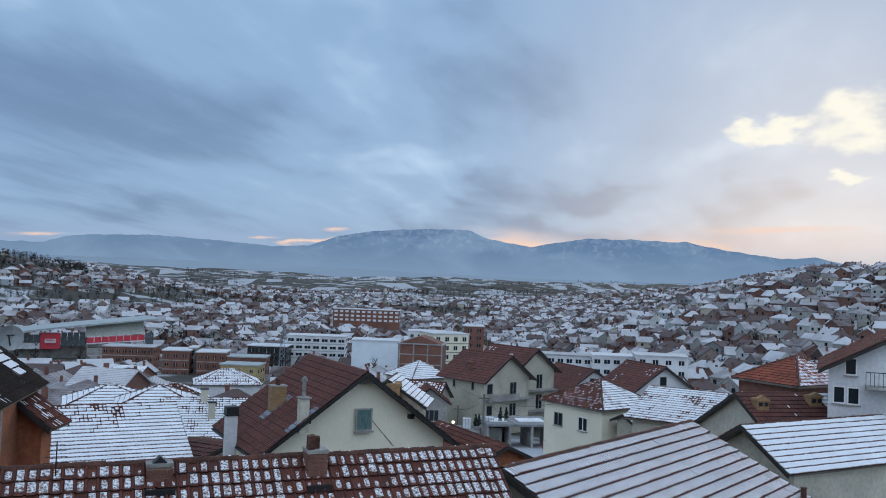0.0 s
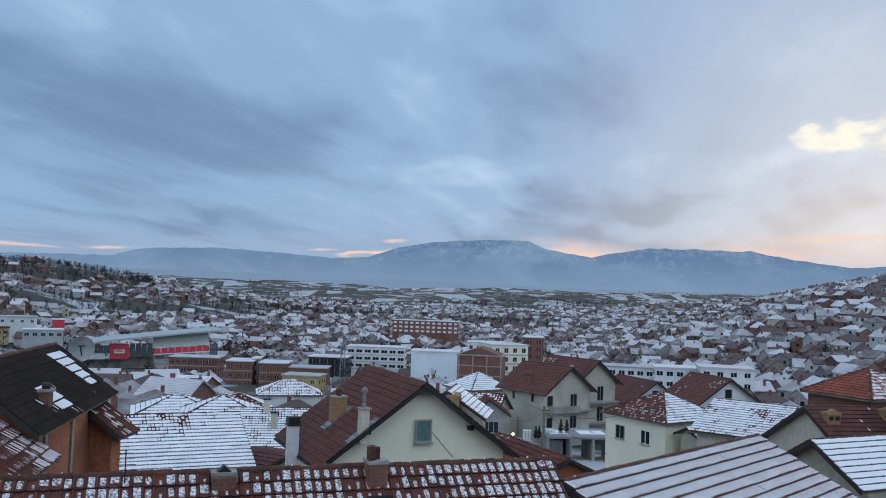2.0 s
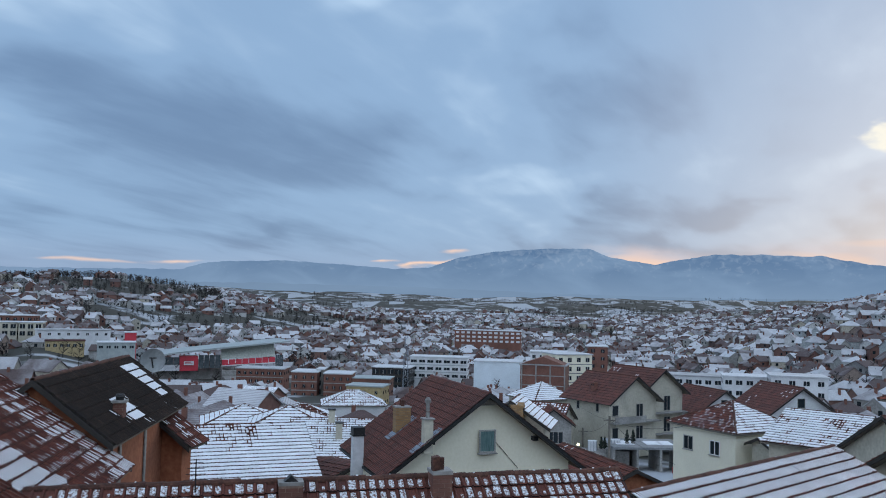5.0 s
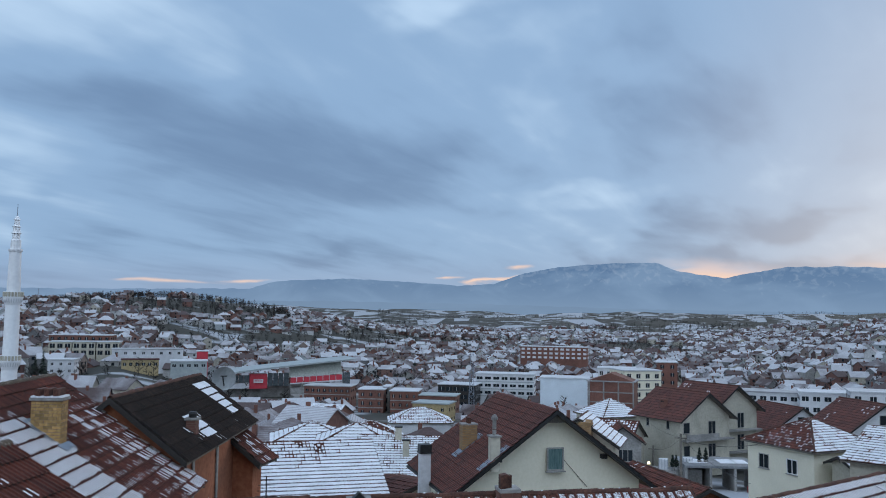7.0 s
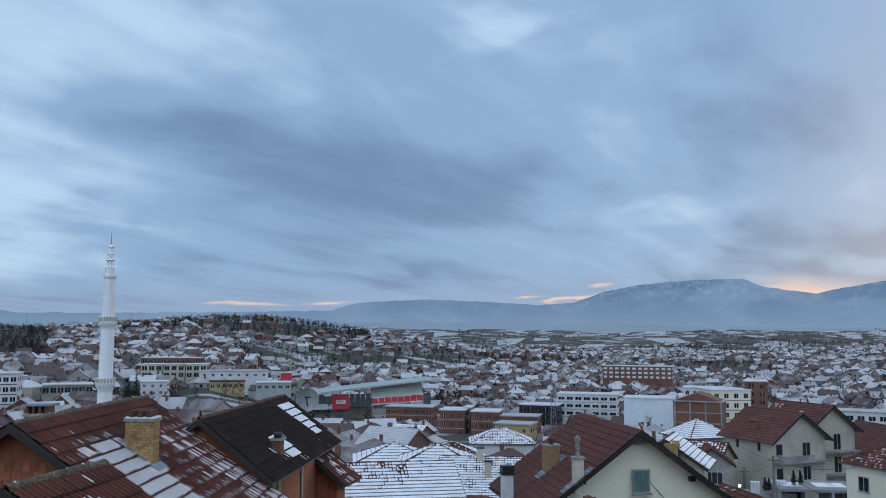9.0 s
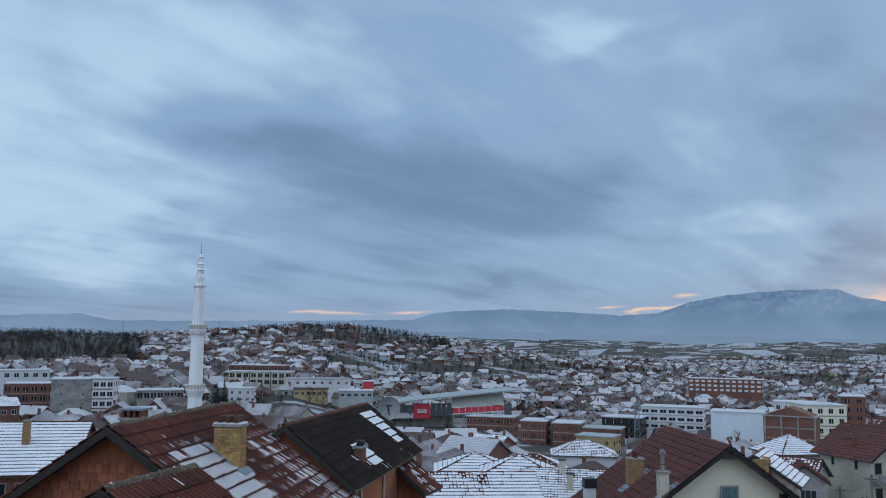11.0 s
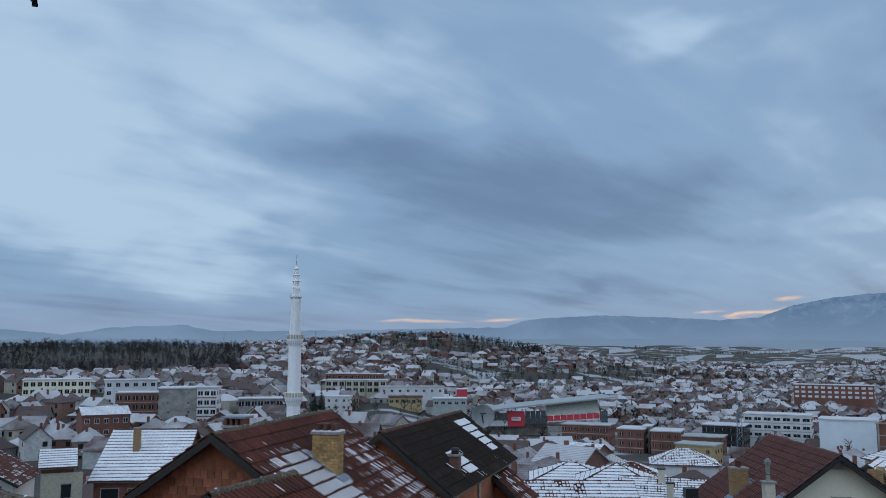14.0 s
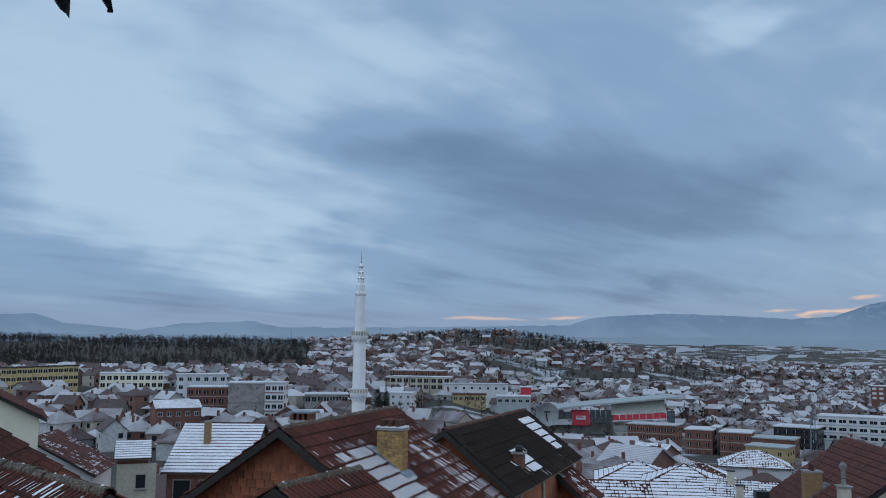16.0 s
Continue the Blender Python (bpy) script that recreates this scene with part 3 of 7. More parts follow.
def tiled_slope(roof, a, b, n, pitch, run, snow, mats, w=0.21, l=0.36, singles=0, clip=None, seed=1, first=None, gaps=0.0, cover=None, full=True):
    """Tiles over one slope below the ridge from a to b. n points out level, run is the level depth, snow(u, v) in 0..1 says how much lies there
    (u along the ridge, v down the slope, both 0..1). singles tiles become parts; the rest is joined. clip(u, v) keeps a tile; full None leaves the rolls bare, full False the whole lips."""
    rnd = random.Random(seed)
    a, b = np.asarray(a, float), np.asarray(b, float)
    u = b - a
    length = np.linalg.norm(u[:2])
    ud = u / np.linalg.norm(u)
    down = np.asarray(n, float) * math.cos(pitch) - V(0, 0, 1) * math.sin(pitch)
    nrm = np.cross(ud, down)
    if nrm[2] < 0:
        nrm = -nrm
    slant = run / math.cos(pitch)
    cols, rows = int(length / w), int(slant / l)
    w2, l2 = length / cols, slant / rows
    kinds = tile_kinds(w, l)
    # x axis of a tile must keep the frame right-handed
    flip = np.dot(np.cross(ud, down), nrm) < 0
    off = BASE[roof.name]
    cells = []
    for j in range(rows):
        for i in range(cols):
            uu, vv = (i + 0.5) / cols, (j + 0.5) / rows
            if clip and not clip(uu, vv):
                continue
            if gaps and rnd.random() < gaps:
                continue
            s = snow(uu, vv) + rnd.uniform(-0.16, 0.16)
            k = 0 if s < 0.3 else 1 if s < 0.42 else 2 if s < 0.5 else 3 if s < 0.6 else 4 if s < 0.70 else rnd.choice((5, 6))
            if full is None and s >= 0.3:
                k = rnd.choice((14, 15, 16)) if s < 0.58 else rnd.choice((9, 10, 11))
            elif full is False and s >= 0.45:
                k = rnd.choice((3, 4, 9, 13, 15)) if s < 0.68 else rnd.choice((5, 6, 9, 10, 11))
            elif full and s >= 0.5:
                k = rnd.choice((12, 13)) if s < 0.64 else rnd.choice((7, 8))
            cells.append((first(uu, vv) if first else j * 1000 + i, i, j, k, rnd.uniform(-0.006, 0.006), rnd.uniform(0, 0.008)))
    cells.sort()
    ex = ud * (w2 / w)
    ey = down * (l2 / l)
    if flip:
        ex = -ex
    datas = {}
    rest_v, rest_f, rest_m, cnt = [], [], [], 0
    karr = [(np.array(k.v), k.f, k.m) for k in kinds]
    for q, (_, i, j, k, jx, jz) in enumerate(cells):
        o = a + ud * (w2 * (i + (1 if flip else 0)) + jx) + down * (l2 * j) + nrm * (0.03 + jz)
        if q < singles:
            if k not in datas:
                datas[k] = mesh_data("roof_tile", kinds[k], [mats[0], cover or SNOW, LIP_SHADE])
            ob = new("roof_tile", datas[k])
            ob.parent = roof
            m = Matrix.Identity(4)
            for c, vec in enumerate((ex, ey, nrm)):
                for r in range(3):
                    m[r][c] = vec[r]
            m.translation = Vector(tuple(o - off))
            ob.matrix_basis = m
        else:
            kv, kf, km = karr[k]
            rest_v.append(o + np.outer(kv[:, 0], ex) + np.outer(kv[:, 1], ey) + np.outer(kv[:, 2], nrm))
            rest_f += [tuple(x + cnt for x in f) for f in kf]
            rest_m += km
            cnt += len(kv)
    if rest_v:
        mb = Mesh()
        mb.v, mb.f, mb.m = np.concatenate(rest_v), rest_f, rest_m
        part("roof_tiles", mb, [mats[1], cover or SNOW, LIP_SHADE], roof, kind="stuff")


def ridge_row(roof, a, b, mat=RIDGE, r=0.11, step=0.36, snow=0.0, seed=3):
    """Half-round ridge tiles, one after another, lapped and a little crooked."""
    rnd = random.Random(seed)
    a, b = np.asarray(a, float), np.asarray(b, float)
    n = max(1, int(np.linalg.norm(b - a) / step))
    d = (b - a) / n
    side = np.cross(d / np.linalg.norm(d), V(0, 0, 1))
    side /= np.linalg.norm(side)
    up = np.cross(side, d / np.linalg.norm(d))
    for i in range(n):
        mb = Mesh()
        o = a + d * i + up * rnd.uniform(-0.012, 0.012) + side * rnd.uniform(-0.012, 0.012)
        ang = np.linspace(-1.75, 1.75, 7)
        r0, r1 = r, r * 1.16
        ring0 = [o + side * r0 * math.sin(t) + up * (r0 * math.cos(t)) for t in ang]
        ring1 = [o + d * 1.06 + side * r1 * math.sin(t) + up * (r1 * math.cos(t)) for t in ang]
        in1 = [o + d * 1.06 + side * r1 * 0.8 * math.sin(t) + up * (r1 * 0.8 * math.cos(t)) for t in ang]
        in0 = [o + side * r0 * 0.8 * math.sin(t) + up * (r0 * 0.8 * math.cos(t)) for t in ang]
        k = 7
        f = [(j, j + 1, j + k + 1, j + k) for j in range(k - 1)] + [(j + k, j + k + 1, j + 2 * k + 1, j + 2 * k) for j in range(k - 1)] + [(j, j + 3 * k, j + 3 * k + 1, j + 1) for j in range(k - 1)]
        mb.add(ring0 + ring1 + in1 + in0, f, 0)
        if rnd.random() < snow:
            c = o + d * rnd.uniform(0.3, 0.6) + up * (r * 0.95)
            s = rnd.uniform(0.025, 0.06)
            pts = [c + side * s * math.cos(t) + d / np.linalg.norm(d) * s * 1.5 * math.sin(t) - up * 0.02 for t in np.linspace(0, 6.28, 7)[:-1]]
            mb.add(pts + [c + up * 0.025], [(j, (j + 1) % 6, 6) for j in range(6)], 1)
        part("ridge_tile", mb, [mat, SNOW], roof, smooth=False)


def chimney(house, c, u, n, w, dpt, z0, z1, mat, cap=CONCRETE, pots=0, bricks=None, name="chimney", label="", capw=0.06, snowcap=False):
    """A stack with its cap; bricks=(length, height) lays single bricks round it."""
    c = np.asarray(c, float)
    u, n = V(u[0], u[1], 0), V(n[0], n[1], 0)
    mb = Mesh()
    mb.cbox(c, u, n, w, dpt, z0, z1)
    st = part(name, mb, MORTAR if bricks else mat, house, label)
    if bricks:
        bl, bh = bricks
        rows = int((z1 - z0) / bh)
        for face, wd, ax, out in ((0, w, u, n), (1, w, u, -n), (2, dpt, n, u), (3, dpt, n, -u)):
            half = dpt / 2 if face < 2 else w / 2
            for j in range(rows):
                k0 = -wd / 2 - (bl / 2 if j % 2 else 0)
                while k0 < wd / 2 - 0.01:
                    s0, s1 = max(k0, -wd / 2), min(k0 + bl - 0.012, wd / 2)
                    k0 += bl
                    if s1 - s0 < 0.03:
                        continue
                    b = Mesh()
                    o = V(c[0], c[1], z0 + j * bh) + ax * s0 + out * (half - 0.01)
                    b.box(o, ax * (s1 - s0), out * 0.02, V(0, 0, bh - 0.012))
                    part("brick", b, mat, st)
    if cap is not None:
        cb = Mesh()
        cb.cbox(c, u, n, w + 2 * capw, dpt + 2 * capw, z1, z1 + 0.07)
        if snowcap:
            cb.cbox(c, u, n, w + capw, dpt + capw, z1 + 0.07, z1 + 0.11, 1)
        part("cap", cb, [cap, SNOW], st)
    if cap is None:
        cb = Mesh()
        cb.cbox(c, u, n, w + 0.08, dpt + 0.08, z1 - 0.16, z1 - 0.05)
        # solid black blocks stand for the darkness inside two flue openings
        for k in (-0.25, 0.25):
            cb.cbox(c + u * w * k, u, n, w * 0.3, dpt + 0.09, z1 - 0.42, z1 - 0.2, 1)
        q = V(c[0], c[1], z1 + 0.18)
        cb.prism([V(*(c - u * (w / 2 + 0.03))[:2], z1), V(*(c + u * (w / 2 + 0.03))[:2], z1), q] if pots == 2 else [V(*(c - u * w / 2)[:2], z1), V(*(c + u * w / 2)[:2], z1), V(c[0], c[1], z1 + 0.05)], n * dpt / 2)
        part("crown", cb, [mat, BLACK], st)
        pots = 0
    for i in range(pots):
        pm = Mesh()
        q = c + u * (w * ((i + 0.5) / pots - 0.5))
        pm.tube([V(q[0], q[1], z1 + 0.07), V(q[0], q[1], z1 + 0.33)], [0.09, 0.075], 10)
        pm.tube([V(q[0], q[1], z1 + 0.33), V(q[0], q[1], z1 + 0.36)], [0.10, 0.10], 10)
        part("chimney_pot", pm, RIDGE, st)
    return st


# ---- the ground ----
def sm(x, lo, hi):
    t = min(1.0, max(0.0, (x - lo) / (hi - lo)))
    return t * t * (3 - 2 * t)


PROFILE_D = [0, 15, 40, 80, 120, 200, 300, 400, 600, 900, 1300, 2000, 3200, 4800]
PROFILE_Z = [-8, -9, -13, -17.5, -21, -28, -35, -39, -37, -32, -25, -17, 0, 4]


def land(x, y):
    """Height of the ground: the slope below the house, the valley with the town, the hills on both sides."""
    d = math.hypot(x, y)
    az = math.degrees(math.atan2(x, y))
    z = float(np.interp(d, PROFILE_D, PROFILE_Z))
    left = 41 * sm(-az, 11, 30) * sm(d, 480, 920) * (1 - 0.72 * sm(-az, 29, 42)) * (1 - 0.6 * sm(d, 950, 1500))
    west = 20 * sm(-az, 27, 40) * sm(d, 150, 430)
    right = 53 * sm(az, 5, 27) * sm(d, 170, 640) * (1 - 0.75 * sm(d, 900, 1800))
    rough = 1.2 * noise.noise(Vector((x * 0.012, y * 0.012, 0.3))) * sm(d, 60, 300) + (24 * noise.noise(Vector((x * 0.0019, y * 0.0034, 4.1))) + 11 * noise.noise(Vector((x * 0.006, y * 0.009, 7.3)))) * sm(d, 1000, 1900)
    beyond = 34 * sm(-az, 38, 46) * sm(d, 1000, 1500)
    bench = 6.5 * sm(-az, 26, 31) * (1 - sm(-az, 33, 37)) * sm(d, 180, 320) * (1 - sm(d, 500, 800))
    return EYE + z + left + west + right + rough + bench - beyond


def build_ground():
    mb = Mesh()
    rings = [0.5]
    while rings[-1] < 4800:
        rings.append(rings[-1] * 1.055 + 0.6)
    azs = [radians(a) for a in (list(np.arange(-70, 36, 0.75)) + list(np.arange(36, 290, 6)))]
    k = len(azs)
    vs = [(r * math.sin(a), r * math.cos(a), land(r * math.sin(a), r * math.cos(a))) for r in rings for a in azs]
    fs = [(i * k + j, i * k + (j + 1) % k, (i + 1) * k + (j + 1) % k, (i + 1) * k + j) for i in range(len(rings) - 1) for j in range(k)]
    fs.append(tuple(range(k - 1, -1, -1)))
    mb.v, mb.f, mb.m = vs, [f[::-1] for f in fs], [0] * len(fs)
    solid("ground", mb, GROUND, "dark winter grass and earth with patches of thin snow", "ground", kind="structure", smooth=True)


build_ground()


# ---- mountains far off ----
# blue haze of the far air is painted into the colour, which glows
def hazed_mountain_material(name, foot, crest, snow_amt, snow_low):
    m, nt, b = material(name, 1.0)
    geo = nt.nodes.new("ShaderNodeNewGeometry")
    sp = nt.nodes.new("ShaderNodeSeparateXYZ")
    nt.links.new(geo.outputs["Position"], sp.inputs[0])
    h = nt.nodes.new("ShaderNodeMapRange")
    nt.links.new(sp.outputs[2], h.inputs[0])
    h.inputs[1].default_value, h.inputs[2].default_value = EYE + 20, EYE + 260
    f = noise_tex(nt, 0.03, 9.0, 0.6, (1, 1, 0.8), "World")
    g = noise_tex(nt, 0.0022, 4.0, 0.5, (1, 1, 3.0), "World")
    # haze ramp, palest at the foot
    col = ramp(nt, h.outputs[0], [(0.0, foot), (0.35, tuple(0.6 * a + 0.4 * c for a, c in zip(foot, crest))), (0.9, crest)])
    # paler patches painted in as wisps of mist
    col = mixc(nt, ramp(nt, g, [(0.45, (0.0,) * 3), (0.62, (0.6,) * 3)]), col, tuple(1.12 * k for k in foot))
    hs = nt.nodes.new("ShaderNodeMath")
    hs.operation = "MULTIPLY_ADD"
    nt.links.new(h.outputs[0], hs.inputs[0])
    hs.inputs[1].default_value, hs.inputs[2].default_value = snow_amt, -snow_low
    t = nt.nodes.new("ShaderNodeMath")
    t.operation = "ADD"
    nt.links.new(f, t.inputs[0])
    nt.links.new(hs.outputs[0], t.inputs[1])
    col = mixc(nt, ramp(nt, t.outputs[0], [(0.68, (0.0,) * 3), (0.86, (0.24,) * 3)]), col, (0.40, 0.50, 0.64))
    # emission holds the painted haze at one brightness, whatever the sky does
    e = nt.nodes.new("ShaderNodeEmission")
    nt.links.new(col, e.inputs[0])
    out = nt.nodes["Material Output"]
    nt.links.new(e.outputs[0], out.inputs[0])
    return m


def range_of_hills(name, dist, tops, mat, label, jag, depth=260, low=-1.2):
    """A far mountain range: tops gives bearing and elevation of its skyline in degrees."""
    azs = np.arange(-80, 60, 0.2)
    el = np.interp(azs, [a for a, _ in tops], [e for _, e in tops])
    rows = 9
    mb = Mesh()
    vs = []
    for i in range(rows):
        t = i / (rows - 1)
        for a, e in zip(azs, el):
            r = dist - depth * (1 - t)
            e2 = e + jag * noise.fractal(Vector((a * 0.9, 2.0 + dist, 0)), 0.8, 2.2, 6) * t
            hgt = low + (e2 - low) * (t ** 0.8) + 0.12 * noise.noise(Vector((a * 1.3, t * 3, dist))) * math.sin(math.pi * t)
            vs.append((r * math.sin(radians(a)), r * math.cos(radians(a)), EYE + dist * math.tan(radians(hgt))))
    k = len(azs)
    mb.v = vs
    mb.f = [(i * k + j, i * k + j + 1, (i + 1) * k + j + 1, (i + 1) * k + j) for i in range(rows - 1) for j in range(k - 1)]
    mb.m = [0] * len(mb.f)
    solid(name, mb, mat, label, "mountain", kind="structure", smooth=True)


FAR_M = hazed_mountain_material("blue_mountain", (0.205, 0.31, 0.46), (0.11, 0.20, 0.35), 0.34, 0.08)
NEAR_M = hazed_mountain_material("blue_foothill", (0.185, 0.28, 0.415), (0.14, 0.22, 0.345), 0.12, 0.03)
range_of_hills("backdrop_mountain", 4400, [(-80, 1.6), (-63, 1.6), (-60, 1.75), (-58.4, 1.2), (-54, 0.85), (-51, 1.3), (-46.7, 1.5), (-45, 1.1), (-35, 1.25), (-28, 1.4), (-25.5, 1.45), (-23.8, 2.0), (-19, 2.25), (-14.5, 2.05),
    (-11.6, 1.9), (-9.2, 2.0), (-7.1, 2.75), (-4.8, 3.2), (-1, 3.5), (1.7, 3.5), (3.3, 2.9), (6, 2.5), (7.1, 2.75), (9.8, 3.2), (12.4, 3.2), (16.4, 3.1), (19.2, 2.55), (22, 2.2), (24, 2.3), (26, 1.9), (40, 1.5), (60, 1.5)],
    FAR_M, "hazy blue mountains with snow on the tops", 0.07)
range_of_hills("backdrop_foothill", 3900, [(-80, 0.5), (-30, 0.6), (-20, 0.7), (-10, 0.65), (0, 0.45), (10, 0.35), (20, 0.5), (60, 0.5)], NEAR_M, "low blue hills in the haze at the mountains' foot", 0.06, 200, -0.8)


# ---- kit for houses ----
def level(v):
    v = V(v[0], v[1], 0)
    return v / np.linalg.norm(v)


def gable_house(name, a, b, pitch, run_f, run_b, floor, wall, label, snow_f=None, snow_b=None, mats=(TILE, TILE_ISL), w=0.2, l=0.33, singles=0, over=0.45, end=0.4, board=TIMBER,
                ridge=True, ridge_mat=RIDGE, ridge_snow=0.1, tile_f=True, tile_b=True, clip_f=None, clip_b=None, first=None, first_b=None, gaps=0.0, group="", singles_b=0, roof_label="", skew=0.0, cover=None, full=True):
    """A house under a gabled roof. a, b: the ends of its ridge; front is the side to the right when going from a to b."""
    a, b = V(*a), V(*b)
    b[2] = a[2]
    u = level(b - a)
    n = V(u[1], -u[0], 0)
    p = radians(pitch)
    tp = math.tan(p)
    mid = (a + b) / 2
    ho = thing(name, (mid[0], mid[1], floor), label, "house", group)
    th = 0.10
    deck = Mesh()
    for s, run in ((1, run_f), (-1, run_b)):
        e = n * s * run - V(0, 0, run * tp)
        k = u * skew * run if s > 0 else V(0, 0, 0)
        lid = [a - V(0, 0, 0.01), a + e + k, b + e, b - V(0, 0, 0.01)]
        if s < 0:
            lid = lid[::-1]
        deck.add(lid + [q - V(0, 0, th) for q in lid], [(0, 1, 2, 3), (7, 6, 5, 4)] + [(i, i + 4, (i + 1) % 4 + 4, (i + 1) % 4) for i in range(4)])
    roof = part("roof", deck, LOGS, ho, roof_label)
    wl = Mesh()
    a2, b2 = a + u * end, b - u * end
    rf, rb = run_f - over, run_b - over
    dz = V(0, 0, th + 0.02)
    poly = [V(*(a2 + n * rf)[:2], floor), V(*(a2 + n * rf)[:2], a[2] - rf * tp) - dz, a2 - dz, V(*(a2 - n * rb)[:2], a[2] - rb * tp) - dz, V(*(a2 - n * rb)[:2], floor)]
    far_end = [q + (b2 - a2) for q in poly]
    poly[0], poly[1] = poly[0] + u * skew * rf, poly[1] + u * skew * rf
    wl.add(poly + far_end, [(0, 1, 2, 3, 4), (9, 8, 7, 6, 5)] + [(i, i + 5, (i + 1) % 5 + 5, (i + 1) % 5) for i in range(5)])
    body = part("wall", wl, wall, ho)
    for e0, sg in ((a, -1), (b, 1)):
        for s, run in ((1, run_f), (-1, run_b)):
            bb = Mesh()
            e = n * s * run - V(0, 0, run * tp) + (u * skew * run if s > 0 and sg < 0 else V(0, 0, 0))
            bb.prism([e0 + V(0, 0, 0.03), e0 + e + V(0, 0, 0.03), e0 + e - V(0, 0, 0.17), e0 - V(0, 0, 0.17)], u * sg * 0.05)
            part("barge_board", bb, board, roof)
    nosnow = lambda uu, vv: 0.0
    if skew:
        span = np.linalg.norm((b - a)[:2])
        clip_f = lambda uu, vv: uu > vv * skew * run_f / span
    if tile_f:
        tiled_slope(roof, a, b, n, p, run_f + 0.05, snow_f or nosnow, mats, w, l, singles, clip_f, 11, first, gaps, cover, full)
    if tile_b:
        tiled_slope(roof, a, b, -n, p, run_b + 0.05, snow_b or nosnow, mats, w, l, singles_b, clip_b, 12, first_b, gaps, cover, full)
    if ridge:
        ridge_row(roof, a + V(0, 0, 0.01), b + V(0, 0, 0.01), ridge_mat, 0.085 if w < 0.3 else 0.12, 0.36, ridge_snow)
    return dict(house=ho, roof=roof, wall=body, u=u, n=n, a=a, b=b, tp=tp, rf=rf, rb=rb, a2=a2, b2=b2, floor=floor)


def on_slope(h, du, s):
    """A place on the roof: du metres from a along the ridge, s metres level to the front (minus: back)."""
    return h["a"] + h["u"] * du + h["n"] * s - V(0, 0, abs(s) * h["tp"])


def pyramid_house(name, k0, r, q, lr, lq, eave, peak, floor, wall, label, snows, mats, w=0.3, l=0.42, over=0.4, ridge=0.0, group="", singles=0):
    """A house under a hipped roof: k0 its corner, r and q level directions of its two walls, lr and lq their lengths. ridge: length of the ridge along the longer wall."""
    k0, r, q = V(*k0), level(r), level(q)
    c = k0 + r * lr / 2 + q * lq / 2
    ho = thing(name, (c[0], c[1], floor), label, "house", group)
    wl = Mesh()
    wl.box(V(k0[0], k0[1], floor), r * lr, q * lq, V(0, 0, eave - floor))
    body = part("wall", wl, wall, ho)
    lr2, lq2 = lr + 2 * over, lq + 2 * over
    o = V(k0[0], k0[1], eave) - r * over - q * over
    long_r = lr >= lq
    ax = r if long_r else q
    p1, p2 = V(c[0], c[1], peak) - ax * ridge / 2, V(c[0], c[1], peak) + ax * ridge / 2
    cs = [o, o + r * lr2, o + r * lr2 + q * lq2, o + q * lq2]
    dk = Mesh()
    tops = [p1, p2] if np.linalg.norm(p1 - cs[0]) < np.linalg.norm(p2 - cs[0]) else [p2, p1]
    low = [k - V(0, 0, 0.12) for k in cs]
    if long_r:
        faces = [(0, 1, 5, 4), (1, 2, 5), (2, 3, 4, 5), (3, 0, 4)]
    else:
        faces = [(0, 1, 4), (1, 2, 5, 4), (2, 3, 5), (3, 0, 4, 5)]
    vs = cs + tops + low
    dk.add(vs, faces + [(i, i + 6, (i + 1) % 4 + 6, (i + 1) % 4) for i in range(4)] + [(9, 8, 7, 6)])
    roof = part("roof", dk, LOGS, ho)
    sides = [(cs[0], cs[1], -q, lq2, lr2, long_r), (cs[1], cs[2], r, lr2, lq2, not long_r), (cs[2], cs[3], q, lq2, lr2, long_r), (cs[3], cs[0], -r, lr2, lq2, not long_r)]
    for i, (e0, e1, n, span, wid, is_long) in enumerate(sides):
        if snows[i] is None:
            continue
        depth = (span if is_long else span - ridge) / 2
        h = peak - eave
        p = math.atan2(h, depth)
        aa, bb = e0 - n * depth + V(0, 0, h), e1 - n * depth + V(0, 0, h)
        top = (ridge / wid) if is_long else 0.0
        clip = lambda uu, vv, top=top: abs(uu - 0.5) < 0.5 * (top + (1 - top) * vv) + 0.004
        tiled_slope(roof, aa, bb, n, p, depth, snows[i], mats, w, l, singles if i == 0 else 0, clip, 21 + i)
    for cnr in cs:
        tp = min(tops, key=lambda k: np.linalg.norm(k - cnr))
        ridge_row(roof, tp + V(0, 0, 0.02), cnr + V(0, 0, 0.04), RIDGE, 0.1, 0.4, 0.15)
    if ridge > 0.3:
        ridge_row(roof, p1, p2, RIDGE, 0.1, 0.4, 0.15)
    return dict(house=ho, roof=roof, wall=body, r=r, q=q, k0=k0, c=c)


def drift(base, amp, fu, fv, seed, grad_u=0.0, grad_v=0.0):
    """How much snow stays on a slope, patch by patch."""
    return lambda u, v: base + grad_u * (u - 0.5) + grad_v * (v - 0.5) + amp * noise.fractal(Vector((u * fu + seed, v * fv, seed * 3.1)), 0.9, 2.1, 4)


TOP = dict(first=lambda u, v: v)


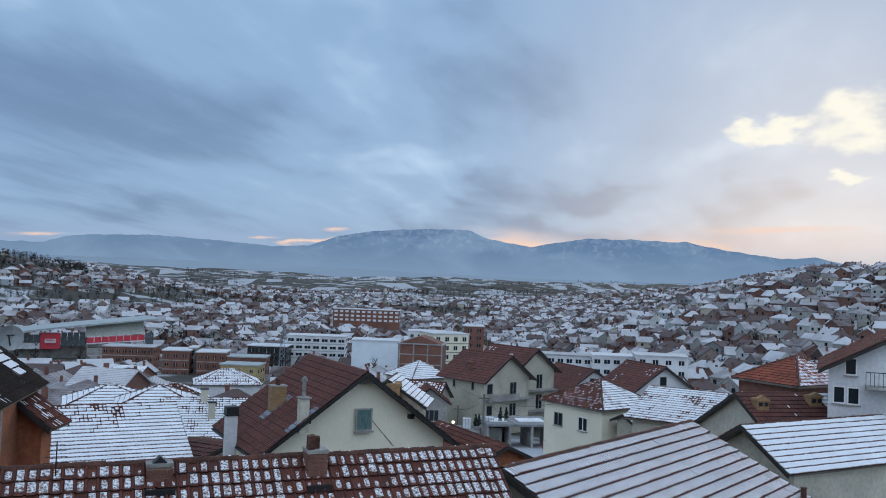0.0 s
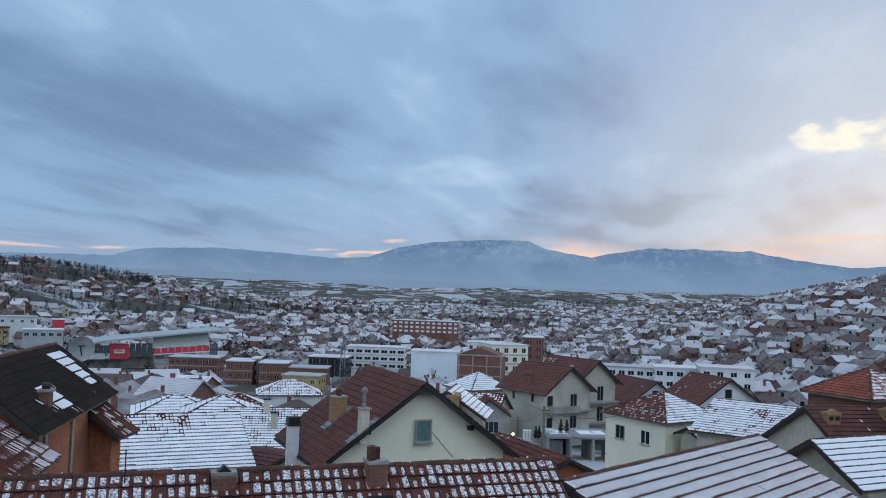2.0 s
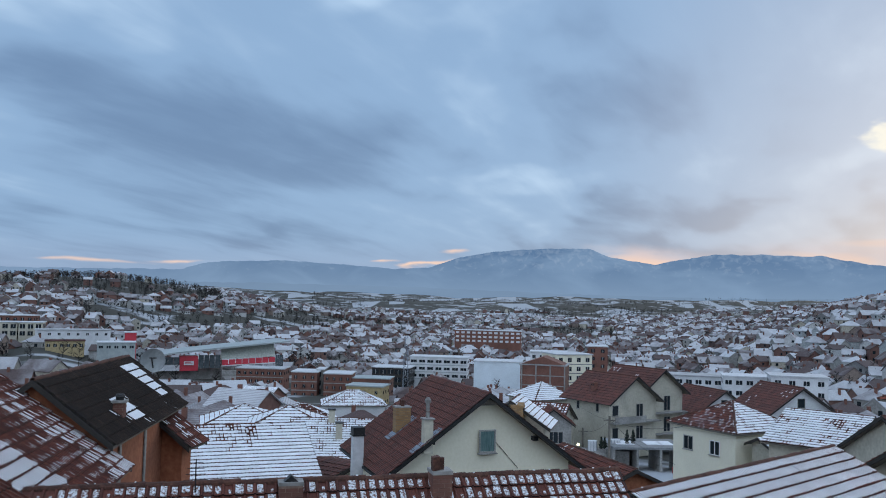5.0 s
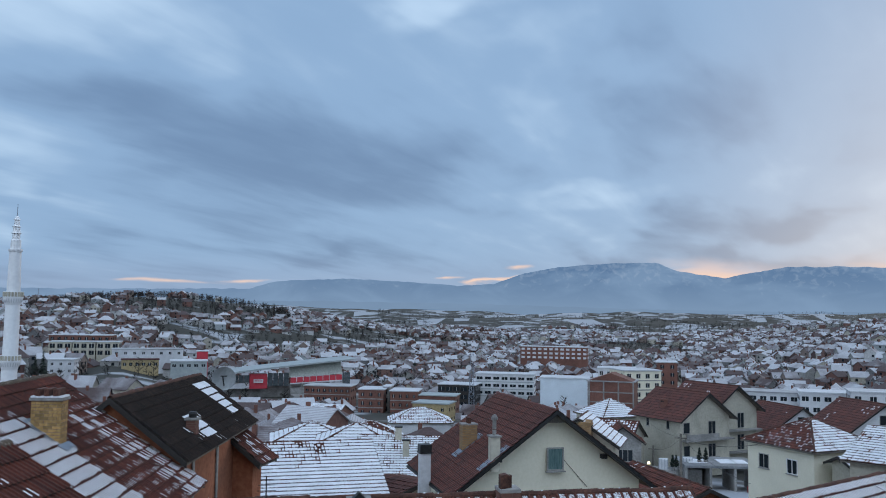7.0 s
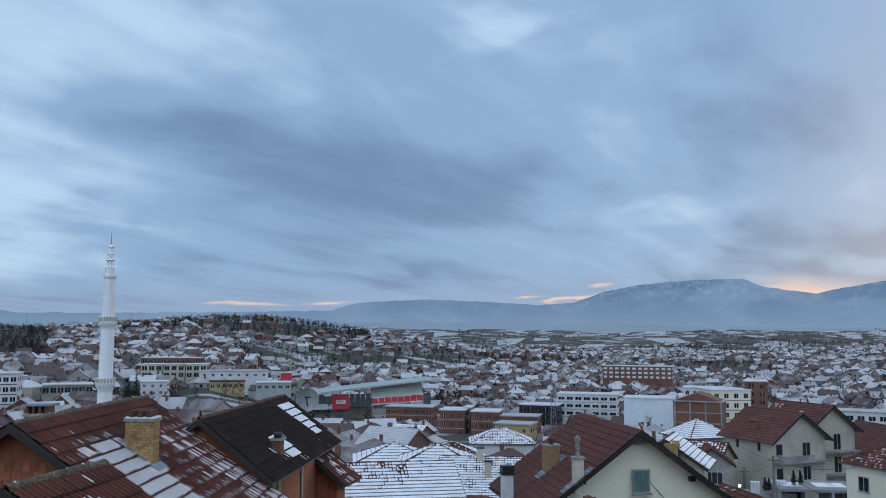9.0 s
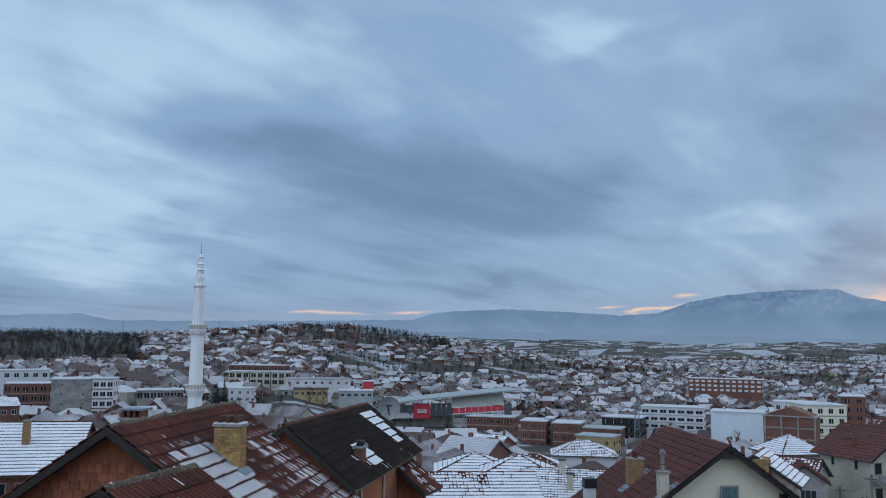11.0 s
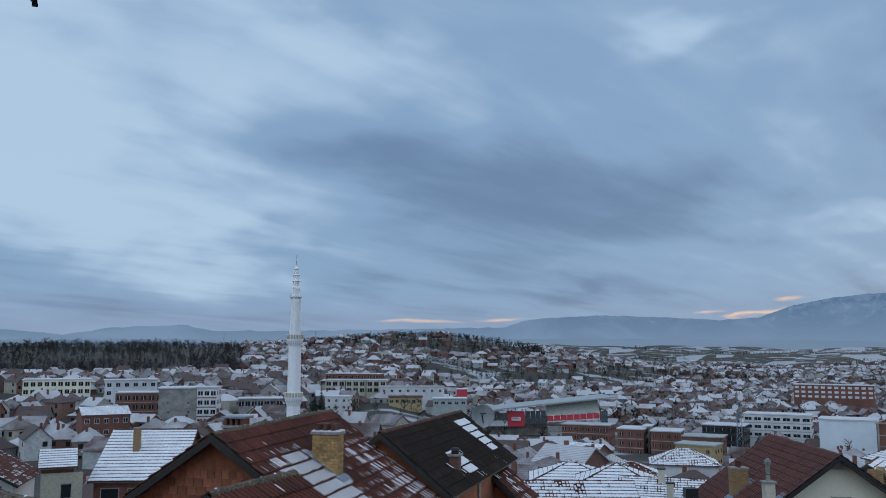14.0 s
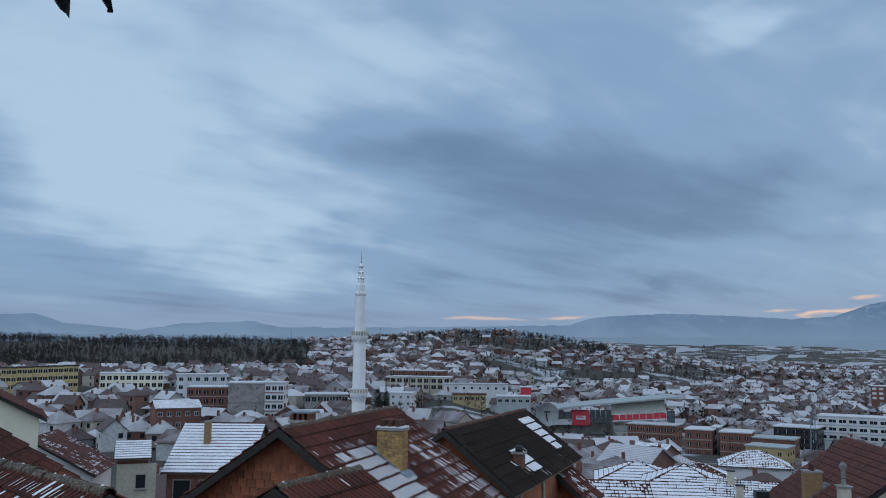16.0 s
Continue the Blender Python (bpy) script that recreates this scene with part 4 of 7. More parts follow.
# ---- the roof below the balcony ----
A = gable_house("house_below", (-10.01, 14.75, 56.17), (1.28, 19.56, 56.17), 40, 4.5, 4.0, EYE - 11, WHITE, "house with weathered red tile roof and thin snow",
                drift(0.58, 0.30, 6, 2, 1.3, 0.30), None, w=0.203, l=0.30, singles=300, first=lambda u, v: v * 30 + (0 if 0.25 < u else 3), ridge_snow=0.5, tile_b=False, cover=THIN, full=False)
for px, wd, top in ((0, 0.46, 0.02), (1, 0.40, 0.16)):
    c = ((-5.38, 16.53, 56.03), (-2.50, 17.66, 55.95))[px]
    st = chimney(A["house"], c, A["u"], A["n"], wd, 0.45, c[2] - 0.9, A["a"][2] + top, REDBRICK, CONCRETE, 0, (0.25, 0.085), label="small red brick chimney with a lead skirt", capw=0.02)
    sk = Mesh()
    sk.cbox(V(*c[:2], 0) + A["n"] * 0.25, A["u"], A["n"], wd + 0.1, 0.5, c[2] - 1.0, c[2] - 0.22)
    part("flashing", sk, BLACK, st)
    cw = Mesh()
    t0 = A["a"][2] + top + 0.07
    if px:
        cw.cbox(c, A["u"], A["n"], 0.14, 0.12, t0, t0 + 0.25)
        cw.box(V(*c[:2], t0) - A["u"] * 0.2, A["u"] * 0.14 + V(0, 0, 0.02), A["n"] * 0.2, V(0, 0, 0.28))
    else:
        cw.prism([V(*c[:2], t0) - A["u"] * 0.14, V(*c[:2], t0) + A["u"] * 0.14, V(*c[:2], t0 + 0.13)], A["n"] * 0.2)
    part("cowl", cw, BLACK if not px else RIDGE, st)

B = gable_house("house_beside", (1.62, 20.34, 55.51), (8.64, 28.68, 55.51), 25, 5.2, 4, EYE - 11, GREY, "house with large sagging tile roof under thin streaky snow",
                drift(0.88, 0.22, 7, 5, 7.7), None, w=0.105, l=0.36, singles=300, first=lambda u, v: v, ridge_snow=0.25, tile_b=False, gaps=0.004, full=None)
c = on_slope(B, 9.3, 4.2)
chimney(B["house"], c, B["u"], B["n"], 0.2, 0.2, c[2] - 0.2, c[2] + 0.45, CONCRETE, CONCRETE, 1, name="vent_pipe")

# ---- cream house with its gable to the balcony ----
C = gable_house("cream_house", (-3.25, 38.86, 55.62), (-7.16, 46.24, 55.62), 36, 5.0, 5.0, EYE - 14, PLASTER, "cream plastered house with black barge boards and clean brown tile roof",
                None, None, mats=(BROWN, BROWN_ISL), w=0.22, l=0.36, singles_b=140, end=0.75, over=0.5, board=BLACK, ridge_mat=BROWN_ISL, ridge_snow=0, tile_f=True)
gw = C["a2"]
window(C["house"], (-3.39, 39.45, 53.36), C["n"], -C["u"], 0.84, 1.06, pane=CURTAIN, mullions=0)
for h in ((-0.5),):
    c = V(*(-7.81, 41.19, 53.48))
    chimney(C["house"], c, C["u"], C["n"], 0.55, 0.75, c[2] - 0.7, c[2] + 1.05, YCOURSE, CONCRETE, 2, label="yellow brick chimney with lead apron", capw=0.03)
    c = V(*(-5.97, 37.76, 53.49))
    chimney(C["house"], c, C["u"], C["n"], 0.42, 0.42, c[2] - 0.5, c[2] + 1.0, GREY, CONCRETE, 1, label="rendered chimney with cowl")
    c = on_slope(C, 3.6, -5.3)
    c2 = on_slope(C, 3.6, -4.4)
    chimney(C["house"], c, C["u"], C["n"], 0.5, 0.5, EYE - 14, c2[2] + 0.9, WHITE, BLACK, 0, label="white wall chimney with black cap")

for c, wd in ((V(-7.81, 41.19, 53.48), 0.75), (V(-5.97, 37.76, 53.49), 0.55)):
    du, ds = np.dot(c - C["a"], C["u"]), np.dot(c - C["a"], C["n"])
    m = Mesh()
    m.box(on_slope(C, du - wd / 2, ds - 0.75) + V(0, 0, 0.07), C["u"] * wd, C["n"] * 1.4 + V(0, 0, 1.4 * C["tp"]), V(0, 0, 0.04))
    part("flashing", m, ZINC, C["house"])
m = Mesh()
q = V(-5.97, 37.76, 54.5)
m.tube([q, q + V(0, 0, 0.75)], [0.09, 0.09], 10)
m.tube([q + V(0, 0, 0.75), q + V(0, 0, 0.86), q + V(0, 0, 0.98)], [0.15, 0.15, 0.06], 10)
part("flue_pipe", m, CONCRETE, C["house"], "grey flue pipe with a turning cowl")
m = Mesh()
q0 = on_slope(C, 0.1, -5.06)
m.tube([q0 - V(0, 0, 0.08), q0 + C["u"] * 8.1 - V(0, 0, 0.08)], [0.07, 0.07], 8)
m.tube([q0 + C["u"] * 0.6 - V(0, 0, 0.1), q0 + C["u"] * 0.75 + C["n"] * 0.5 - V(0, 0, 0.6), q0 + C["u"] * 0.75 + C["n"] * 0.5 - V(0, 0, 4.5)], [0.05] * 3, 8)
part("gutter", m, BLACK, C["house"])
m = Mesh()
q = on_slope(C, 3.6, -5.3)
q2 = on_slope(C, 3.6, -4.4)[2] + 0.97
m.cbox(q, C["u"], C["n"], 0.56, 0.56, q2, q2 + 0.34)
part("chimney_cap", m, BLACK, C["house"])
for s in (-2.6, 2.6):
    m = Mesh()
    q = C["a2"] + C["n"] * s - C["u"] * 0.3
    m.box(V(q[0], q[1], C["a"][2] - 2.6 * C["tp"] - 0.42) - C["n"] * 0.12, C["n"] * 0.24, C["u"] * 0.32, V(0, 0, 0.2))
    part("purlin_end", m, BLACK, C["house"])
m = Mesh()
q = C["a2"] - C["u"] * 0.5
m.prism([V(q[0], q[1], C["a"][2] - 0.16), V(*(q + C["n"] * 0.55)[:2], C["a"][2] - 0.56), V(*(q - C["n"] * 0.55)[:2], C["a"][2] - 0.56)], C["u"] * 0.04)
part("gable_trim", m, LOGS, C["house"])
m = Mesh()
q0, q1 = C["a2"] + C["n"] * 0.6 - C["u"] * 0.03, C["a2"] + C["n"] * 1.8 - C["u"] * 0.03
m.tube([V(q0[0], q0[1], C["a"][2] - 2.3), V(q1[0], q1[1], C["a"][2] - 3.6)], [0.012, 0.012], 5)
part("wall_cable", m, BLACK, C["house"])

# aerial on the near roof
ar = V(*(-7.05, 15.76, 55.98))
an = thing("roof_aerial", ar, "thin dark television aerial on the red tile roof", "aerial")
m = Mesh()
m.tube([ar - V(0, 0, 0.2), ar + V(0, 0, 0.75)], [0.015, 0.012], 6)
part("rod", m, BLACK, an)
for k in range(4):
    m = Mesh()
    q = ar + V(0, 0, 0.35 + 0.11 * k)
    m.tube([q - A["u"] * (0.22 - 0.03 * k), q + A["u"] * (0.22 - 0.03 * k)], [0.007, 0.007], 5)
    part("element", m, BLACK, an)

# ---- snowy roofs behind ----
D = gable_house("snow_roof_house", (-22.60, 43.38, 52.52), (-14.77, 47.61, 52.52), 21.7, 5.2, 5, EYE - 15, GREY, "low house with snow-covered tile roof and dark tile lips",
                lambda u, v: 0.62 + 0.26 * sm(v, 0.12, 0.7) + 0.05 * noise.noise(Vector((u * 6, v * 3, 2.2))) + 0.16 * sm(abs(u - 0.45), 0.15, 0.42), None, w=0.2, l=0.35, tile_b=False, ridge_snow=0.1, singles=100)
E = gable_house("long_snow_house", (-19.28, 58.92, 51.03), (-12.00, 60.83, 51.66), 17, 7, 5, EYE - 16, GREY, "low house with patchy snow on its old tile roof",
                drift(0.72, 0.13, 4, 3, 9.2, -0.1, 0.15), None, w=0.22, l=0.36, tile_b=False, singles=40)
for k, (c, h) in enumerate((((-16.32, 59.08, 50.85), 0.9), ((-15.14, 56.81, 50.09), 1.1))):
    chimney(E["house"], c, E["u"], E["n"], 0.45, 0.45, c[2] - 0.8, c[2] + h, GREY, BLACK, 0)
P1 = gable_house("lean_to_house", (-14.14, 47.96, 50.50), (-11.31, 46.65, 50.66), 10, 3, 2, EYE - 15, GREY, "small grey shed with a plain roof", None, None, mats=(BROWN, BROWN_ISL), w=0.3, l=0.45, ridge=False)


def hip(name, px, r, q, lr, lq, he, hp, label, sn, wall=GREY, ridge=0.0, w=0.3, l=0.42, mats=(TILE, TILE_ISL)):
    return pyramid_house(name, px, r, q, lr, lq, px[2], px[2] + hp, px[2] - he, wall, label, sn, mats, w, l, 0.4, ridge)


sn1, sn0 = drift(0.86, 0.12, 3, 3, 4.1), drift(0.30, 0.2, 3, 3, 5.1)
hip("hip_roof_house", (-23.45, 61.69, 49.62), (0.95, 0.3), (-0.3, 0.95), 5.8, 5.5, 4, 1.45, "small house with snowy hipped roof", (sn1, sn1, sn1, sn1))
hip("hip_roof_house", (-28.91, 65.94, 48.94), (0.9, 0.4), (-0.4, 0.9), 6.5, 5.5, 4, 1.45, "small house with snowy hipped roof", (sn1, sn1, sn1, sn1))
hip("hip_roof_house", (-25.58, 73.69, 48.39), (0.9, 0.4), (-0.4, 0.9), 5.5, 5.5, 4, 1.3, "small house with snowy hipped roof", (sn0, sn1, sn1, sn1))

# ---- grey twin house ----
q1 = V(*(6.22, 111.83, 47.09))
gu, gb = V(0.76, 0.65, 0), V(-0.65, 0.76, 0)
pk = q1 + gu * 4.3 - gb * 0.8
pk[2] = (9.29, 114.12, 50.15)[2]
for i, (o, lb) in enumerate(((V(0, 0, 0), "unfinished grey rendered house, brown tile roof, concrete balconies"), (gu * 7.6 + gb * 2.2 + V(0, 0, 0.5), "grey rendered house, brown tile roof with a snowy valley"))):
    a = pk + o
    G = gable_house("twin_house", a, a + gb * 10, 35, 5.0, 5.0, EYE - 20.5, GREY, lb, None if i == 0 else None, drift(0.1, 0.35, 3, 3, 3.3) if i else None, mats=(BROWN, BROWN_ISL), w=0.4, l=0.5, end=0.9, over=0.7, board=BLACK, ridge_snow=0)
    fc = G["a2"]
    for fl in (0, 1):
        zc = fc[2] - 4.4 - fl * 2.9
        window(G["house"], V(*(fc + G["n"] * -3.2)[:2], zc), G["n"], -G["u"], 1.1, 1.4, mullions=0)
        window(G["house"], V(*(fc + G["n"] * 1.2)[:2], zc - 0.3), G["n"], -G["u"], 1.3, 2.1, name="balcony_door", mullions=1, sill=False)
        sl = Mesh()
        sl.box(V(*(fc - G["n"] * 4.2)[:2], zc - 1.6), G["n"] * 8.4, -G["u"] * 1.1, V(0, 0, 0.16))
        if i == 0:
            sl.box(V(*(fc - G["n"] * 4.2 - G["u"] * 1.0)[:2], zc - 1.44), G["n"] * 5.6, -G["u"] * 0.1, V(0, 0, 0.75))
        part("balcony", sl, CONCRETE, G["house"])
    if i == 0:
        for k in (2.2, 6.0):
            q = fc + G["u"] * k - G["n"] * 4.3
            window(G["house"], V(q[0], q[1], fc[2] - 4.2), G["u"], -G["n"], 0.6, 1.1, mullions=0)
        c = on_slope(G, 5.2, -3)
        chimney(G["house"], c, G["u"], G["n"], 0.7, 0.6, c[2] - 0.5, c[2] + 1.0, REDBRICK, None, 0)

# ---- yard between the houses ----
def utility_pole(p, top, wires):
    t = thing("utility_pole", (p[0], p[1], land(p[0], p[1])), "weathered wooden utility pole with cables", "utility pole")
    m = Mesh()
    m.tube([V(p[0], p[1], land(p[0], p[1]) - 0.5), V(p[0], p[1], top)], [0.16, 0.11], 8)
    part("pole", m, LOGS, t)
    m = Mesh()
    m.box(V(p[0] - 0.6, p[1] - 0.05, top - 0.5), V(1.2, 0, 0), V(0, 0.1, 0), V(0, 0, 0.1))
    part("crossarm", m, LOGS, t)
    for w in wires:
        a, e = V(p[0], p[1], top - 0.4), V(*w)
        m = Mesh()
        pts = [a + (e - a) * s - V(0, 0, 4 * s * (1 - s) * 0.5) for s in np.linspace(0, 1, 9)]
        m.tube(pts, [0.018] * 9, 4, caps=False)
        part("cable", m, BLACK, t)


yp = V(*(4.99, 89.86, 48.07))
utility_pole(yp, yp[2], [(1.15, 116.99, 46.84), (10.42, 75.28, 49.39), (9.53, 73.38, 46.46)])
yp = V(*(2.73, 107.97, 44.10))
utility_pole(yp, yp[2], [(5.01, 89.86, 47.59)])
gz = (6.96, 95.75, 42.89)[2]
g0 = V(*(5.89, 97.82, 43.51))
gm = thing("garage_row", (g0[0], g0[1], g0[2] - 4), "low concrete garages with flat roof and a red gate", "garage")
m = Mesh()
m.box(g0 - V(0, 0, 0.2), V(8.2, 1.5, 0), V(-1, 6, 0), V(0, 0, 0.25))
part("roof", m, CLOUDBOX, gm)
for k, l in ((0.10, 0.25), (0.52, 0.22), (0.72, 0.18)):
    m = Mesh()
    m.box(g0 + V(8.2, 1.5, 0) * k + V(-0.3, 1.8, 0.05), V(8.2, 1.5, 0) * l, V(-0.4, 2.4, 0), V(0, 0, 0.06))
    part("snow_patch", m, SNOW, gm)
for k in (0.0, 0.33, 0.66, 0.97):
    m = Mesh()
    m.box(g0 + V(8.0, 1.5, 0) * k - V(0, 0, 5), V(0.25, 0.05, 0), V(-0.8, 5, 0), V(0, 0, 4.8))
    part("pillar", m, CONCRETE, gm)
m = Mesh()
m.box(g0 + V(6.6, 0.9, -4.2), V(1.7, 0.3, 0), V(0, 0.08, 0), V(0, 0, 2.2))
part("gate", m, mottled("rusty_red_gate", [(0.3, (0.20, 0.02, 0.02)), (0.7, (0.30, 0.035, 0.03))], 5, 0.6, 0.7, 0, 0.1), gm)
for px in ((3.62, 99.93, 42.93), (6.34, 100.80, 43.02)):
    t = thing("water_tank", px, "white caged plastic water tank on a roof", "tank")
    m = Mesh()
    m.box(V(*px) - V(0.5, 0.5, 0.2), V(1.0, 0, 0), V(0, 1.0, 0), V(0, 0, 1.1))
    part("body", m, WHITE, t)
    for k in range(4):
        m = Mesh()
        m.box(V(*px) - V(0.52, 0.53, 0.2) + V(0.32 * k, 0, 0), V(0.05, 0, 0), V(0, 0.02, 0), V(0, 0, 1.15))
        part("cage_bar", m, ZINC, t)
    m = Mesh()
    m.box(V(px[0] - 1.5, px[1] - 1, land(*px[:2]) - 1), V(3, 0, 0), V(0, 2.5, 0), V(0, 0, px[2] - 0.2 - land(*px[:2]) + 1))
    part("plinth", m, CONCRETE, t)

for px in ((4.6, 98.9, 42.8), (5.0, 98.9, 42.8), (7.6, 100.4, 43.5), (8.3, 100.6, 43.5)):
    t = thing("potted_conifer", px, "small dark conifer in a tub on the garage roof", "shrub")
    m = Mesh()
    m.tube([V(*px), V(*px) + V(0, 0, 0.3)], [0.2, 0.25], 8)
    part("tub", m, CONCRETE, t)
    m = Mesh()
    rnd = random.Random(int(px[0] * 10))
    for k in range(70):
        h, a = rnd.uniform(0.05, 1.0), rnd.uniform(0, 6.28)
        o, rad = V(*px) + V(0, 0, 0.3 + 1.3 * h), 0.42 * (1.08 - h) * rnd.uniform(0.7, 1.1)
        tip = o + V(math.cos(a) * rad, math.sin(a) * rad, 0.12)
        sd = V(-math.sin(a), math.cos(a), 0) * 0.10
        m.add([o - V(0, 0, 0.1), tip + sd, tip - sd, o + V(0, 0, 0.12)], [(0, 1, 3), (1, 2, 3), (2, 0, 3), (0, 2, 1)])
    part("crown", m, FIR, t)

# ---- middle group to the west of the big roof ----
k0 = V(*(14.06, 71.63, 49.49))
H = hip("hip_house", k0, (0.8, 0.6), (-0.6, 0.8), 7, 7, 5.0, 2.1, "cream rendered house, hipped tile roof snowed on one side", (drift(0.72, 0.10, 3, 3, 1), sn0, sn0, drift(0.26, 0.12, 4, 4, 6)), PLASTER, w=0.24, l=0.34)
for s in (2.2, 5.2):
    q = k0 + H["q"] * s
    window(H["house"], V(q[0], q[1], k0[2] - 1.5), H["q"], -H["r"], 1.1, 1.2, frame_mat=WFRAME if s < 3 else FRAME)
sh = gable_house("lean_to_shed", k0 + V(1.5, -1.0, -0.1), k0 + V(7.6, 2.6, -0.1), 24, 3.2, 1.5, k0[2] - 5, GREY, "lean-to with snowy corrugated roof beside the hipped house", drift(0.9, 0.2, 3, 3, 8), None, w=0.3, l=0.5, ridge=False, tile_b=False)
for pk, bk, wl in (((23.84, 127.80, 47.32), (19.24, 137.72, 47.32), 1), ((29.29, 108.10, 50.00), (25.94, 116.13, 50.00), 0)):
    I1 = gable_house("brown_roof_house", pk, bk, 33, 5.0, 5.0, EYE - 23, WHITE, "white house with dark brown tiled roof and gable window", None, drift(0.08, 0.25, 3, 3, 2 + wl), mats=(BROWN, BROWN_ISL), w=0.35, l=0.45, end=0.6, over=0.4, ridge_snow=0.1)
    q = I1["a2"]
    window(I1["house"], V(q[0], q[1], q[2] - 1.9), I1["n"], -I1["u"], 1.1, 1.2, mullions=0)
J = gable_house("grey_snow_house", (15.13, 60.12, 53.03), (19.76, 57.18, 53.89), 18, 5, 4, EYE - 15, GREY, "low house with snow-streaked grey tile roof", drift(0.72, 0.25, 4, 3, 3.7), None, w=0.2, l=0.34, tile_b=False, singles=30)

K = gable_house("snow_wing_house", (13.92, 38.57, 53.89), (23.02, 43.63, 53.89), 32, 2.65, 3.0, EYE - 14, GREY, "grey house wing under a thick even cover of snow",
                drift(1.12, 0.14, 6, 3, 4.4), None, w=0.25, l=0.33, singles=150, first=lambda u, v: u, tile_b=True, end=0.7, over=0.3, board=TIMBER)
K2 = gable_house("brown_main_house", (17.29, 49.04, 54.11), (23.81, 50.67, 54.11), 29, 6.5, 5, EYE - 15, GREY, "brown tiled house with snow lying on one end",
                 lambda u, v: (0.92 if u > 0.80 else 0.1) + 0.2 * noise.noise(Vector((u * 9, v * 5, 1))), None, mats=(BROWN, BROWN_ISL), w=0.24, l=0.36, singles=100, tile_b=False)
for c in ((18.43, 48.09, 53.45), (21.98, 49.27, 53.61)):
    chimney(K2["house"], c, K2["u"], K2["n"], 0.75, 0.6, c[2] - 0.8, c[2] + 0.55, YCOURSE, None, 2)
L1 = gable_house("white_house", (24.32, 43.69, 58.26), V(*(24.32, 43.69, 58.26)) + V(4.2, 9.0, 0), 29, 5, 4.2, EYE - 11, WHITE, "white plastered house with brown roof and balcony", None, drift(0.2, 0.3, 3, 3, 6), mats=(BROWN, BROWN_ISL), w=0.3, l=0.4, end=0.6, over=0.5, board=TIMBER)
fc = L1["a2"]
for zc, s in (((22.27, 45.44, 54.67)[2], -3.15), ((22.66, 45.24, 56.22)[2], -2.6), ((22.66, 45.24, 54.65)[2], -2.45)):
    c = V(*(fc + L1["n"] * s)[:2], zc)
    window(L1["house"], c, L1["n"], -L1["u"], 0.62, 0.95, mullions=0, frame_mat=WFRAME)
bl = Mesh()
q = V(*(fc - L1["n"] * 1.9)[:2], (22.79, 44.50, 55.17)[2])
bl.box(q, L1["n"] * 4, -L1["u"] * 1.2, V(0, 0, 0.15))
bal = part("balcony", bl, CONCRETE, L1["house"])
for k in range(18):
    r = Mesh()
    r.tube([q + L1["n"] * (k * 0.2) - L1["u"] * 1.15 + V(0, 0, 0.1), q + L1["n"] * (k * 0.2) - L1["u"] * 1.15 + V(0, 0, 0.9)], [0.015, 0.015], 5)
    part("baluster", r, BLACK, bal)
r = Mesh()
r.tube([q - L1["u"] * 1.15 + V(0, 0, 0.9), q + L1["n"] * 3.8 - L1["u"] * 1.15 + V(0, 0, 0.9)], [0.025, 0.025], 6)
part("handrail", r, BLACK, bal)
k0 = V(*(25.91, 60.70, 53.37))
M1 = hip("red_hip_house", k0, (0.86, 0.5), (-0.5, 0.86), 6.5, 5.2, 5, 1.9, "brick house with red hipped roof, snow on one face", (drift(0.54, 0.08, 3, 3, 2), sn0, sn0, lambda u, v: 0.0), REDBRICK, w=0.24, l=0.34, mats=(ORANGE, ORANGE))

# ---- roofs between the cream house and the grey twins ----
LR = gable_house("low_red_roof_house", (0.12, 52.00, 51.35), (3.89, 44.83, 51.60), 24, 4, 3.5, EYE - 16, BRICKWALL, "low house with rust-red tile roof", drift(0.15, 0.2, 3, 3, 5), None, w=0.25, l=0.36, tile_b=False)
SR = gable_house("rust_snow_house", (-5.54, 111.86, 46.65), (1.10, 109.99, 47.33), 30, 5, 4, EYE - 22, GREY, "old house with rusty tile roof under streaks of snow", drift(0.50, 0.25, 4, 3, 3), None, w=0.4, l=0.45, tile_b=False)
q = V(*(-0.87, 101.00, 47.05))
CG = gable_house("dark_gable_house", q, q + V(-0.5, 5, 0), 36, 2.6, 2.6, EYE - 21, CONCRETE, "grey gabled house front with a small attic window", None, None, w=0.35, l=0.45, end=0.4)
q = CG["a2"]
window(CG["house"], V(q[0], q[1], q[2] - 1.3), CG["n"], -CG["u"], 0.6, 0.7, mullions=0, sill=False)
window(CG["house"], V(q[0], q[1], q[2] - 3.3), CG["n"], -CG["u"], 2.4, 1.4, mullions=3)
q = V(*(-3.38, 56.90, 53.15))
SS = gable_house("snow_slope_house", q, q + V(0.4, 4, 0), 33, 2.7, 3, EYE - 17, GREY, "house with snowed tile slope and yellow chimney", drift(0.88, 0.1, 3, 3, 5), None, w=0.26, l=0.36, tile_b=False)
q = V(*(-2.89, 56.93, 52.24))
chimney(SS["house"], q, SS["u"], SS["n"], 0.8, 0.8, q[2] - 1.6, q[2] + 0.7, YCOURSE, None, 2)
hip("white_hip_house", (-4.19, 139.94, 43.40), (0.8, 0.6), (-0.6, 0.8), 8, 8, 6, 2.6, "house with evenly snowed hipped roof", (drift(0.95, 0.05, 3, 3, 1),) * 4, GREY, w=0.5, l=0.5)
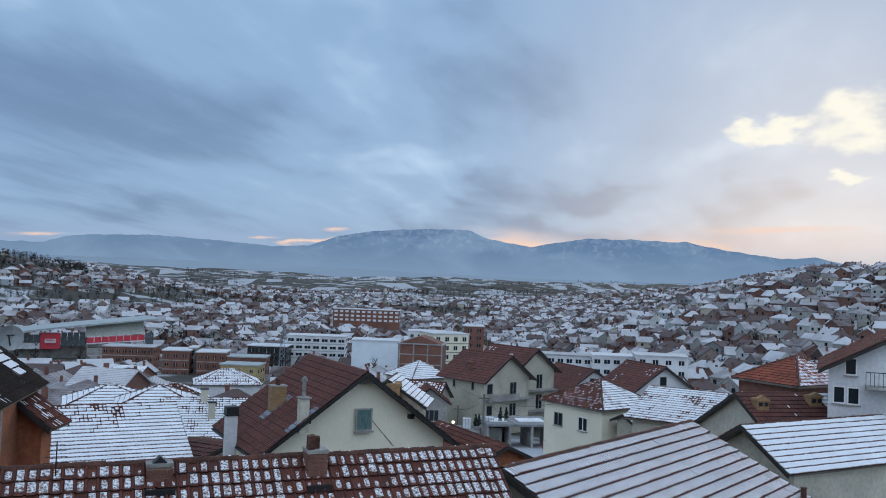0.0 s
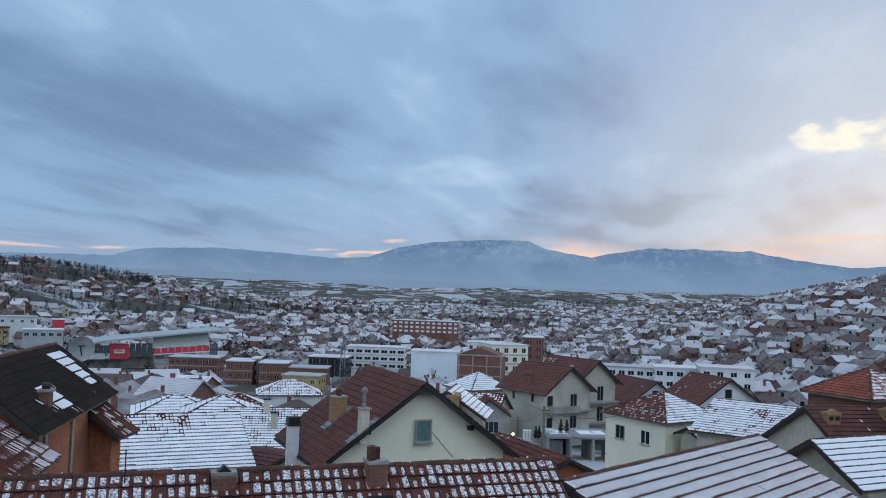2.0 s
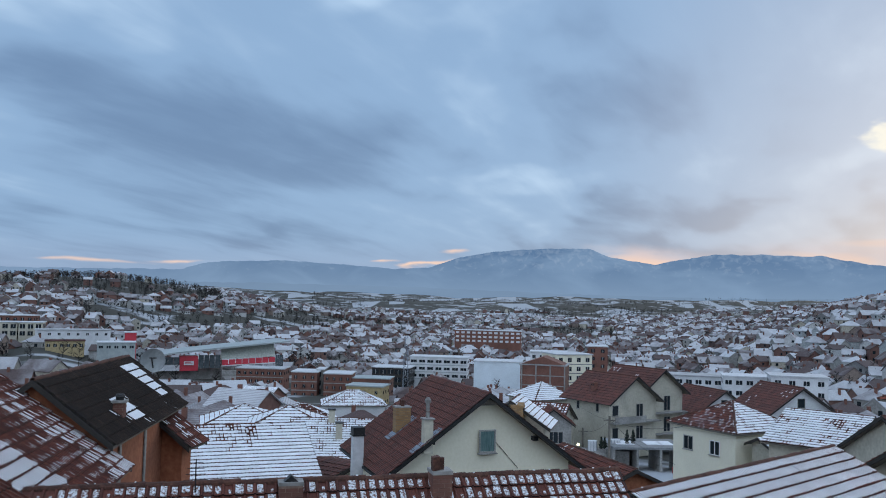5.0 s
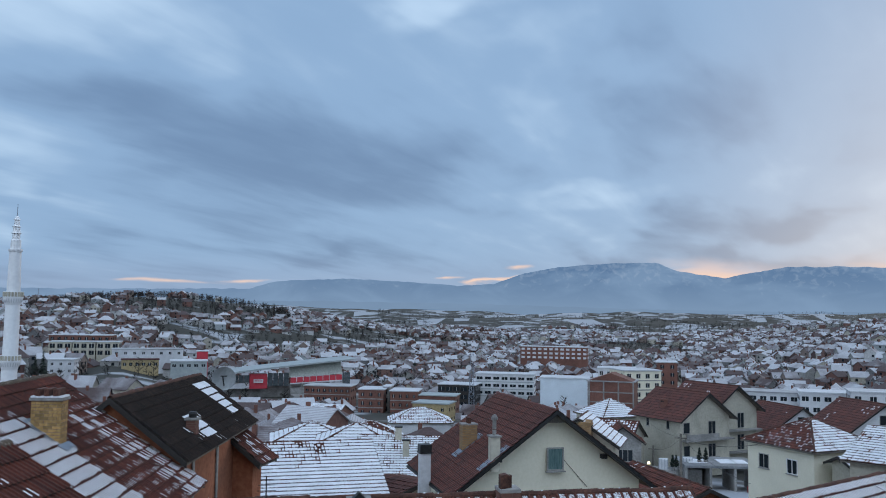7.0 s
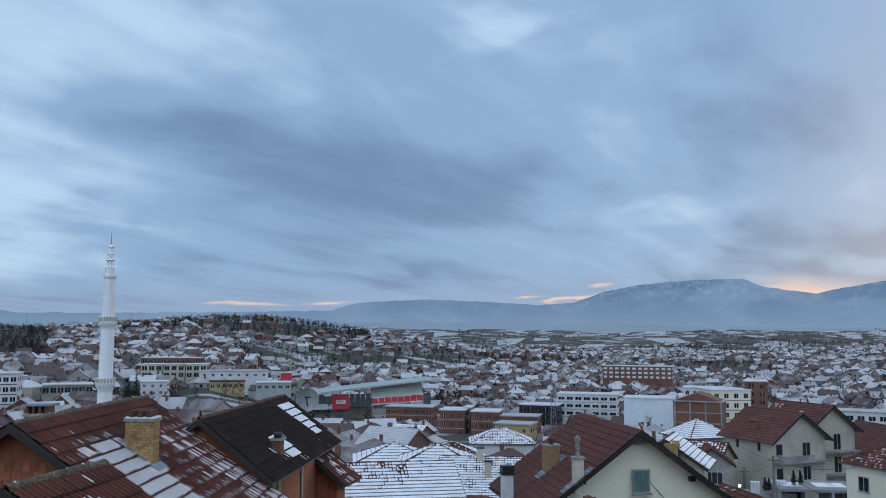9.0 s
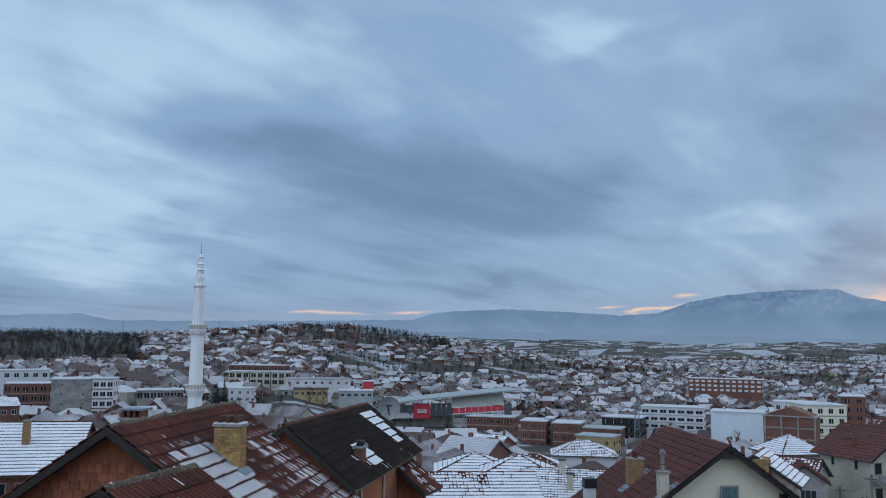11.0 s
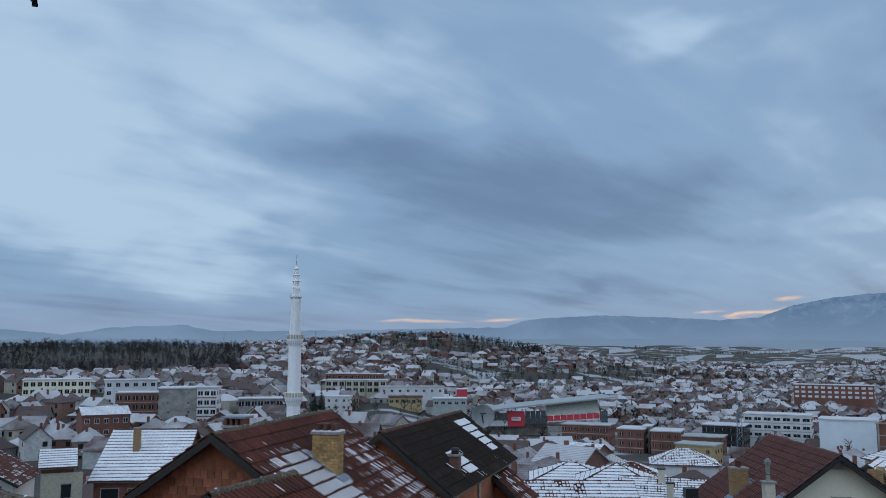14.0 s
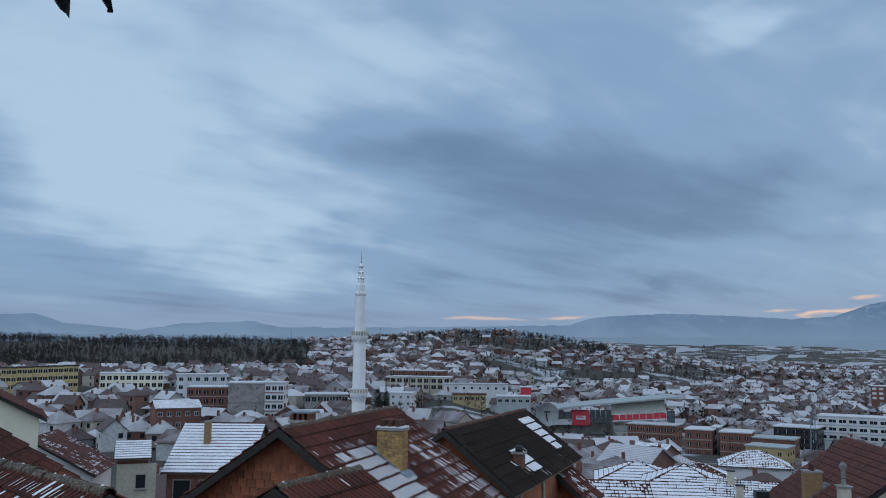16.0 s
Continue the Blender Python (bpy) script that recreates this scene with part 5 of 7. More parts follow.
hip("grey_hip_house", (-45.56, 158.59, 38.58), (0.95, 0.3), (-0.3, 0.95), 12, 9, 6, 2.6, "pale house with wide grey hipped roof and terrace", (drift(0.66, 0.08, 3, 3, 1), drift(0.75, 0.08, 3, 3, 1), None, drift(0.7, 0.08, 3, 3, 4)), WHITE, ridge=2.0, w=0.5, l=0.5)
def front_windows(h, count):
    """Two rows of plain windows under the front eave."""
    e = h["a2"] + h["n"] * h["rf"]
    span = np.linalg.norm((h["b2"] - h["a2"])[:2])
    for f in (0, 1):
        for k in range(count):
            q = e + h["u"] * span * (k + 0.5) / count
            window(h["house"], V(q[0], q[1], h["a"][2] - h["rf"] * h["tp"] - 1.6 - 2.8 * f), h["u"], h["n"], 1.2, 1.2, frame_mat=WFRAME, sill=False)


FAR_ROW = (("snow_brick_hall", (-83.84, 216.32, 35.16), (-74.38, 215.53, 35.78), 24, 6, 0.95, "brick hall with blue-white snowed roof"),
           ("long_snow_row", (-188.21, 142.38, 44.98), (-182.46, 152.81, 44.94), 20, 5, 0.92, "long brick terrace with white snow roof"),
           ("long_grey_hall", (-213.41, 227.59, 41.41), (-205.18, 240.33, 41.91), 14, 5, 0.55, "long low grey workshop with sheet roof"),
           ("white_hall", (-128.25, 140.18, 43.17), (-124.73, 145.97, 43.10), 22, 4, 0.9, "low shed with snowed roof"),
           ("dark_hall", (-128.21, 260.12, 30.81), (-104.29, 259.85, 31.41), 8, 9, 0.2, "long market hall with dark sheet roof"),
           ("pink_hall", (-89.67, 189.89, 35.62), (-74.47, 185.62, 35.68), 14, 7, 0.45, "old warehouse with dull pink roof"))
for nm, p1, p2, pt, rn, sn, lb in FAR_ROW:
    FR = gable_house(nm, p1, p2, pt, rn, rn, min(p1[2] - rn * 0.4 - 4, land(p1[0], p1[1]) - 1), REDBRICK if sn > 0.8 else CONCRETE, lb, drift(sn, 0.1, 4, 3, 2), None, mats=(BROWN, BROWN_ISL), w=0.6, l=0.6, tile_b=False, ridge=False, end=0.2, over=0.3)
    front_windows(FR, 5)

# ---- brick house with the yellow chimney ----
snN = lambda u, v: 0.27 + (0.6 if u > 0.96 and v > 0.25 else 0.0) + 0.62 * sm(v, 0.10, 0.30) * (1 - sm(abs(u - 0.27), 0.10, 0.22)) + 0.34 * sm(u, 0.5, 0.85) * sm(v, 0.12, 0.45) - 0.28 * (1 - sm(v, 0.0, 0.32)) + 0.16 * noise.fractal(Vector((u * 9, v * 6, 2.2)), 0.9, 2.1, 4)
N1 = gable_house("brick_house", (-14.82, 14.88, 57.94), (-17.01, 22.36, 57.94), 34.5, 4.6, 4.4, EYE - 10, BRICKWALL, "unplastered clay block house with red tile roof and snow streaks",
                 snN, None, w=0.115, l=0.38, singles=300, first=lambda u, v: abs(u - 0.4) + abs(v - 0.5), ridge_snow=0.7, end=0.35, board=TIMBER, tile_b=True, full=None, ridge_mat=MOSSY)
c = V(*(-14.14, 18.51, 56.79))
st = chimney(N1["house"], c, N1["u"], N1["n"], 0.42, 0.72, c[2] - 0.6, c[2] + 0.92, YBRICK, CONCRETE, 0, (0.21, 0.075), label="yellow brick chimney with terracotta crown", capw=0.05, snowcap=True)
for k in (-0.22, 0.0, 0.22):
    cb = Mesh()
    qq = V(*c[:2], 0) + N1["n"] * k
    cb.cbox(qq, N1["u"], N1["n"], 0.5, 0.12, c[2] + 1.03, c[2] + 1.2)
    part("crown_brick", cb, RIDGE, st)
fl = Mesh()
fl.box(on_slope(N1, np.dot(c - N1["a"], N1["u"]) - 0.36, np.dot(c - N1["a"], N1["n"]) - 0.5) + V(0, 0, 0.06), N1["u"] * 0.72, N1["n"] * 1.1 - V(0, 0, 1.1 * N1["tp"]), V(0, 0, 0.05))
part("flashing", fl, ZINC, st)
# wide stack behind the ridge with a sheet-covered top
c2 = V(*(-16.46, 17.46, 57.85))
st = chimney(N1["house"], c2, N1["u"], N1["n"], 0.45, 0.58, c2[2] - 2.0, c2[2], REDBRICK, CONCRETE, 0, label="wide brick stack under a raised sheet cover", capw=0.04)
for k in (-0.24, -0.08, 0.08, 0.24):
    cb = Mesh()
    cb.cbox(V(*c2[:2], 0) + N1["n"] * k, N1["u"], N1["n"], 0.4, 0.07, c2[2] + 0.07, c2[2] + 0.26)
    part("pier", cb, REDBRICK, st)
cb = Mesh()
cb.cbox(c2, N1["u"], N1["n"], 0.55, 0.68, c2[2] + 0.26, c2[2] + 0.31)
part("cover", cb, ZINC, st)
# hollow blocks of the gable wall
a2, u, n = N1["a2"], N1["u"], N1["n"]
blk = {}
for j in range(16):
    z = a2[2] - 1.05 - j * 0.2
    half = min(N1["rf"], (a2[2] - z - 0.22) / N1["tp"])
    x = -half + (0.13 if j % 2 else 0)
    while x < half - 0.1:
        wd = 0.25 if j % 5 else 0.19
        key = wd
        if key not in blk:
            m = Mesh()
            m.box(V(0.006, -0.02, 0), V(wd - 0.012, 0, 0), V(0, 0.03, 0), V(0, 0, 0.185))
            blk[key] = mesh_data("block", m, [BLOCK])
        ob = new("block", blk[key])
        ob.parent = N1["wall"]
        ax = n
        o = V(*(a2 + ax * x)[:2], z) - BASE[N1["wall"].name]
        ax, al = level(ax), math.hypot(ax[0], ax[1])
        mm = Matrix(((ax[0] * al, -ax[1], 0, o[0]), (ax[1] * al, ax[0], 0, o[1]), (0, 0, 1, o[2]), (0, 0, 0, 1)))
        ob.matrix_basis = mm
        x += wd
N2 = gable_house("annex_house", (-8.91, 8.91, 57.91), (-9.22, 11.13, 57.91), 33, 2.6, 3.4, EYE - 10, BRICKWALL, "low annex with red tile roof and snow lumps on its ridge",
                 drift(0.2, 0.15, 4, 4, 3.0), None, w=0.115, l=0.38, singles=80, ridge_snow=0.7, ridge_mat=MOSSY, board=TIMBER, full=None)

# ---- dark mossy roof beside it ----
snO = lambda u, v: (0.9 if abs(u - 0.84 - 0.03 * v) < 0.10 - 0.07 * v and 0.08 < v < 0.70 else 0.0) + (1.0 if abs(u - 0.38) < 0.06 and 0.52 < v < 0.86 else 0.0) + (0.45 if (abs(u - 0.36) < 0.14 and 0.45 < v < 0.95 or abs(u - 0.78) < 0.1 and v > 0.5) and noise.noise(Vector((u * 60, v * 30, 0))) > 0.3 else 0)
O1 = gable_house("mossy_roof_house", (-15.08, 22.39, 57.33), (-17.21, 31.63, 57.33), 38, 2.35, 4, EYE - 11, BRICKWALL, "orange clay block house with nearly black mossy tile roof",
                 snO, None, mats=(DARK, DARK_ISL), w=0.125, l=0.36, singles=300, first=lambda u, v: abs(u - 0.5) + abs(v - 0.5), ridge_mat=RIDGE, ridge_snow=0.0, end=0.3, over=0.3, board=TIMBER, tile_b=False)
c = V(*(-13.99, 25.34, 55.99))
chimney(O1["house"], c, O1["u"], O1["n"], 0.32, 0.32, c[2] - 0.8, c[2] + 0.42, REDBRICK, CONCRETE, 0, (0.2, 0.075), label="slim red brick chimney with black cowl")
cw = Mesh()
cw.tube([V(*c[:2], c[2] + 0.49), V(*c[:2], c[2] + 0.60)], [0.13, 0.13], 10)
cw.tube([V(*c[:2], c[2] + 0.61), V(*c[:2], c[2] + 0.68)], [0.17, 0.12], 10)
part("cowl", cw, BLACK, O1["house"])
for k in range(3):
    pil = Mesh()
    q = O1["a2"] + O1["u"] * (1.2 + k * 2.9) + O1["n"] * (O1["rf"] + 0.02)
    pil.box(V(*q[:2], EYE - 11), O1["u"] * 0.22, O1["n"] * 0.04, V(0, 0, O1["a"][2] - O1["rf"] * O1["tp"] - 0.2 - EYE + 11))
    part("concrete_pillar", pil, CONCRETE, O1["house"])
# satellite dish at its far end
dc = V(*(-16.82, 32.96, 57.11))
dish = thing("satellite_dish", (dc[0], dc[1], dc[2] - 0.9), "grey satellite dish on a pole at the mossy roof", "satellite dish")
ax = level(dc)
side = V(ax[1], -ax[0], 0)
dm = Mesh()
R, rings = 0.50, 5
vs = [dc + ax * 0.0]
for i in range(1, rings + 1):
    for j in range(24):
        t = j / 24 * 2 * math.pi
        rr = R * i / rings
        vs.append(dc + side * rr * math.cos(t) + V(0, 0, rr * math.sin(t)) - ax * 0.12 * (i / rings) ** 2)
fs = [(0, 1 + (j + 1) % 24, 1 + j) for j in range(24)] + [(1 + (i - 1) * 24 + j, 1 + (i - 1) * 24 + (j + 1) % 24, 1 + i * 24 + (j + 1) % 24, 1 + i * 24 + j) for i in range(1, rings) for j in range(24)]
nv = len(vs)
vs += [p + ax * 0.02 for p in vs]
fs += [tuple(x + nv for x in f[::-1]) for f in fs]
dm.add(vs, fs)
part("reflector", dm, mottled("dish_paint", [(0.3, (0.30, 0.33, 0.34)), (0.7, (0.40, 0.43, 0.44))], 6, 1, 0.5, 0.2, 0.02), dish, smooth=True)
am = Mesh()
am.tube([dc + V(0, 0, 0.1) - ax * 0.03 - side * 0.14, dc + V(0, 0, 0.1) - ax * 0.03 + side * 0.14], [0.025, 0.025], 6)
am.tube([dc + V(0, 0, 0.1) - ax * 0.06 - side * 0.05, dc - V(0, 0, 0.3) - ax * 0.12 + side * 0.02], [0.03, 0.03], 6)
part("bracket", am, BLACK, dish)
pm = Mesh()
pm.tube([V(dc[0], dc[1], land(dc[0], dc[1]) - 0.5) + ax * 0.1, dc + ax * 0.1], [0.035, 0.035], 8)
part("pole", pm, ZINC, dish)
PA = gable_house("small_annex", (-15.29, 29.25, 55.79), (-15.34, 30.86, 55.79), 38, 1.9, 3, EYE - 12, BRICKWALL, "brick annex with dark red tile roof", drift(0.2, 0.3, 3, 3, 4), None, w=0.15, l=0.36, tile_b=False)

# ---- houses towards the minaret ----
Q = gable_house("snow_brick_house", (-58.90, 48.03, 53.20), (-53.38, 51.96, 53.20), 27, 6.3, 6, EYE - 17, REDBRICK, "brick house under an even white snow roof",
                drift(1.12, 0.14, 5, 4, 2.9), None, w=0.30, l=0.42, tile_b=False, singles=80, end=0.3)
c = V(*(-55.25, 47.33, 51.85))
chimney(Q["house"], c, Q["u"], Q["n"], 0.5, 0.5, c[2] - 0.5, c[2] + 1.75, YCOURSE, CONCRETE, 0, label="tall yellow brick chimney", capw=0.03)
e = Q["a2"] + Q["n"] * Q["rf"]
for k in (1.2, 3.2):
    q = e + Q["u"] * k
    window(Q["house"], V(q[0], q[1], Q["a"][2] - 4.6), Q["u"], Q["n"], 1.4, 1.7, mullions=0, sill=False)
QD = gable_house("tower_annex", V(*(-57.31, 40.20, 52.47)), V(*(-55.79, 42.28, 52.48)), 26, 2.2, 2.4, EYE - 17, REDBRICK, "tall annex with a snowy shed roof and grey upper storey", drift(0.95, 0.1, 3, 3, 2), None, w=0.2, l=0.3, tile_b=False, ridge=False, end=0.2)
gq = Mesh()
e = QD["a2"] + QD["n"] * (QD["rf"] + 0.03)
gq.box(V(*e[:2], EYE - 11.6), QD["u"] * 2.8, QD["n"] * 0.1, V(0, 0, 2.6))
part("grey_storey", gq, GREY, QD["house"])
q = e + QD["u"] * 1.7 + QD["n"] * 0.13
window(QD["house"], V(q[0], q[1], EYE - 10.3), QD["u"], QD["n"], 0.8, 1.1, mullions=0)
R1 = gable_house("white_brown_house", (-69.24, 40.08, 51.83), (-74.92, 46.16, 51.28), 29, 5.6, 5, EYE - 17, WHITE, "white house with worn brown roof", drift(0.22, 0.3, 4, 3, 1), None, mats=(BROWN, BROWN_ISL), w=0.3, l=0.42, tile_b=False, ridge=False)
T1 = gable_house("pale_house", (-53.79, 26.58, 57.72), V(*(-53.79, 26.58, 57.72)) + V(-7.9, 4.2, 0), 28, 5, 5, EYE - 14, PLASTER, "pale plastered house with plain gable", None, None, mats=(BROWN, BROWN_ISL), w=0.3, l=0.42)
S1 = gable_house("corner_house", (-13.90, 7.05, 58.20), (-8.90, 6.19, 58.20), 33, 3.5, 3.5, EYE - 10, BRICKWALL, "house with wine-red tile roof and snow lumps along its ridge", drift(0.42, 0.2, 6, 3, 6), None, w=0.125, l=0.38, singles=80, ridge_snow=0.8, first=lambda u, v: v, ridge_mat=MOSSY, full=None)
S2 = gable_house("red_roof_house", (-15.47, 7.05, 58.49), (-17.44, 8.95, 58.49), 33, 5, 4, EYE - 10, BRICKWALL, "house with plain red tile roof", None, None, w=0.125, l=0.38)


# ---- the balcony's own house, behind and above ----
own = thing("own_house", (0, -3.5, EYE - 8.4), "plastered house that carries the balcony", "house")
wb = Mesh()
wb.box(V(-7, -7, EYE - 8.4), V(13, 0, 0), V(0, 5.6, 0), V(0, 0, 11))
part("wall", wb, PLASTER, own)
sb = Mesh()
sb.box(V(-4, -1.42, EYE - 1.75), V(8, 0, 0), V(0, 1.7, 0), V(0, 0, 0.16))
part("balcony", sb, CONCRETE, own)
# torn dark strips hang from the eave over the balcony
eave = Mesh()
eave.box(V(-4.2, -1.4, EYE + 1.30), V(4.4, 0, 0), V(0, 2.8, 0), V(0, 0, 0.12))
part("eave", eave, TIMBER, own)
for flap in ([V(-1.91, 1.10, 60.84), V(-1.90, 1.10, 60.83), V(-1.90, 1.11, 60.82), V(-1.89, 1.12, 60.81), V(-1.89, 1.13, 60.80), V(-1.89, 1.13, 60.80), V(-1.89, 1.13, 60.84), V(-1.90, 1.11, 61.33), V(-1.94, 1.03, 61.30)],
             [V(-1.85, 1.19, 60.86), V(-1.84, 1.20, 60.84), V(-1.84, 1.20, 60.83), V(-1.83, 1.21, 60.83), V(-1.84, 1.21, 60.86), V(-1.85, 1.19, 61.36), V(-1.89, 1.12, 61.34)]):
    fm = Mesh()
    fm.prism(flap, V(-0.012, 0.008, 0))
    part("torn_strip", fm, BLACK, own)



# ---- minaret ----
def minaret():
    c = V(*(-127.74, 153.89, 62.76))
    x, y = c[0], c[1]
    gz = land(x, y)
    t = thing("minaret", (x, y, gz), "slender white minaret with two balconies and a pointed top", "minaret")

    def turned(prof, name, mat=MINARET, sides=20, smooth=True):
        mb = Mesh()
        mb.tube([V(x, y, z) for z, _ in prof], [r for _, r in prof], sides)
        part(name, mb, mat, t, smooth=False)

    e = EYE
    turned([(gz - 0.5, 1.9), (e - 17, 1.6), (e - 13.2, 1.55)], "shaft")
    turned([(e - 13.2, 1.55), (e - 11.8, 2.0), (e - 11.4, 2.15), (e - 11.2, 2.15)], "balcony")
    turned([(e - 11.2, 1.55), (e + 0.4, 1.42)], "shaft")
    turned([(e + 0.4, 1.42), (e + 1.6, 1.85), (e + 2.0, 2.0), (e + 2.2, 2.0)], "balcony")
    turned([(e + 2.2, 1.36), (e + 12.2, 1.15)], "shaft")
    turned([(e + 11.6, 1.2), (e + 12.0, 1.4), (e + 12.3, 1.4)], "cornice")
    turned([(e + 12.3, 1.05), (e + 14.2, 1.0), (e + 14.5, 0.75), (e + 15.6, 0.75), (e + 15.7, 1.05), (e + 16.0, 0.7), (e + 17.0, 0.68), (e + 17.1, 0.9), (e + 17.4, 0.55), (e + 18.4, 0.5), (e + 18.6, 0.7), (e + 19.4, 0.2)], "spire")
    turned([(e + 19.4, 0.09), (e + 22.0, 0.05)], "finial", ZINC)
    for zb, r in ((e - 11.2, 2.1), (e + 2.2, 1.95)):
        ring = Mesh()
        ring.tube([V(x + r * math.cos(a), y + r * math.sin(a), zb + 1.0) for a in np.linspace(0, 2 * math.pi, 21)], [0.07] * 21, 5, caps=False)
        rail = part("rail", ring, MINARET, t)
        for k in range(20):
            a = 2 * math.pi * k / 20
            b = Mesh()
            ca, sa = math.cos(a), math.sin(a)
            b.box(V(x + r * ca + sa * 0.22, y + r * sa - ca * 0.22, zb), V(-sa * 0.44, ca * 0.44, 0), V(ca * 0.06, sa * 0.06, 0), V(0, 0, 0.95))
            part("panel", b, GREY, rail)
        for k in range(24):
            a = 2 * math.pi * k / 24
            b = Mesh()
            ca, sa = math.cos(a), math.sin(a)
            b.box(V(x + r * 0.86 * ca + sa * 0.1, y + r * 0.86 * sa - ca * 0.1, zb - 1.3), V(-sa * 0.2, ca * 0.2, 0), V(ca * 0.22, sa * 0.22, 0.5), V(0, 0, 0.5))
            part("corbel", b, WHITE, rail)


minaret()


# ---- town blocks ----
def slab_block(name, c, u, w, dpt, top, floors, wall, label, win=(1.4, 1.3), per=5, fh=2.9, roof=FLAT_ROOF, side=3, bands=None, frame_mat=WFRAME, pane=GLASS):
    """A flat-roofed block; c is the middle of its front at roof height, u along the front."""
    c, u = V(*c), level(u)
    n = V(u[1], -u[0], 0)
    z1 = c[2]
    z0 = min(z1 - floors * fh, land(c[0], c[1])) - 1.0
    t = thing(name, (c[0], c[1], z0), label, "building")
    mb = Mesh()
    mb.box(V(*(c - u * w / 2 - n * dpt)[:2], z0), u * w, n * dpt, V(0, 0, z1 - z0))
    part("wall", mb, wall, t)
    rf = Mesh()
    rf.box(V(*(c - u * (w / 2 + 0.3) - n * (dpt + 0.3))[:2], z1), u * (w + 0.6), n * (dpt + 0.6), V(0, 0, 0.35))
    part("roof", rf, roof, t)
    for f in range(floors):
        zc = z1 - fh * (f + 0.5) - 0.1
        if bands is not None:
            b = Mesh()
            b.box(V(*(c - u * w / 2)[:2], zc - fh / 2 - 0.12), u * w, n * 0.12, V(0, 0, 0.3))
            part("floor_band", b, bands, t)
        for k in range(per):
            q = c + u * (w * ((k + 0.5) / per - 0.5))
            g = Mesh()
            g.box(V(*(q - u * win[0] / 2)[:2], zc - win[1] / 2), u * win[0], n * 0.05, V(0, 0, win[1]))
            g.box(V(*(q - u * 0.04)[:2], zc - win[1] / 2), u * 0.08, n * 0.08, V(0, 0, win[1]), 1)
            part("window", g, [pane, frame_mat], t)
        for k in range(side):
            for sg in (1, -1):
                q = c + u * sg * w / 2 - n * (dpt * (k + 0.5) / side)
                g = Mesh()
                g.box(V(*(q - n * win[0] / 2)[:2], zc - win[1] / 2), n * win[0], u * sg * 0.05, V(0, 0, win[1]))
                part("window", g, pane, t)
    return t, c, u, n, z0


KEEP = []


def landmark(*a, seen=0.6, **k):
    """A block that stands out; seen: the share of its storeys that shows over the roofs before it."""
    r = slab_block(*a, **k)
    tall = k.get("fh", 2.9)
    for k in np.linspace(-0.5, 0.5, 1 + int(a[3] / 8)) if a[3] > 10 else (0.0,):
        q = r[1] + r[2] * a[3] * k - r[3] * a[4] * 0.5
        KEEP.append((q[0], q[1], a[4] * 0.5 + 6))
    view_open(r[1], a[3], a[6] * tall * seen)
    return r


OPEN = []


def view_open(c, w, h):
    """Houses before a landmark stay low, as they do there."""
    d = math.hypot(c[0], c[1])
    OPEN.append((math.atan2(c[0], c[1]), math.atan2(w * 0.55, d), d, (c[2] - h - EYE) / d))


def blocked(x, y, top):
    d, az = math.hypot(x, y), math.atan2(x, y)
    return any(abs(az - a) < wd + 5 / d and d < dd and (top - EYE) / d > el for a, wd, dd, el in OPEN)


landmark("brick_block", (-85.0, 272.1, 33.93), (1, 0.12), 8.5, 11, 0, 4, REDBRICK, "unplastered red brick apartment block with concrete floors", per=3, bands=CONCRETE, win=(1.0, 1.1))
landmark("brick_block", (-73.9, 273.2, 33.63), (1, 0.12), 9.2, 11, 0, 4, REDBRICK, "unplastered red brick apartment block with rows of small windows", per=4, bands=CONCRETE, win=(0.9, 1.0))
landmark("stair_tower", (-81.5, 278.3, 34.45), (1, 0.12), 2.3, 8, 0, 4, CONCRETE, "grey concrete stair tower between the brick blocks", per=1, win=(0.9, 1.6))
landmark("low_brick_block", (-110.9, 300.2, 31.96), (1, 0.1), 17.7, 10, 0, 2, REDBRICK, "low red brick building with a concrete frame", per=8, bands=CONCRETE, win=(1.1, 1.0), seen=0.35)
landmark("green_roof_block", (-61.2, 268.1, 33.04), (1, 0.05), 11.9, 9, 0, 2, REDBRICK, "brick block with a pale green flat roof", per=6, win=(1.0, 0.9), roof=LIGHTROOF, seen=0.1)
landmark("dark_flat_block", (-66.2, 323.3, 32.05), (1, 0.0), 14.8, 12, 0, 3, TIMBER, "dark flat-roofed block with a glazed ground floor", per=5, win=(2.4, 1.6))
landmark("yellow_block", (-56.0, 236.4, 33.94), (1, -0.05), 10.7, 8, 0, 2, palette("ochre_plaster", [(0.40, 0.31, 0.16)], "object"), "ochre plastered house with a metal roof", per=3, win=(0.8, 0.9), roof=LIGHTROOF)
landmark("hotel_block", (-50.0, 341.4, 35.33), (1, 0.05), 23.8, 12, 0, 3, WHITE, "long grey three-storey block with ribbon windows", per=7, win=(2.4, 1.1), bands=LIGHTROOF)
landmark("white_block", (-22.6, 299.1, 37.58), (1, 0.02), 16.9, 12, 0, 4, mottled("pale_blue_plaster", [(0.3, (0.60, 0.67, 0.73)), (0.7, (0.68, 0.75, 0.80))], 3, 0.2, 0.9, 0, 0.03, stain=0.12), "plain pale blue block with a blank wall", per=0)
landmark("frame_block", (-5.6, 251.9, 40.53), (0.98, -0.1), 13.5, 10, 0, 4, REDBRICK, "unfinished brick block in a grey concrete frame", per=0, bands=CONCRETE, side=0)
fb = V(-5.6, 251.9, 40.53)
fu = level((0.98, -0.1))
fn = V(fu[1], -fu[0], 0)
fo = bpy.data.objects["frame_block"]
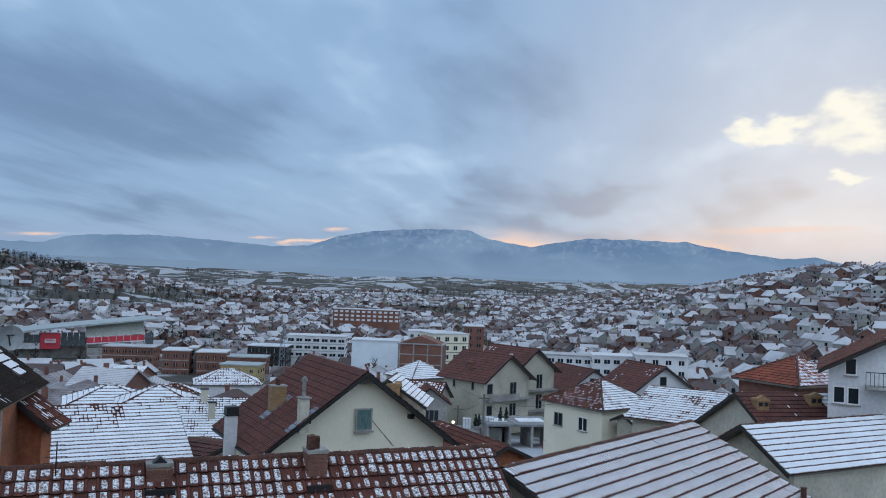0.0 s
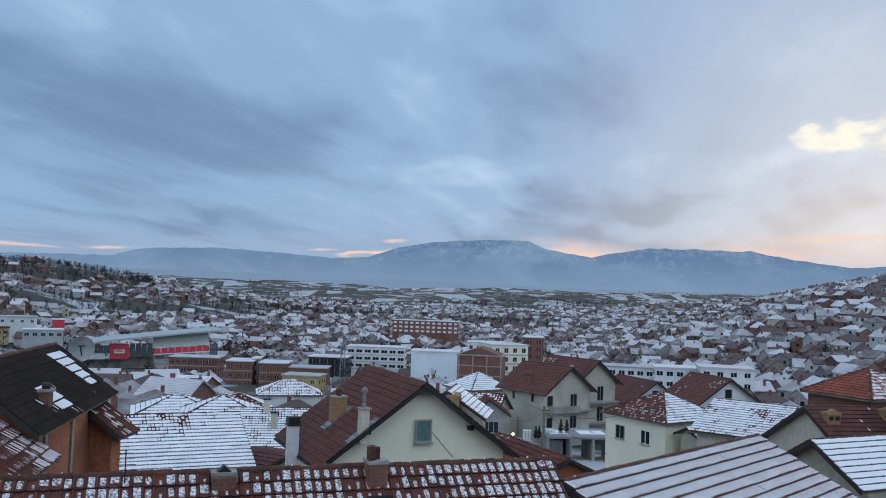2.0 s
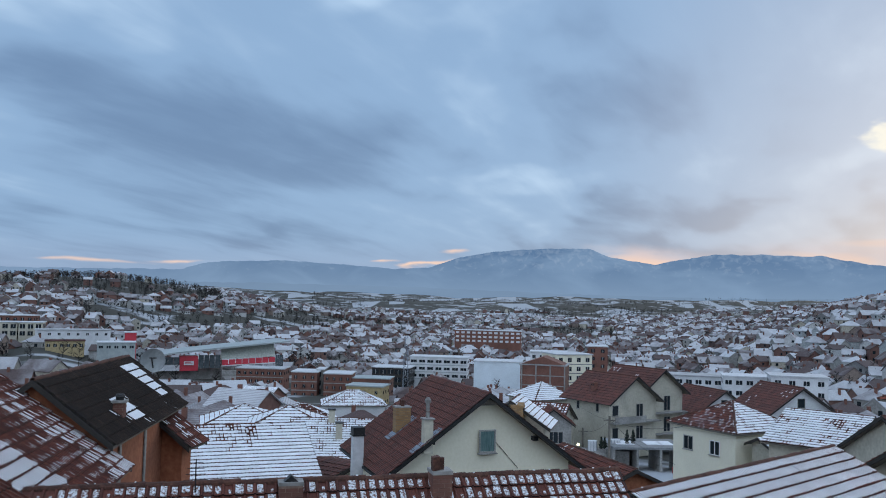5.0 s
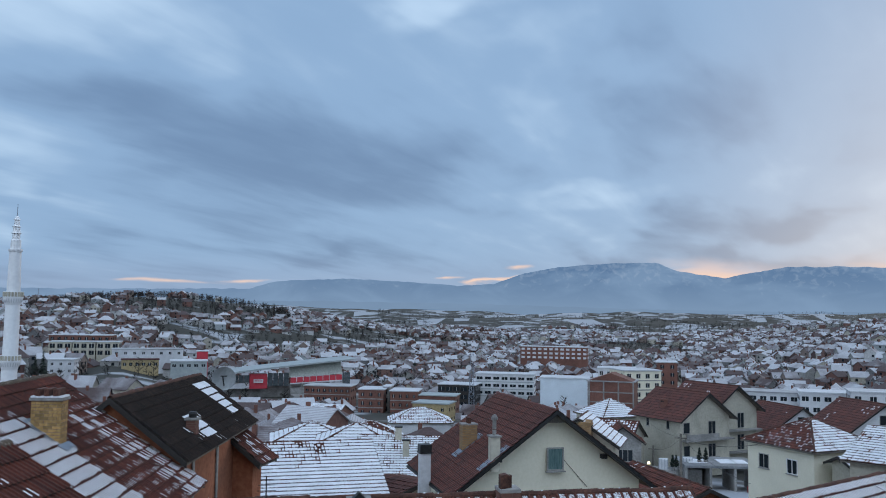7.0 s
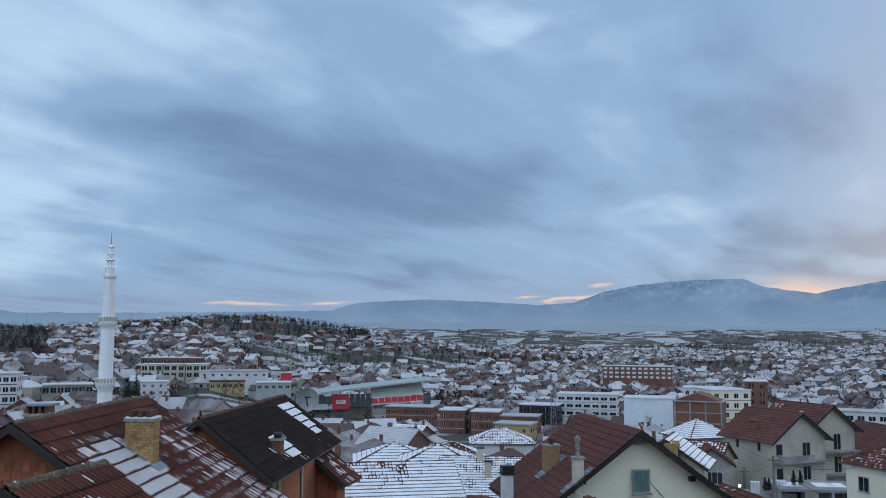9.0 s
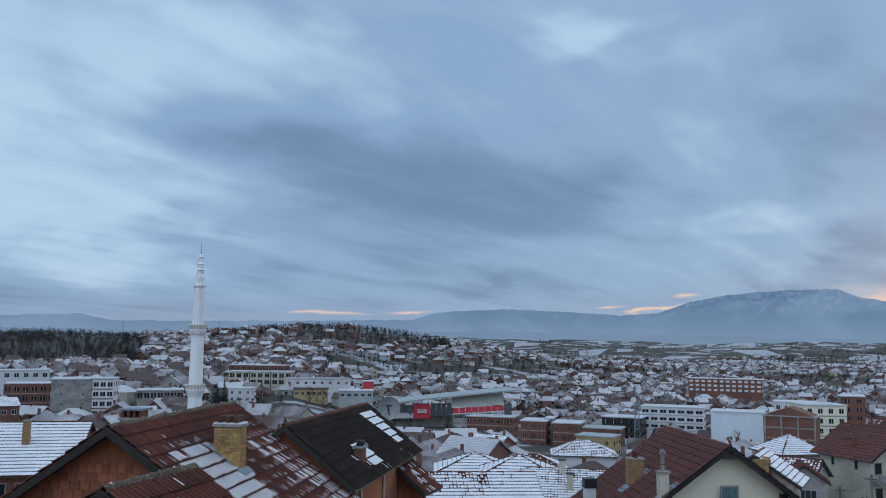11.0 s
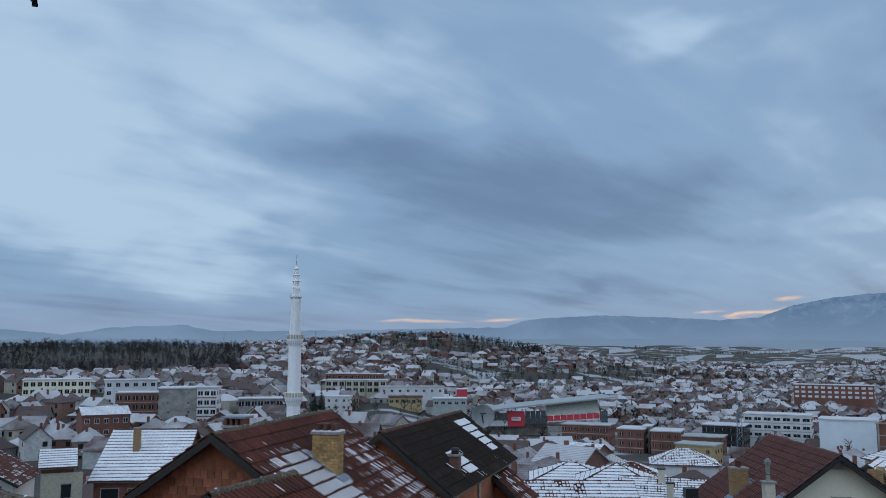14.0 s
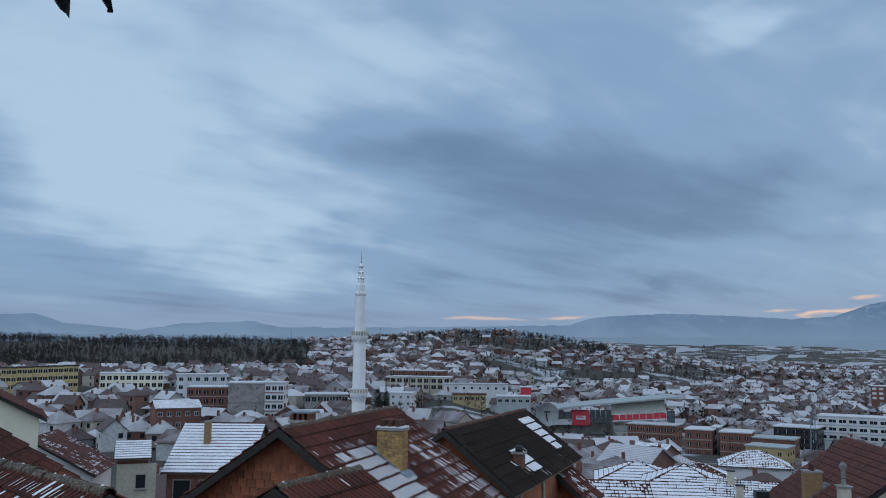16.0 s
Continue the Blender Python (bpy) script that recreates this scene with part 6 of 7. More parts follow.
for k in range(4):
    m = Mesh()
    m.box(V(*(fb + fu * (4.25 * k - 6.5))[:2], fb[2] - 13) + fn * 0.02, fu * 0.4, fn * 0.22, V(0, 0, 13))
    part("concrete_column", m, CONCRETE, fo)
m = Mesh()
m.prism([V(*(fb - fu * 6.4)[:2], fb[2] + 0.36), V(*(fb + fu * 6.4)[:2], fb[2] + 0.36), V(*fb[:2], fb[2] + 2.6)], -fn * 9)
part("gable", m, REDBRICK, fo)
landmark("cream_block", (3.9, 275.0, 42.47), (0.9, 0.4), 12.5, 12, 0, 5, PLASTER, "cream apartment block with balconies", per=4, bands=CONCRETE, win=(1.3, 1.4))
landmark("cream_block", (-4.7, 300.0, 41.41), (1, 0.0), 12.9, 10, 0, 4, WHITE, "white apartment block with a stepped roof", per=5, win=(1.1, 1.2))
landmark("dark_brick_block", (13.6, 329.7, 42.4), (1, 0.0), 7.4, 10, 0, 5, REDBRICK, "tall dark red brick block", per=2)
landmark("long_school", (-49.2, 557.8, 38.6), (1, 0.0), 44, 12, 0, 3, REDBRICK, "long brick school with bands of white windows", per=12, win=(2.2, 1.3), pane=WHITE, seen=0.2, fh=2.7)
landmark("long_white_block", (38.84, 259.10, 38.31), (0.98, -0.12), 22, 10, 0, 2, WHITE, "long white two-storey school building", per=8, win=(1.7, 1.2))
landmark("long_white_block", (51.79, 244.58, 39.78), (0.98, -0.12), 14, 10, 0, 2, WHITE, "white two-storey school wing", per=5, win=(1.7, 1.2))
landmark("long_white_block", (61.58, 231.97, 41.31), (0.98, -0.12), 14, 10, 0, 2, WHITE, "white school block with snowy flat roof", per=4, win=(1.5, 1.2))
landmark("silver_block", (-204.84, 190.90, 47.34), (0.72, 0.68), 12, 12, 0, 4, CONCRETE, "grey unplastered block with bare concrete storeys", per=2, win=(0.6, 0.6), bands=CONCRETE, seen=0.35)
landmark("silver_block", (-198.19, 196.37, 47.38), (0.8, 0.6), 6, 11, 0, 4, WHITE, "white block with brick corner and open loggias", per=3, bands=REDBRICK, seen=0.35)
landmark("blue_block", (-252.44, 212.54, 48.25), (0.6, 0.8), 18, 10, 0, 3, WHITE, "pale blue public building with rows of windows", per=6, seen=0.35)
landmark("school_block", (-291.96, 210.61, 47.67), (0.6, 0.8), 24, 12, 0, 3, PLASTER, "long cream school with dark roof and tall windows", per=10, win=(1.6, 1.6), seen=0.35)
landmark("brick_row", (-223.91, 192.07, 45.37), (0.75, 0.66), 15, 9, 0, 2, REDBRICK, "half-built brick row with concrete floors", per=6, bands=CONCRETE, seen=0.1)
for k in range(5):
    landmark("yellow_apartment", V(*(-325.98, 179.22, 49.65)) + V(5.6 * k * 0.52, 5.6 * k * 0.85, 0.2 * k), (0.52, 0.85), 5.4, 10, 0, 3, palette("yellow_plaster", [(0.56, 0.44, 0.22)], "object"), "yellow apartment house with dark mansard roof", per=3, roof=TIMBER, seen=0.35)
landmark("white_house_block", (-192.02, 255.98, 41.95), (0.9, 0.43), 8.5, 9, 0, 3, WHITE, "small white house block on an open plot", per=3, win=(0.8, 0.9), fh=2.4)
for k in range(3):
    landmark("row_house", V(*(-234.57, 311.57, 45.6)) + V(9.5 * k * 0.9, 9.5 * k * 0.43, 0), (0.9, 0.43), 9, 9, 0, 2, GREY, "terraced grey house with loggias", per=3, win=(2.0, 1.8), seen=0.35)
landmark("long_brick_block", (-251.97, 348.44, 47.2), (0.95, 0.3), 28, 10, 0, 2, REDBRICK, "long brick terrace on the hillside", per=9, seen=0.35)
landmark("white_long_hall", (-195.0, 314.5, 43.27), (0.85, 0.53), 27.9, 9, 0, 1, WHITE, "long low white hall beside the road", per=8, win=(1.0, 1.0), seen=0.1)
landmark("ochre_hall", (-184.1, 291.8, 40.32), (0.85, 0.53), 13.5, 8, 0, 1, palette("ochre_wall", [(0.42, 0.33, 0.18)], "object"), "ochre hall under a dark red roof", per=6, win=(1.2, 1.2), roof=TILE, seen=0.1)
landmark("green_hall", (-166.2, 296.6, 40.00), (0.87, 0.49), 13.5, 9, 0, 1, LIGHTROOF, "pale green sheet-clad hall", per=5, win=(1.4, 1.0), seen=0.1)
landmark("grey_workshop", (-200.1, 223.5, 42.62), (0.75, 0.67), 14.9, 9, 0, 1, CONCRETE, "grey workshop with a row of bays", per=7, win=(1.6, 1.6), seen=0.1)
landmark("orange_block", (-190.5, 351.7, 40.97), (0.88, 0.48), 4.9, 7, 0, 2, RED, "small bright orange-red house end", per=0, side=0, seen=0.1)


def stadium():
    """The stand: a long roof rising to one end, red panels under it, glass and a red corner block."""
    a, b = V(*(-169.78, 330.99, 34.65)), V(*(-120.53, 360.38, 39.48))
    u = level(b - a)
    n = V(u[1], -u[0], 0)
    z0 = EYE - 40
    length = np.linalg.norm((b - a)[:2])
    t = thing("stadium_stand", (*((a + b) / 2)[:2], z0), "stadium stand with sloped pale roof, red panels and glass front", "stadium")
    top0, top1 = EYE - 25.6, EYE - 20.6
    rf = Mesh()
    p = [V(*a[:2], top0 - 2.2), V(*(a + u * length * 0.12)[:2], top0 - 0.2), V(*(a + u * length * 0.5)[:2], top0 + 2.2), V(*b[:2], top1), V(*b[:2], top1 - 0.5), V(*(a + u * length * 0.5)[:2], top0 + 1.5), V(*(a + u * length * 0.12)[:2], top0 - 0.9), V(*a[:2], top0 - 2.8)]
    rf.prism([q + n * 4 for q in p], -n * 24)
    part("roof", rf, LIGHTROOF, t)
    bd = Mesh()
    bd.box(V(*(a + u * 2 - n * 16)[:2], z0 - 4), u * (length * 0.86), n * 12, V(0, 0, 11))
    part("body", bd, CONCRETE, t)
    # pale sloped fascia with its row of red panels
    s0, s1 = length * 0.50, length * 0.90
    fs = Mesh()
    fs.prism([V(*(a + u * s0 - n * 3)[:2], top0 + 1.6), V(*(a + u * s1 - n * 3)[:2], top1 - 1.0), V(*(a + u * s1 + n * 1)[:2], EYE - 27.5), V(*(a + u * s0 + n * 1)[:2], EYE - 28.8)], -n * 0.4)
    part("fascia", fs, palette("pale_cladding", [(0.50, 0.52, 0.47)], "object"), t)
    for k in range(8):
        pm = Mesh()
        w = (s1 - s0) / 8
        o = a + u * (s0 + k * w + 0.15) + n * 1.3
        zz = EYE - 31.2 + 0.16 * k
        pm.box(V(*o[:2], zz), u * (w - 0.3), n * 0.2, V(0, 0, 2.3))
        part("red_panel", pm, RED, t)
    tr = Mesh()
    tr.box(V(*(a + u * s0 + n * 1.2)[:2], EYE - 31.7), u * (s1 - s0) + V(0, 0, 1.2), n * 0.6, V(0, 0, 0.4))
    part("ledge", tr, WHITE, t)
    rb = Mesh()
    rb.box(V(*(a + u * length * 0.20 + n * 1.0)[:2], EYE - 33.5), u * length * 0.13, n * 0.8 - n * 6, V(0, 0, 6.2))
    part("red_block", rb, RED, t)
    sg = Mesh()
    sg.box(V(*(a + u * length * 0.228 + n * 1.9)[:2], EYE - 31.0), u * length * 0.07, n * 0.1, V(0, 0, 1.6))
    sg.box(V(*(a + u * length * 0.236 + n * 2.0)[:2], EYE - 30.3), u * length * 0.054, n * 0.1, V(0, 0, 0.25), 1)
    sg.box(V(*(a + u * length * 0.236 + n * 2.0)[:2], EYE - 29.9), u * length * 0.04, n * 0.1, V(0, 0, 0.25), 1)
    part("sign", sg, [WHITE, RED], t)
    wh = Mesh()
    wh.box(V(*(a + u * length * 0.03 + n * 0.6)[:2], EYE - 33.5), u * length * 0.17, n * -4, V(0, 0, 2.4))
    part("white_panel", wh, WHITE, t)
    for s, w in ((0.04, 0.16), (0.335, 0.16), (0.905, 0.06)):
        for k in range(4):
            g = Mesh()
            g.box(V(*(a + u * length * (s + w * k / 4) + n * 0.4)[:2], EYE - 30.8 if s < 0.1 else EYE - 32.5), u * length * w / 4 * 0.9, n * 0.2, V(0, 0, 3.0 if s < 0.1 else 5.6))
            part("glazing", g, STAND_GLASS, t)
    for k in range(6):
        cm = Mesh()
        o = a + u * (s0 + k * (s1 - s0) / 5) + n * 1.0
        cm.box(V(*o[:2], EYE - 36), u * 0.5, n * 0.5, V(0, 0, 5))
        part("column", cm, CONCRETE, t)
    tc = Mesh()
    tc.box(V(*(a + u * s0 + n * 14)[:2], EYE - 38), u * (s1 - s0 + 12), -n * 11, V(0, 0, 2.2))
    tc.box(V(*(a + u * s0 + n * 3.2)[:2], EYE - 36), u * (s1 - s0 + 6), -n * 3, V(0, 0, 2.6))
    part("terrace", tc, CONCRETE, t)
    KEEP.append((*((a + b) / 2)[:2], 42))
    m = (a + b) / 2
    view_open(V(m[0], m[1], EYE - 24), 60, 13)


stadium()


# ---- houses of the town ----
def house_mesh(rnd, hip_roof, w, d, h, rise, over=0.35):
    """Meshes of a plain town house round its origin: wall, roof, chimney, windows."""
    wl = Mesh()
    x, y = V(1, 0, 0), V(0, 1, 0)
    if hip_roof:
        wl.box(V(-w / 2, -d / 2, -4), x * w, y * d, V(0, 0, h + 4))
    else:
        wl.prism([V(-w / 2, -d / 2, -4), V(w / 2, -d / 2, -4), V(w / 2, -d / 2, h), V(0, -d / 2, h + rise * (1 - over / w)), V(-w / 2, -d / 2, h)], y * d)
    rf = Mesh()
    o = over
    t = 0.18
    lowz = h - rise * o / (w / 2) * 0.6
    if hip_roof:
        rl = max(0.0, d - w) * 0.8
        c = [V(-w / 2 - o, -d / 2 - o, lowz), V(w / 2 + o, -d / 2 - o, lowz), V(w / 2 + o, d / 2 + o, lowz), V(-w / 2 - o, d / 2 + o, lowz)]
        tp = [V(0, -rl / 2 - 0.01, h + rise), V(0, rl / 2 + 0.01, h + rise)]
        lo = [k - V(0, 0, t) for k in c]
        rf.add(c + tp + lo, [(0, 1, 4), (1, 2, 5, 4), (2, 3, 5), (3, 0, 4, 5)] + [(i, i + 6, (i + 1) % 4 + 6, (i + 1) % 4) for i in range(4)] + [(9, 8, 7, 6)])
    else:
        e = w / 2 + o
        rf.prism([V(-e, -d / 2 - o, lowz), V(0, -d / 2 - o, h + rise), V(e, -d / 2 - o, lowz), V(e, -d / 2 - o, lowz - t), V(0, -d / 2 - o, h + rise - t * 1.2), V(-e, -d / 2 - o, lowz - t)], y * (d + 2 * o))
    ch = Mesh()
    cx, cy = rnd.uniform(-0.25, 0.25) * w, rnd.uniform(-0.25, 0.25) * d
    ch.cbox((cx, cy), x, y, 0.6, 0.6, h + rise * 0.3, h + rise + 0.5)
    wins = []
    floors = 2 if h > 4.5 else 1
    for f in range(floors):
        z = h - 2.0 - f * 2.8
        for sx in (-1, 1):
            for k in (rnd.choice((-0.2, 0.2)),):
                g = Mesh()
                g.box(V(k * d * 0 + sx * w / 2, k * d - 0.55, z), y * 1.1, x * sx * 0.06, V(0, 0, 1.2))
                wins.append(g)
        for sy in (-1, 1):
            for k in (-0.25, 0.25)[:2 if sy < 0 else 1]:
                g = Mesh()
                g.box(V(k * w - 0.55, sy * d / 2, z), x * 1.1, y * sy * 0.06, V(0, 0, 1.2))
                wins.append(g)
    return wl, rf, ch, wins


def town():
    rnd = random.Random(5)
    protos = []
    for i in range(14):
        w, d = rnd.uniform(6.5, 8.5), rnd.uniform(7.5, 11)
        h = rnd.choice((3.6, 5.0, 5.8, 6.4))
        wl, rf, ch, wins = house_mesh(rnd, i % 5 in (1, 3), w, d, h, rnd.uniform(2.0, 3.1))
        t = thing("town_house", (0, 0, 0), "", "house", "houses of the town")
        part("wall", wl, TOWN_WALL, t)
        part("roof", rf, TOWN_ROOF, t)
        part("chimney", ch, REDBRICK, t)
        for g in wins:
            part("window", g, GLASS, t)
        protos.append((t, max(w, d)))
    labels = ["brick town house with patchy snow on its roof", "plastered town house with thin snow on a tile roof", "unplastered town house among its neighbours on the slope", "two-storey town house with a snow-dusted roof"]
    spots = []
    r = 92.0
    while r < 1500:
        gap = 10.6 + r * 0.0020
        step = gap * (0.95 if r < 700 else 1.15)
        a = -66.0
        da = math.degrees(gap / r)
        while a < 33:
            aa = radians(a + rnd.uniform(-0.3, 0.3) * da)
            rr = r + rnd.uniform(-0.32, 0.32) * step
            a += da
            x, y = rr * math.sin(aa), rr * math.cos(aa)
            az = math.degrees(aa)
            dens = noise.noise(Vector((x * 0.006, y * 0.006, 1.7)))
            if dens < -0.42 or rnd.random() < 0.05:
                continue
            if r > 1150 and (az < -14 or rnd.random() < 0.45 or dens < 0):
                continue
            if az < -43 and r > 520:
                continue
            if -40 < az < -24 and 1000 < r:
                continue
            if -38.5 < az < -23 and rr > 735 + 10 * abs(az + 30) and (rnd.random() < 0.82 or az > -29 and rnd.random() < 0.5):
                continue
            if -36 < az < -28 and 255 < r < 360:
                continue
            if r < 200 and az > -12 and r < 132:
                continue
            if r < 150 and az < -30 and r < 100:
                continue
            if any((x - kx) ** 2 + (y - ky) ** 2 < kr * kr for kx, ky, kr in KEEP):
                continue
            if (x + 127.7) ** 2 + (y - 153.9) ** 2 < 100:
                continue
            g = land(x, y)
            low = next((k for k in (0, 1.5, 3.0, 4.5) if not blocked(x, y, g + 8.0 - k)), None)
            if low is not None:
                spots.append((rr, x, y, low))
        r += step
    spots.sort()
    rnd.shuffle(spots)
    spots.sort(key=lambda s: s[0])
    single = spots[:180]
    for k, (rr, x, y, low) in enumerate(single):
        t, _ = protos[rnd.randrange(14)]
        sc = rnd.uniform(0.82, 1.12)
        rot = rnd.choice((20, 110, 200, 290)) + rnd.gauss(0, 16)
        drop = 3.0 * sm(150 - rr, 0, 60) + (2.0 if rr < 260 else 0.5) + low
        m = pose(x, y, land(x, y) - drop, 0, 0, rot) @ Matrix.Diagonal((sc, sc, sc * rnd.uniform(0.85, 1.05), 1))
        c = copy_thing(t, m)
        c["label"] = labels[k % 4]
    for t, _ in protos:
        for o in [*t.children_recursive, t]:
            bpy.data.objects.remove(o)
    # the rest of the town is too far to pick apart
    far = {"wall": Mesh(), "roof": Mesh(), "win": Mesh()}
    for rr, x, y, low in spots[180:]:
        w, d = rnd.uniform(5.2, 7.6), rnd.uniform(6.2, 9.4)
        h = rnd.choice((2.8, 3.8, 4.8, 5.6))
        wl, rf, ch, wins = house_mesh(rnd, rnd.random() < 0.35, w, d, h, rnd.uniform(1.8, 2.9))
        ang = radians(rnd.choice((15, 105, 195, 285)) + rnd.gauss(0, 18))
        ca, sa = math.cos(ang), math.sin(ang)
        z = land(x, y) - 0.5 - low
        for key, ms in (("wall", [wl]), ("roof", [rf]), ("win", [ch] + (wins if rr < 900 else []))):
            for mm in ms:
                vs = [(x + p[0] * ca - p[1] * sa, y + p[0] * sa + p[1] * ca, z + p[2]) for p in mm.v]
                far[key].add(vs, mm.f, 1 if (key == "win" and mm is ch) else 0)
    t = thing("far_houses", (0, 400, EYE - 33), "hundreds of small brick and plaster houses with snow-dusted roofs", "houses", kind="stuff")
    part("walls", far["wall"], TOWN_WALL_ISL, t, kind="stuff")
    part("roofs", far["roof"], TOWN_ROOF_ISL, t, kind="stuff")
    part("windows", far["win"], [GLASS, REDBRICK], t, kind="stuff")


town()


# ---- bare trees and scrub ----
def bare_tree(rnd, base, h, mb, limbs=9, twigs=3, thick=1.0):
    """Trunk, limbs and a spray of twigs with gaps between."""
    base = V(*base)
    lean = V(rnd.uniform(-0.1, 0.1), rnd.uniform(-0.1, 0.1), 1)
    mb.tube([base - V(0, 0, 0.5), base + lean * h * 0.5, base + lean * h], [h * 0.014, h * 0.009, h * 0.003], 4, caps=False)
    vs, fs = [], []
    for i in range(limbs):
        t = rnd.uniform(0.2, 0.92)
        a = rnd.uniform(0, 6.28)
        o = base + lean * h * t
        ln = h * rnd.uniform(0.2, 0.42) * (1.15 - t * 0.7)
        tip = o + V(math.cos(a) * ln * 0.85, math.sin(a) * ln * 0.85, ln * rnd.uniform(0.3, 0.95))
        for k in range(twigs + 1):
            if k == 0:
                p, q, wd = o, tip, 0.012 * h * thick
            else:
                s = rnd.uniform(0.25, 0.95)
                b = a + rnd.uniform(-1.4, 1.4)
                p = o + (tip - o) * s
                l2 = ln * rnd.uniform(0.35, 0.7)
                q = p + V(math.cos(b) * l2 * 0.85, math.sin(b) * l2 * 0.85, l2 * rnd.uniform(0.15, 0.9))
                wd = 0.009 * h * thick
            sd = V(-math.sin(a), math.cos(a), 0) * wd
            up = V(math.cos(a), math.sin(a), 0) * wd
            m = len(vs)
            vs += [p + sd, p - sd * 0.5 + up, p - sd * 0.5 - up, q]
            fs += [(m, m + 1, m + 3), (m + 1, m + 2, m + 3), (m + 2, m, m + 3)]
    mb.add(vs, fs)


def woods():
    rnd = random.Random(9)
    mb = Mesh()
    n = 0
    while n < 4300:
        az, r = radians(rnd.uniform(-72, -43.9) if rnd.random() > 0.06 else -44.2 + abs(rnd.gauss(0, 1.5))), rnd.uniform(520, 1090)
        x, y = r * math.sin(az), r * math.cos(az)
        bare_tree(rnd, (x, y, land(x, y)), rnd.uniform(4, 7.5) + 4.0 * noise.noise(Vector((x * 0.016, y * 0.016, 2.0))) + (2.5 if rnd.random() < 0.08 else 0), mb, 17, 7, 1.0)
        n += 1
    solid("wood_on_hill", mb, BARK, "dark leafless wood covering the low hill", "woods", kind="stuff")
    mb = Mesh()
    n = 0
    while n < 2300:
        az, r = radians(rnd.uniform(-44, 30)), rnd.uniform(270, 1150)
        x, y = r * math.sin(az), r * math.cos(az)
        v = noise.noise(Vector((x * 0.006, y * 0.006, 1.7)))
        crest = -40 < math.degrees(az) < -22 and 800 < r < 1000
        if v > -0.34 and not crest and rnd.random() > 0.2:
            continue
        if any((x - kx) ** 2 + (y - ky) ** 2 < (kr * 0.8) ** 2 for kx, ky, kr in KEEP):
            continue
        bare_tree(rnd, (x, y, land(x, y)), rnd.uniform(3.5, 8), mb, 16, 6, 1.5)
        n += 1
    for az0, az1, r0, r1, cnt in ((-17.5, -11, 395, 450, 80), (-29.5, -26.5, 395, 440, 40), (-30, -22, 740, 940, 330), (-39, -30, 740, 960, 420), (-12, -6, 1150, 1300, 140), (-16, -9, 1020, 1090, 120), (-14, -9, 900, 1000, 60), (11, 16, 700, 800, 60), (-46, -40, 560, 640, 40), (3, 9, 1050, 1150, 60), (-9.5, -8, 330, 390, 20)):
        for k in range(cnt):
            az, r = radians(rnd.uniform(az0, az1)), rnd.uniform(r0, r1)
            x, y = r * math.sin(az), r * math.cos(az)
            bare_tree(rnd, (x, y, land(x, y)), rnd.uniform(3.5, 7.5), mb, 16, 6, 1.5)
    solid("scattered_trees", mb, BARK, "bare brown trees and scrub between the houses", "trees", kind="stuff")
    mb = Mesh()
    for k in range(4200):
        az, r = radians(rnd.uniform(-17, 17)), rnd.uniform(1150, 2600)
        x, y = r * math.sin(az), r * math.cos(az)
        if noise.noise(Vector((x * 0.003, y * 0.007, 8.7))) < 0.14:
            continue
        bare_tree(rnd, (x, y, land(x, y)), rnd.uniform(5, 9), mb, 9, 3, 2.6)
    solid("far_copses", mb, BARK, "dark strips of leafless copse between distant fields", "woods", kind="stuff")


woods()


def fir(c, h, label):
    rnd = random.Random(int(abs(c[0]) * 7))
    t = thing("fir_tree", c, label, "tree")
    tr = Mesh()
    tr.tube([V(*c) - V(0, 0, 0.5), V(*c) + V(0, 0, h)], [h * 0.025, 0.02], 6)
    part("trunk", tr, BARK, t)
    cr = Mesh()
    for i in range(230):
        s = rnd.uniform(0.1, 1.0)
        a = rnd.uniform(0, 6.28)
        rad = (1.05 - s) * h * 0.26 * rnd.uniform(0.6, 1.1)
        o = V(*c) + V(0, 0, h * s)
        tip = o + V(math.cos(a) * rad, math.sin(a) * rad, -rad * 0.35)
        sd = V(-math.sin(a), math.cos(a), 0) * rad * 0.28
        cr.add([o, tip + sd * 0.3, tip - sd * 0.3, (o + tip) / 2 + sd, (o + tip) / 2 - sd, (o + tip) / 2 + V(0, 0, 0.12 * rad)], [(0, 3, 5), (3, 1, 5), (1, 2, 5), (2, 4, 5), (4, 0, 5)])
    part("crown", cr, FIR, t)


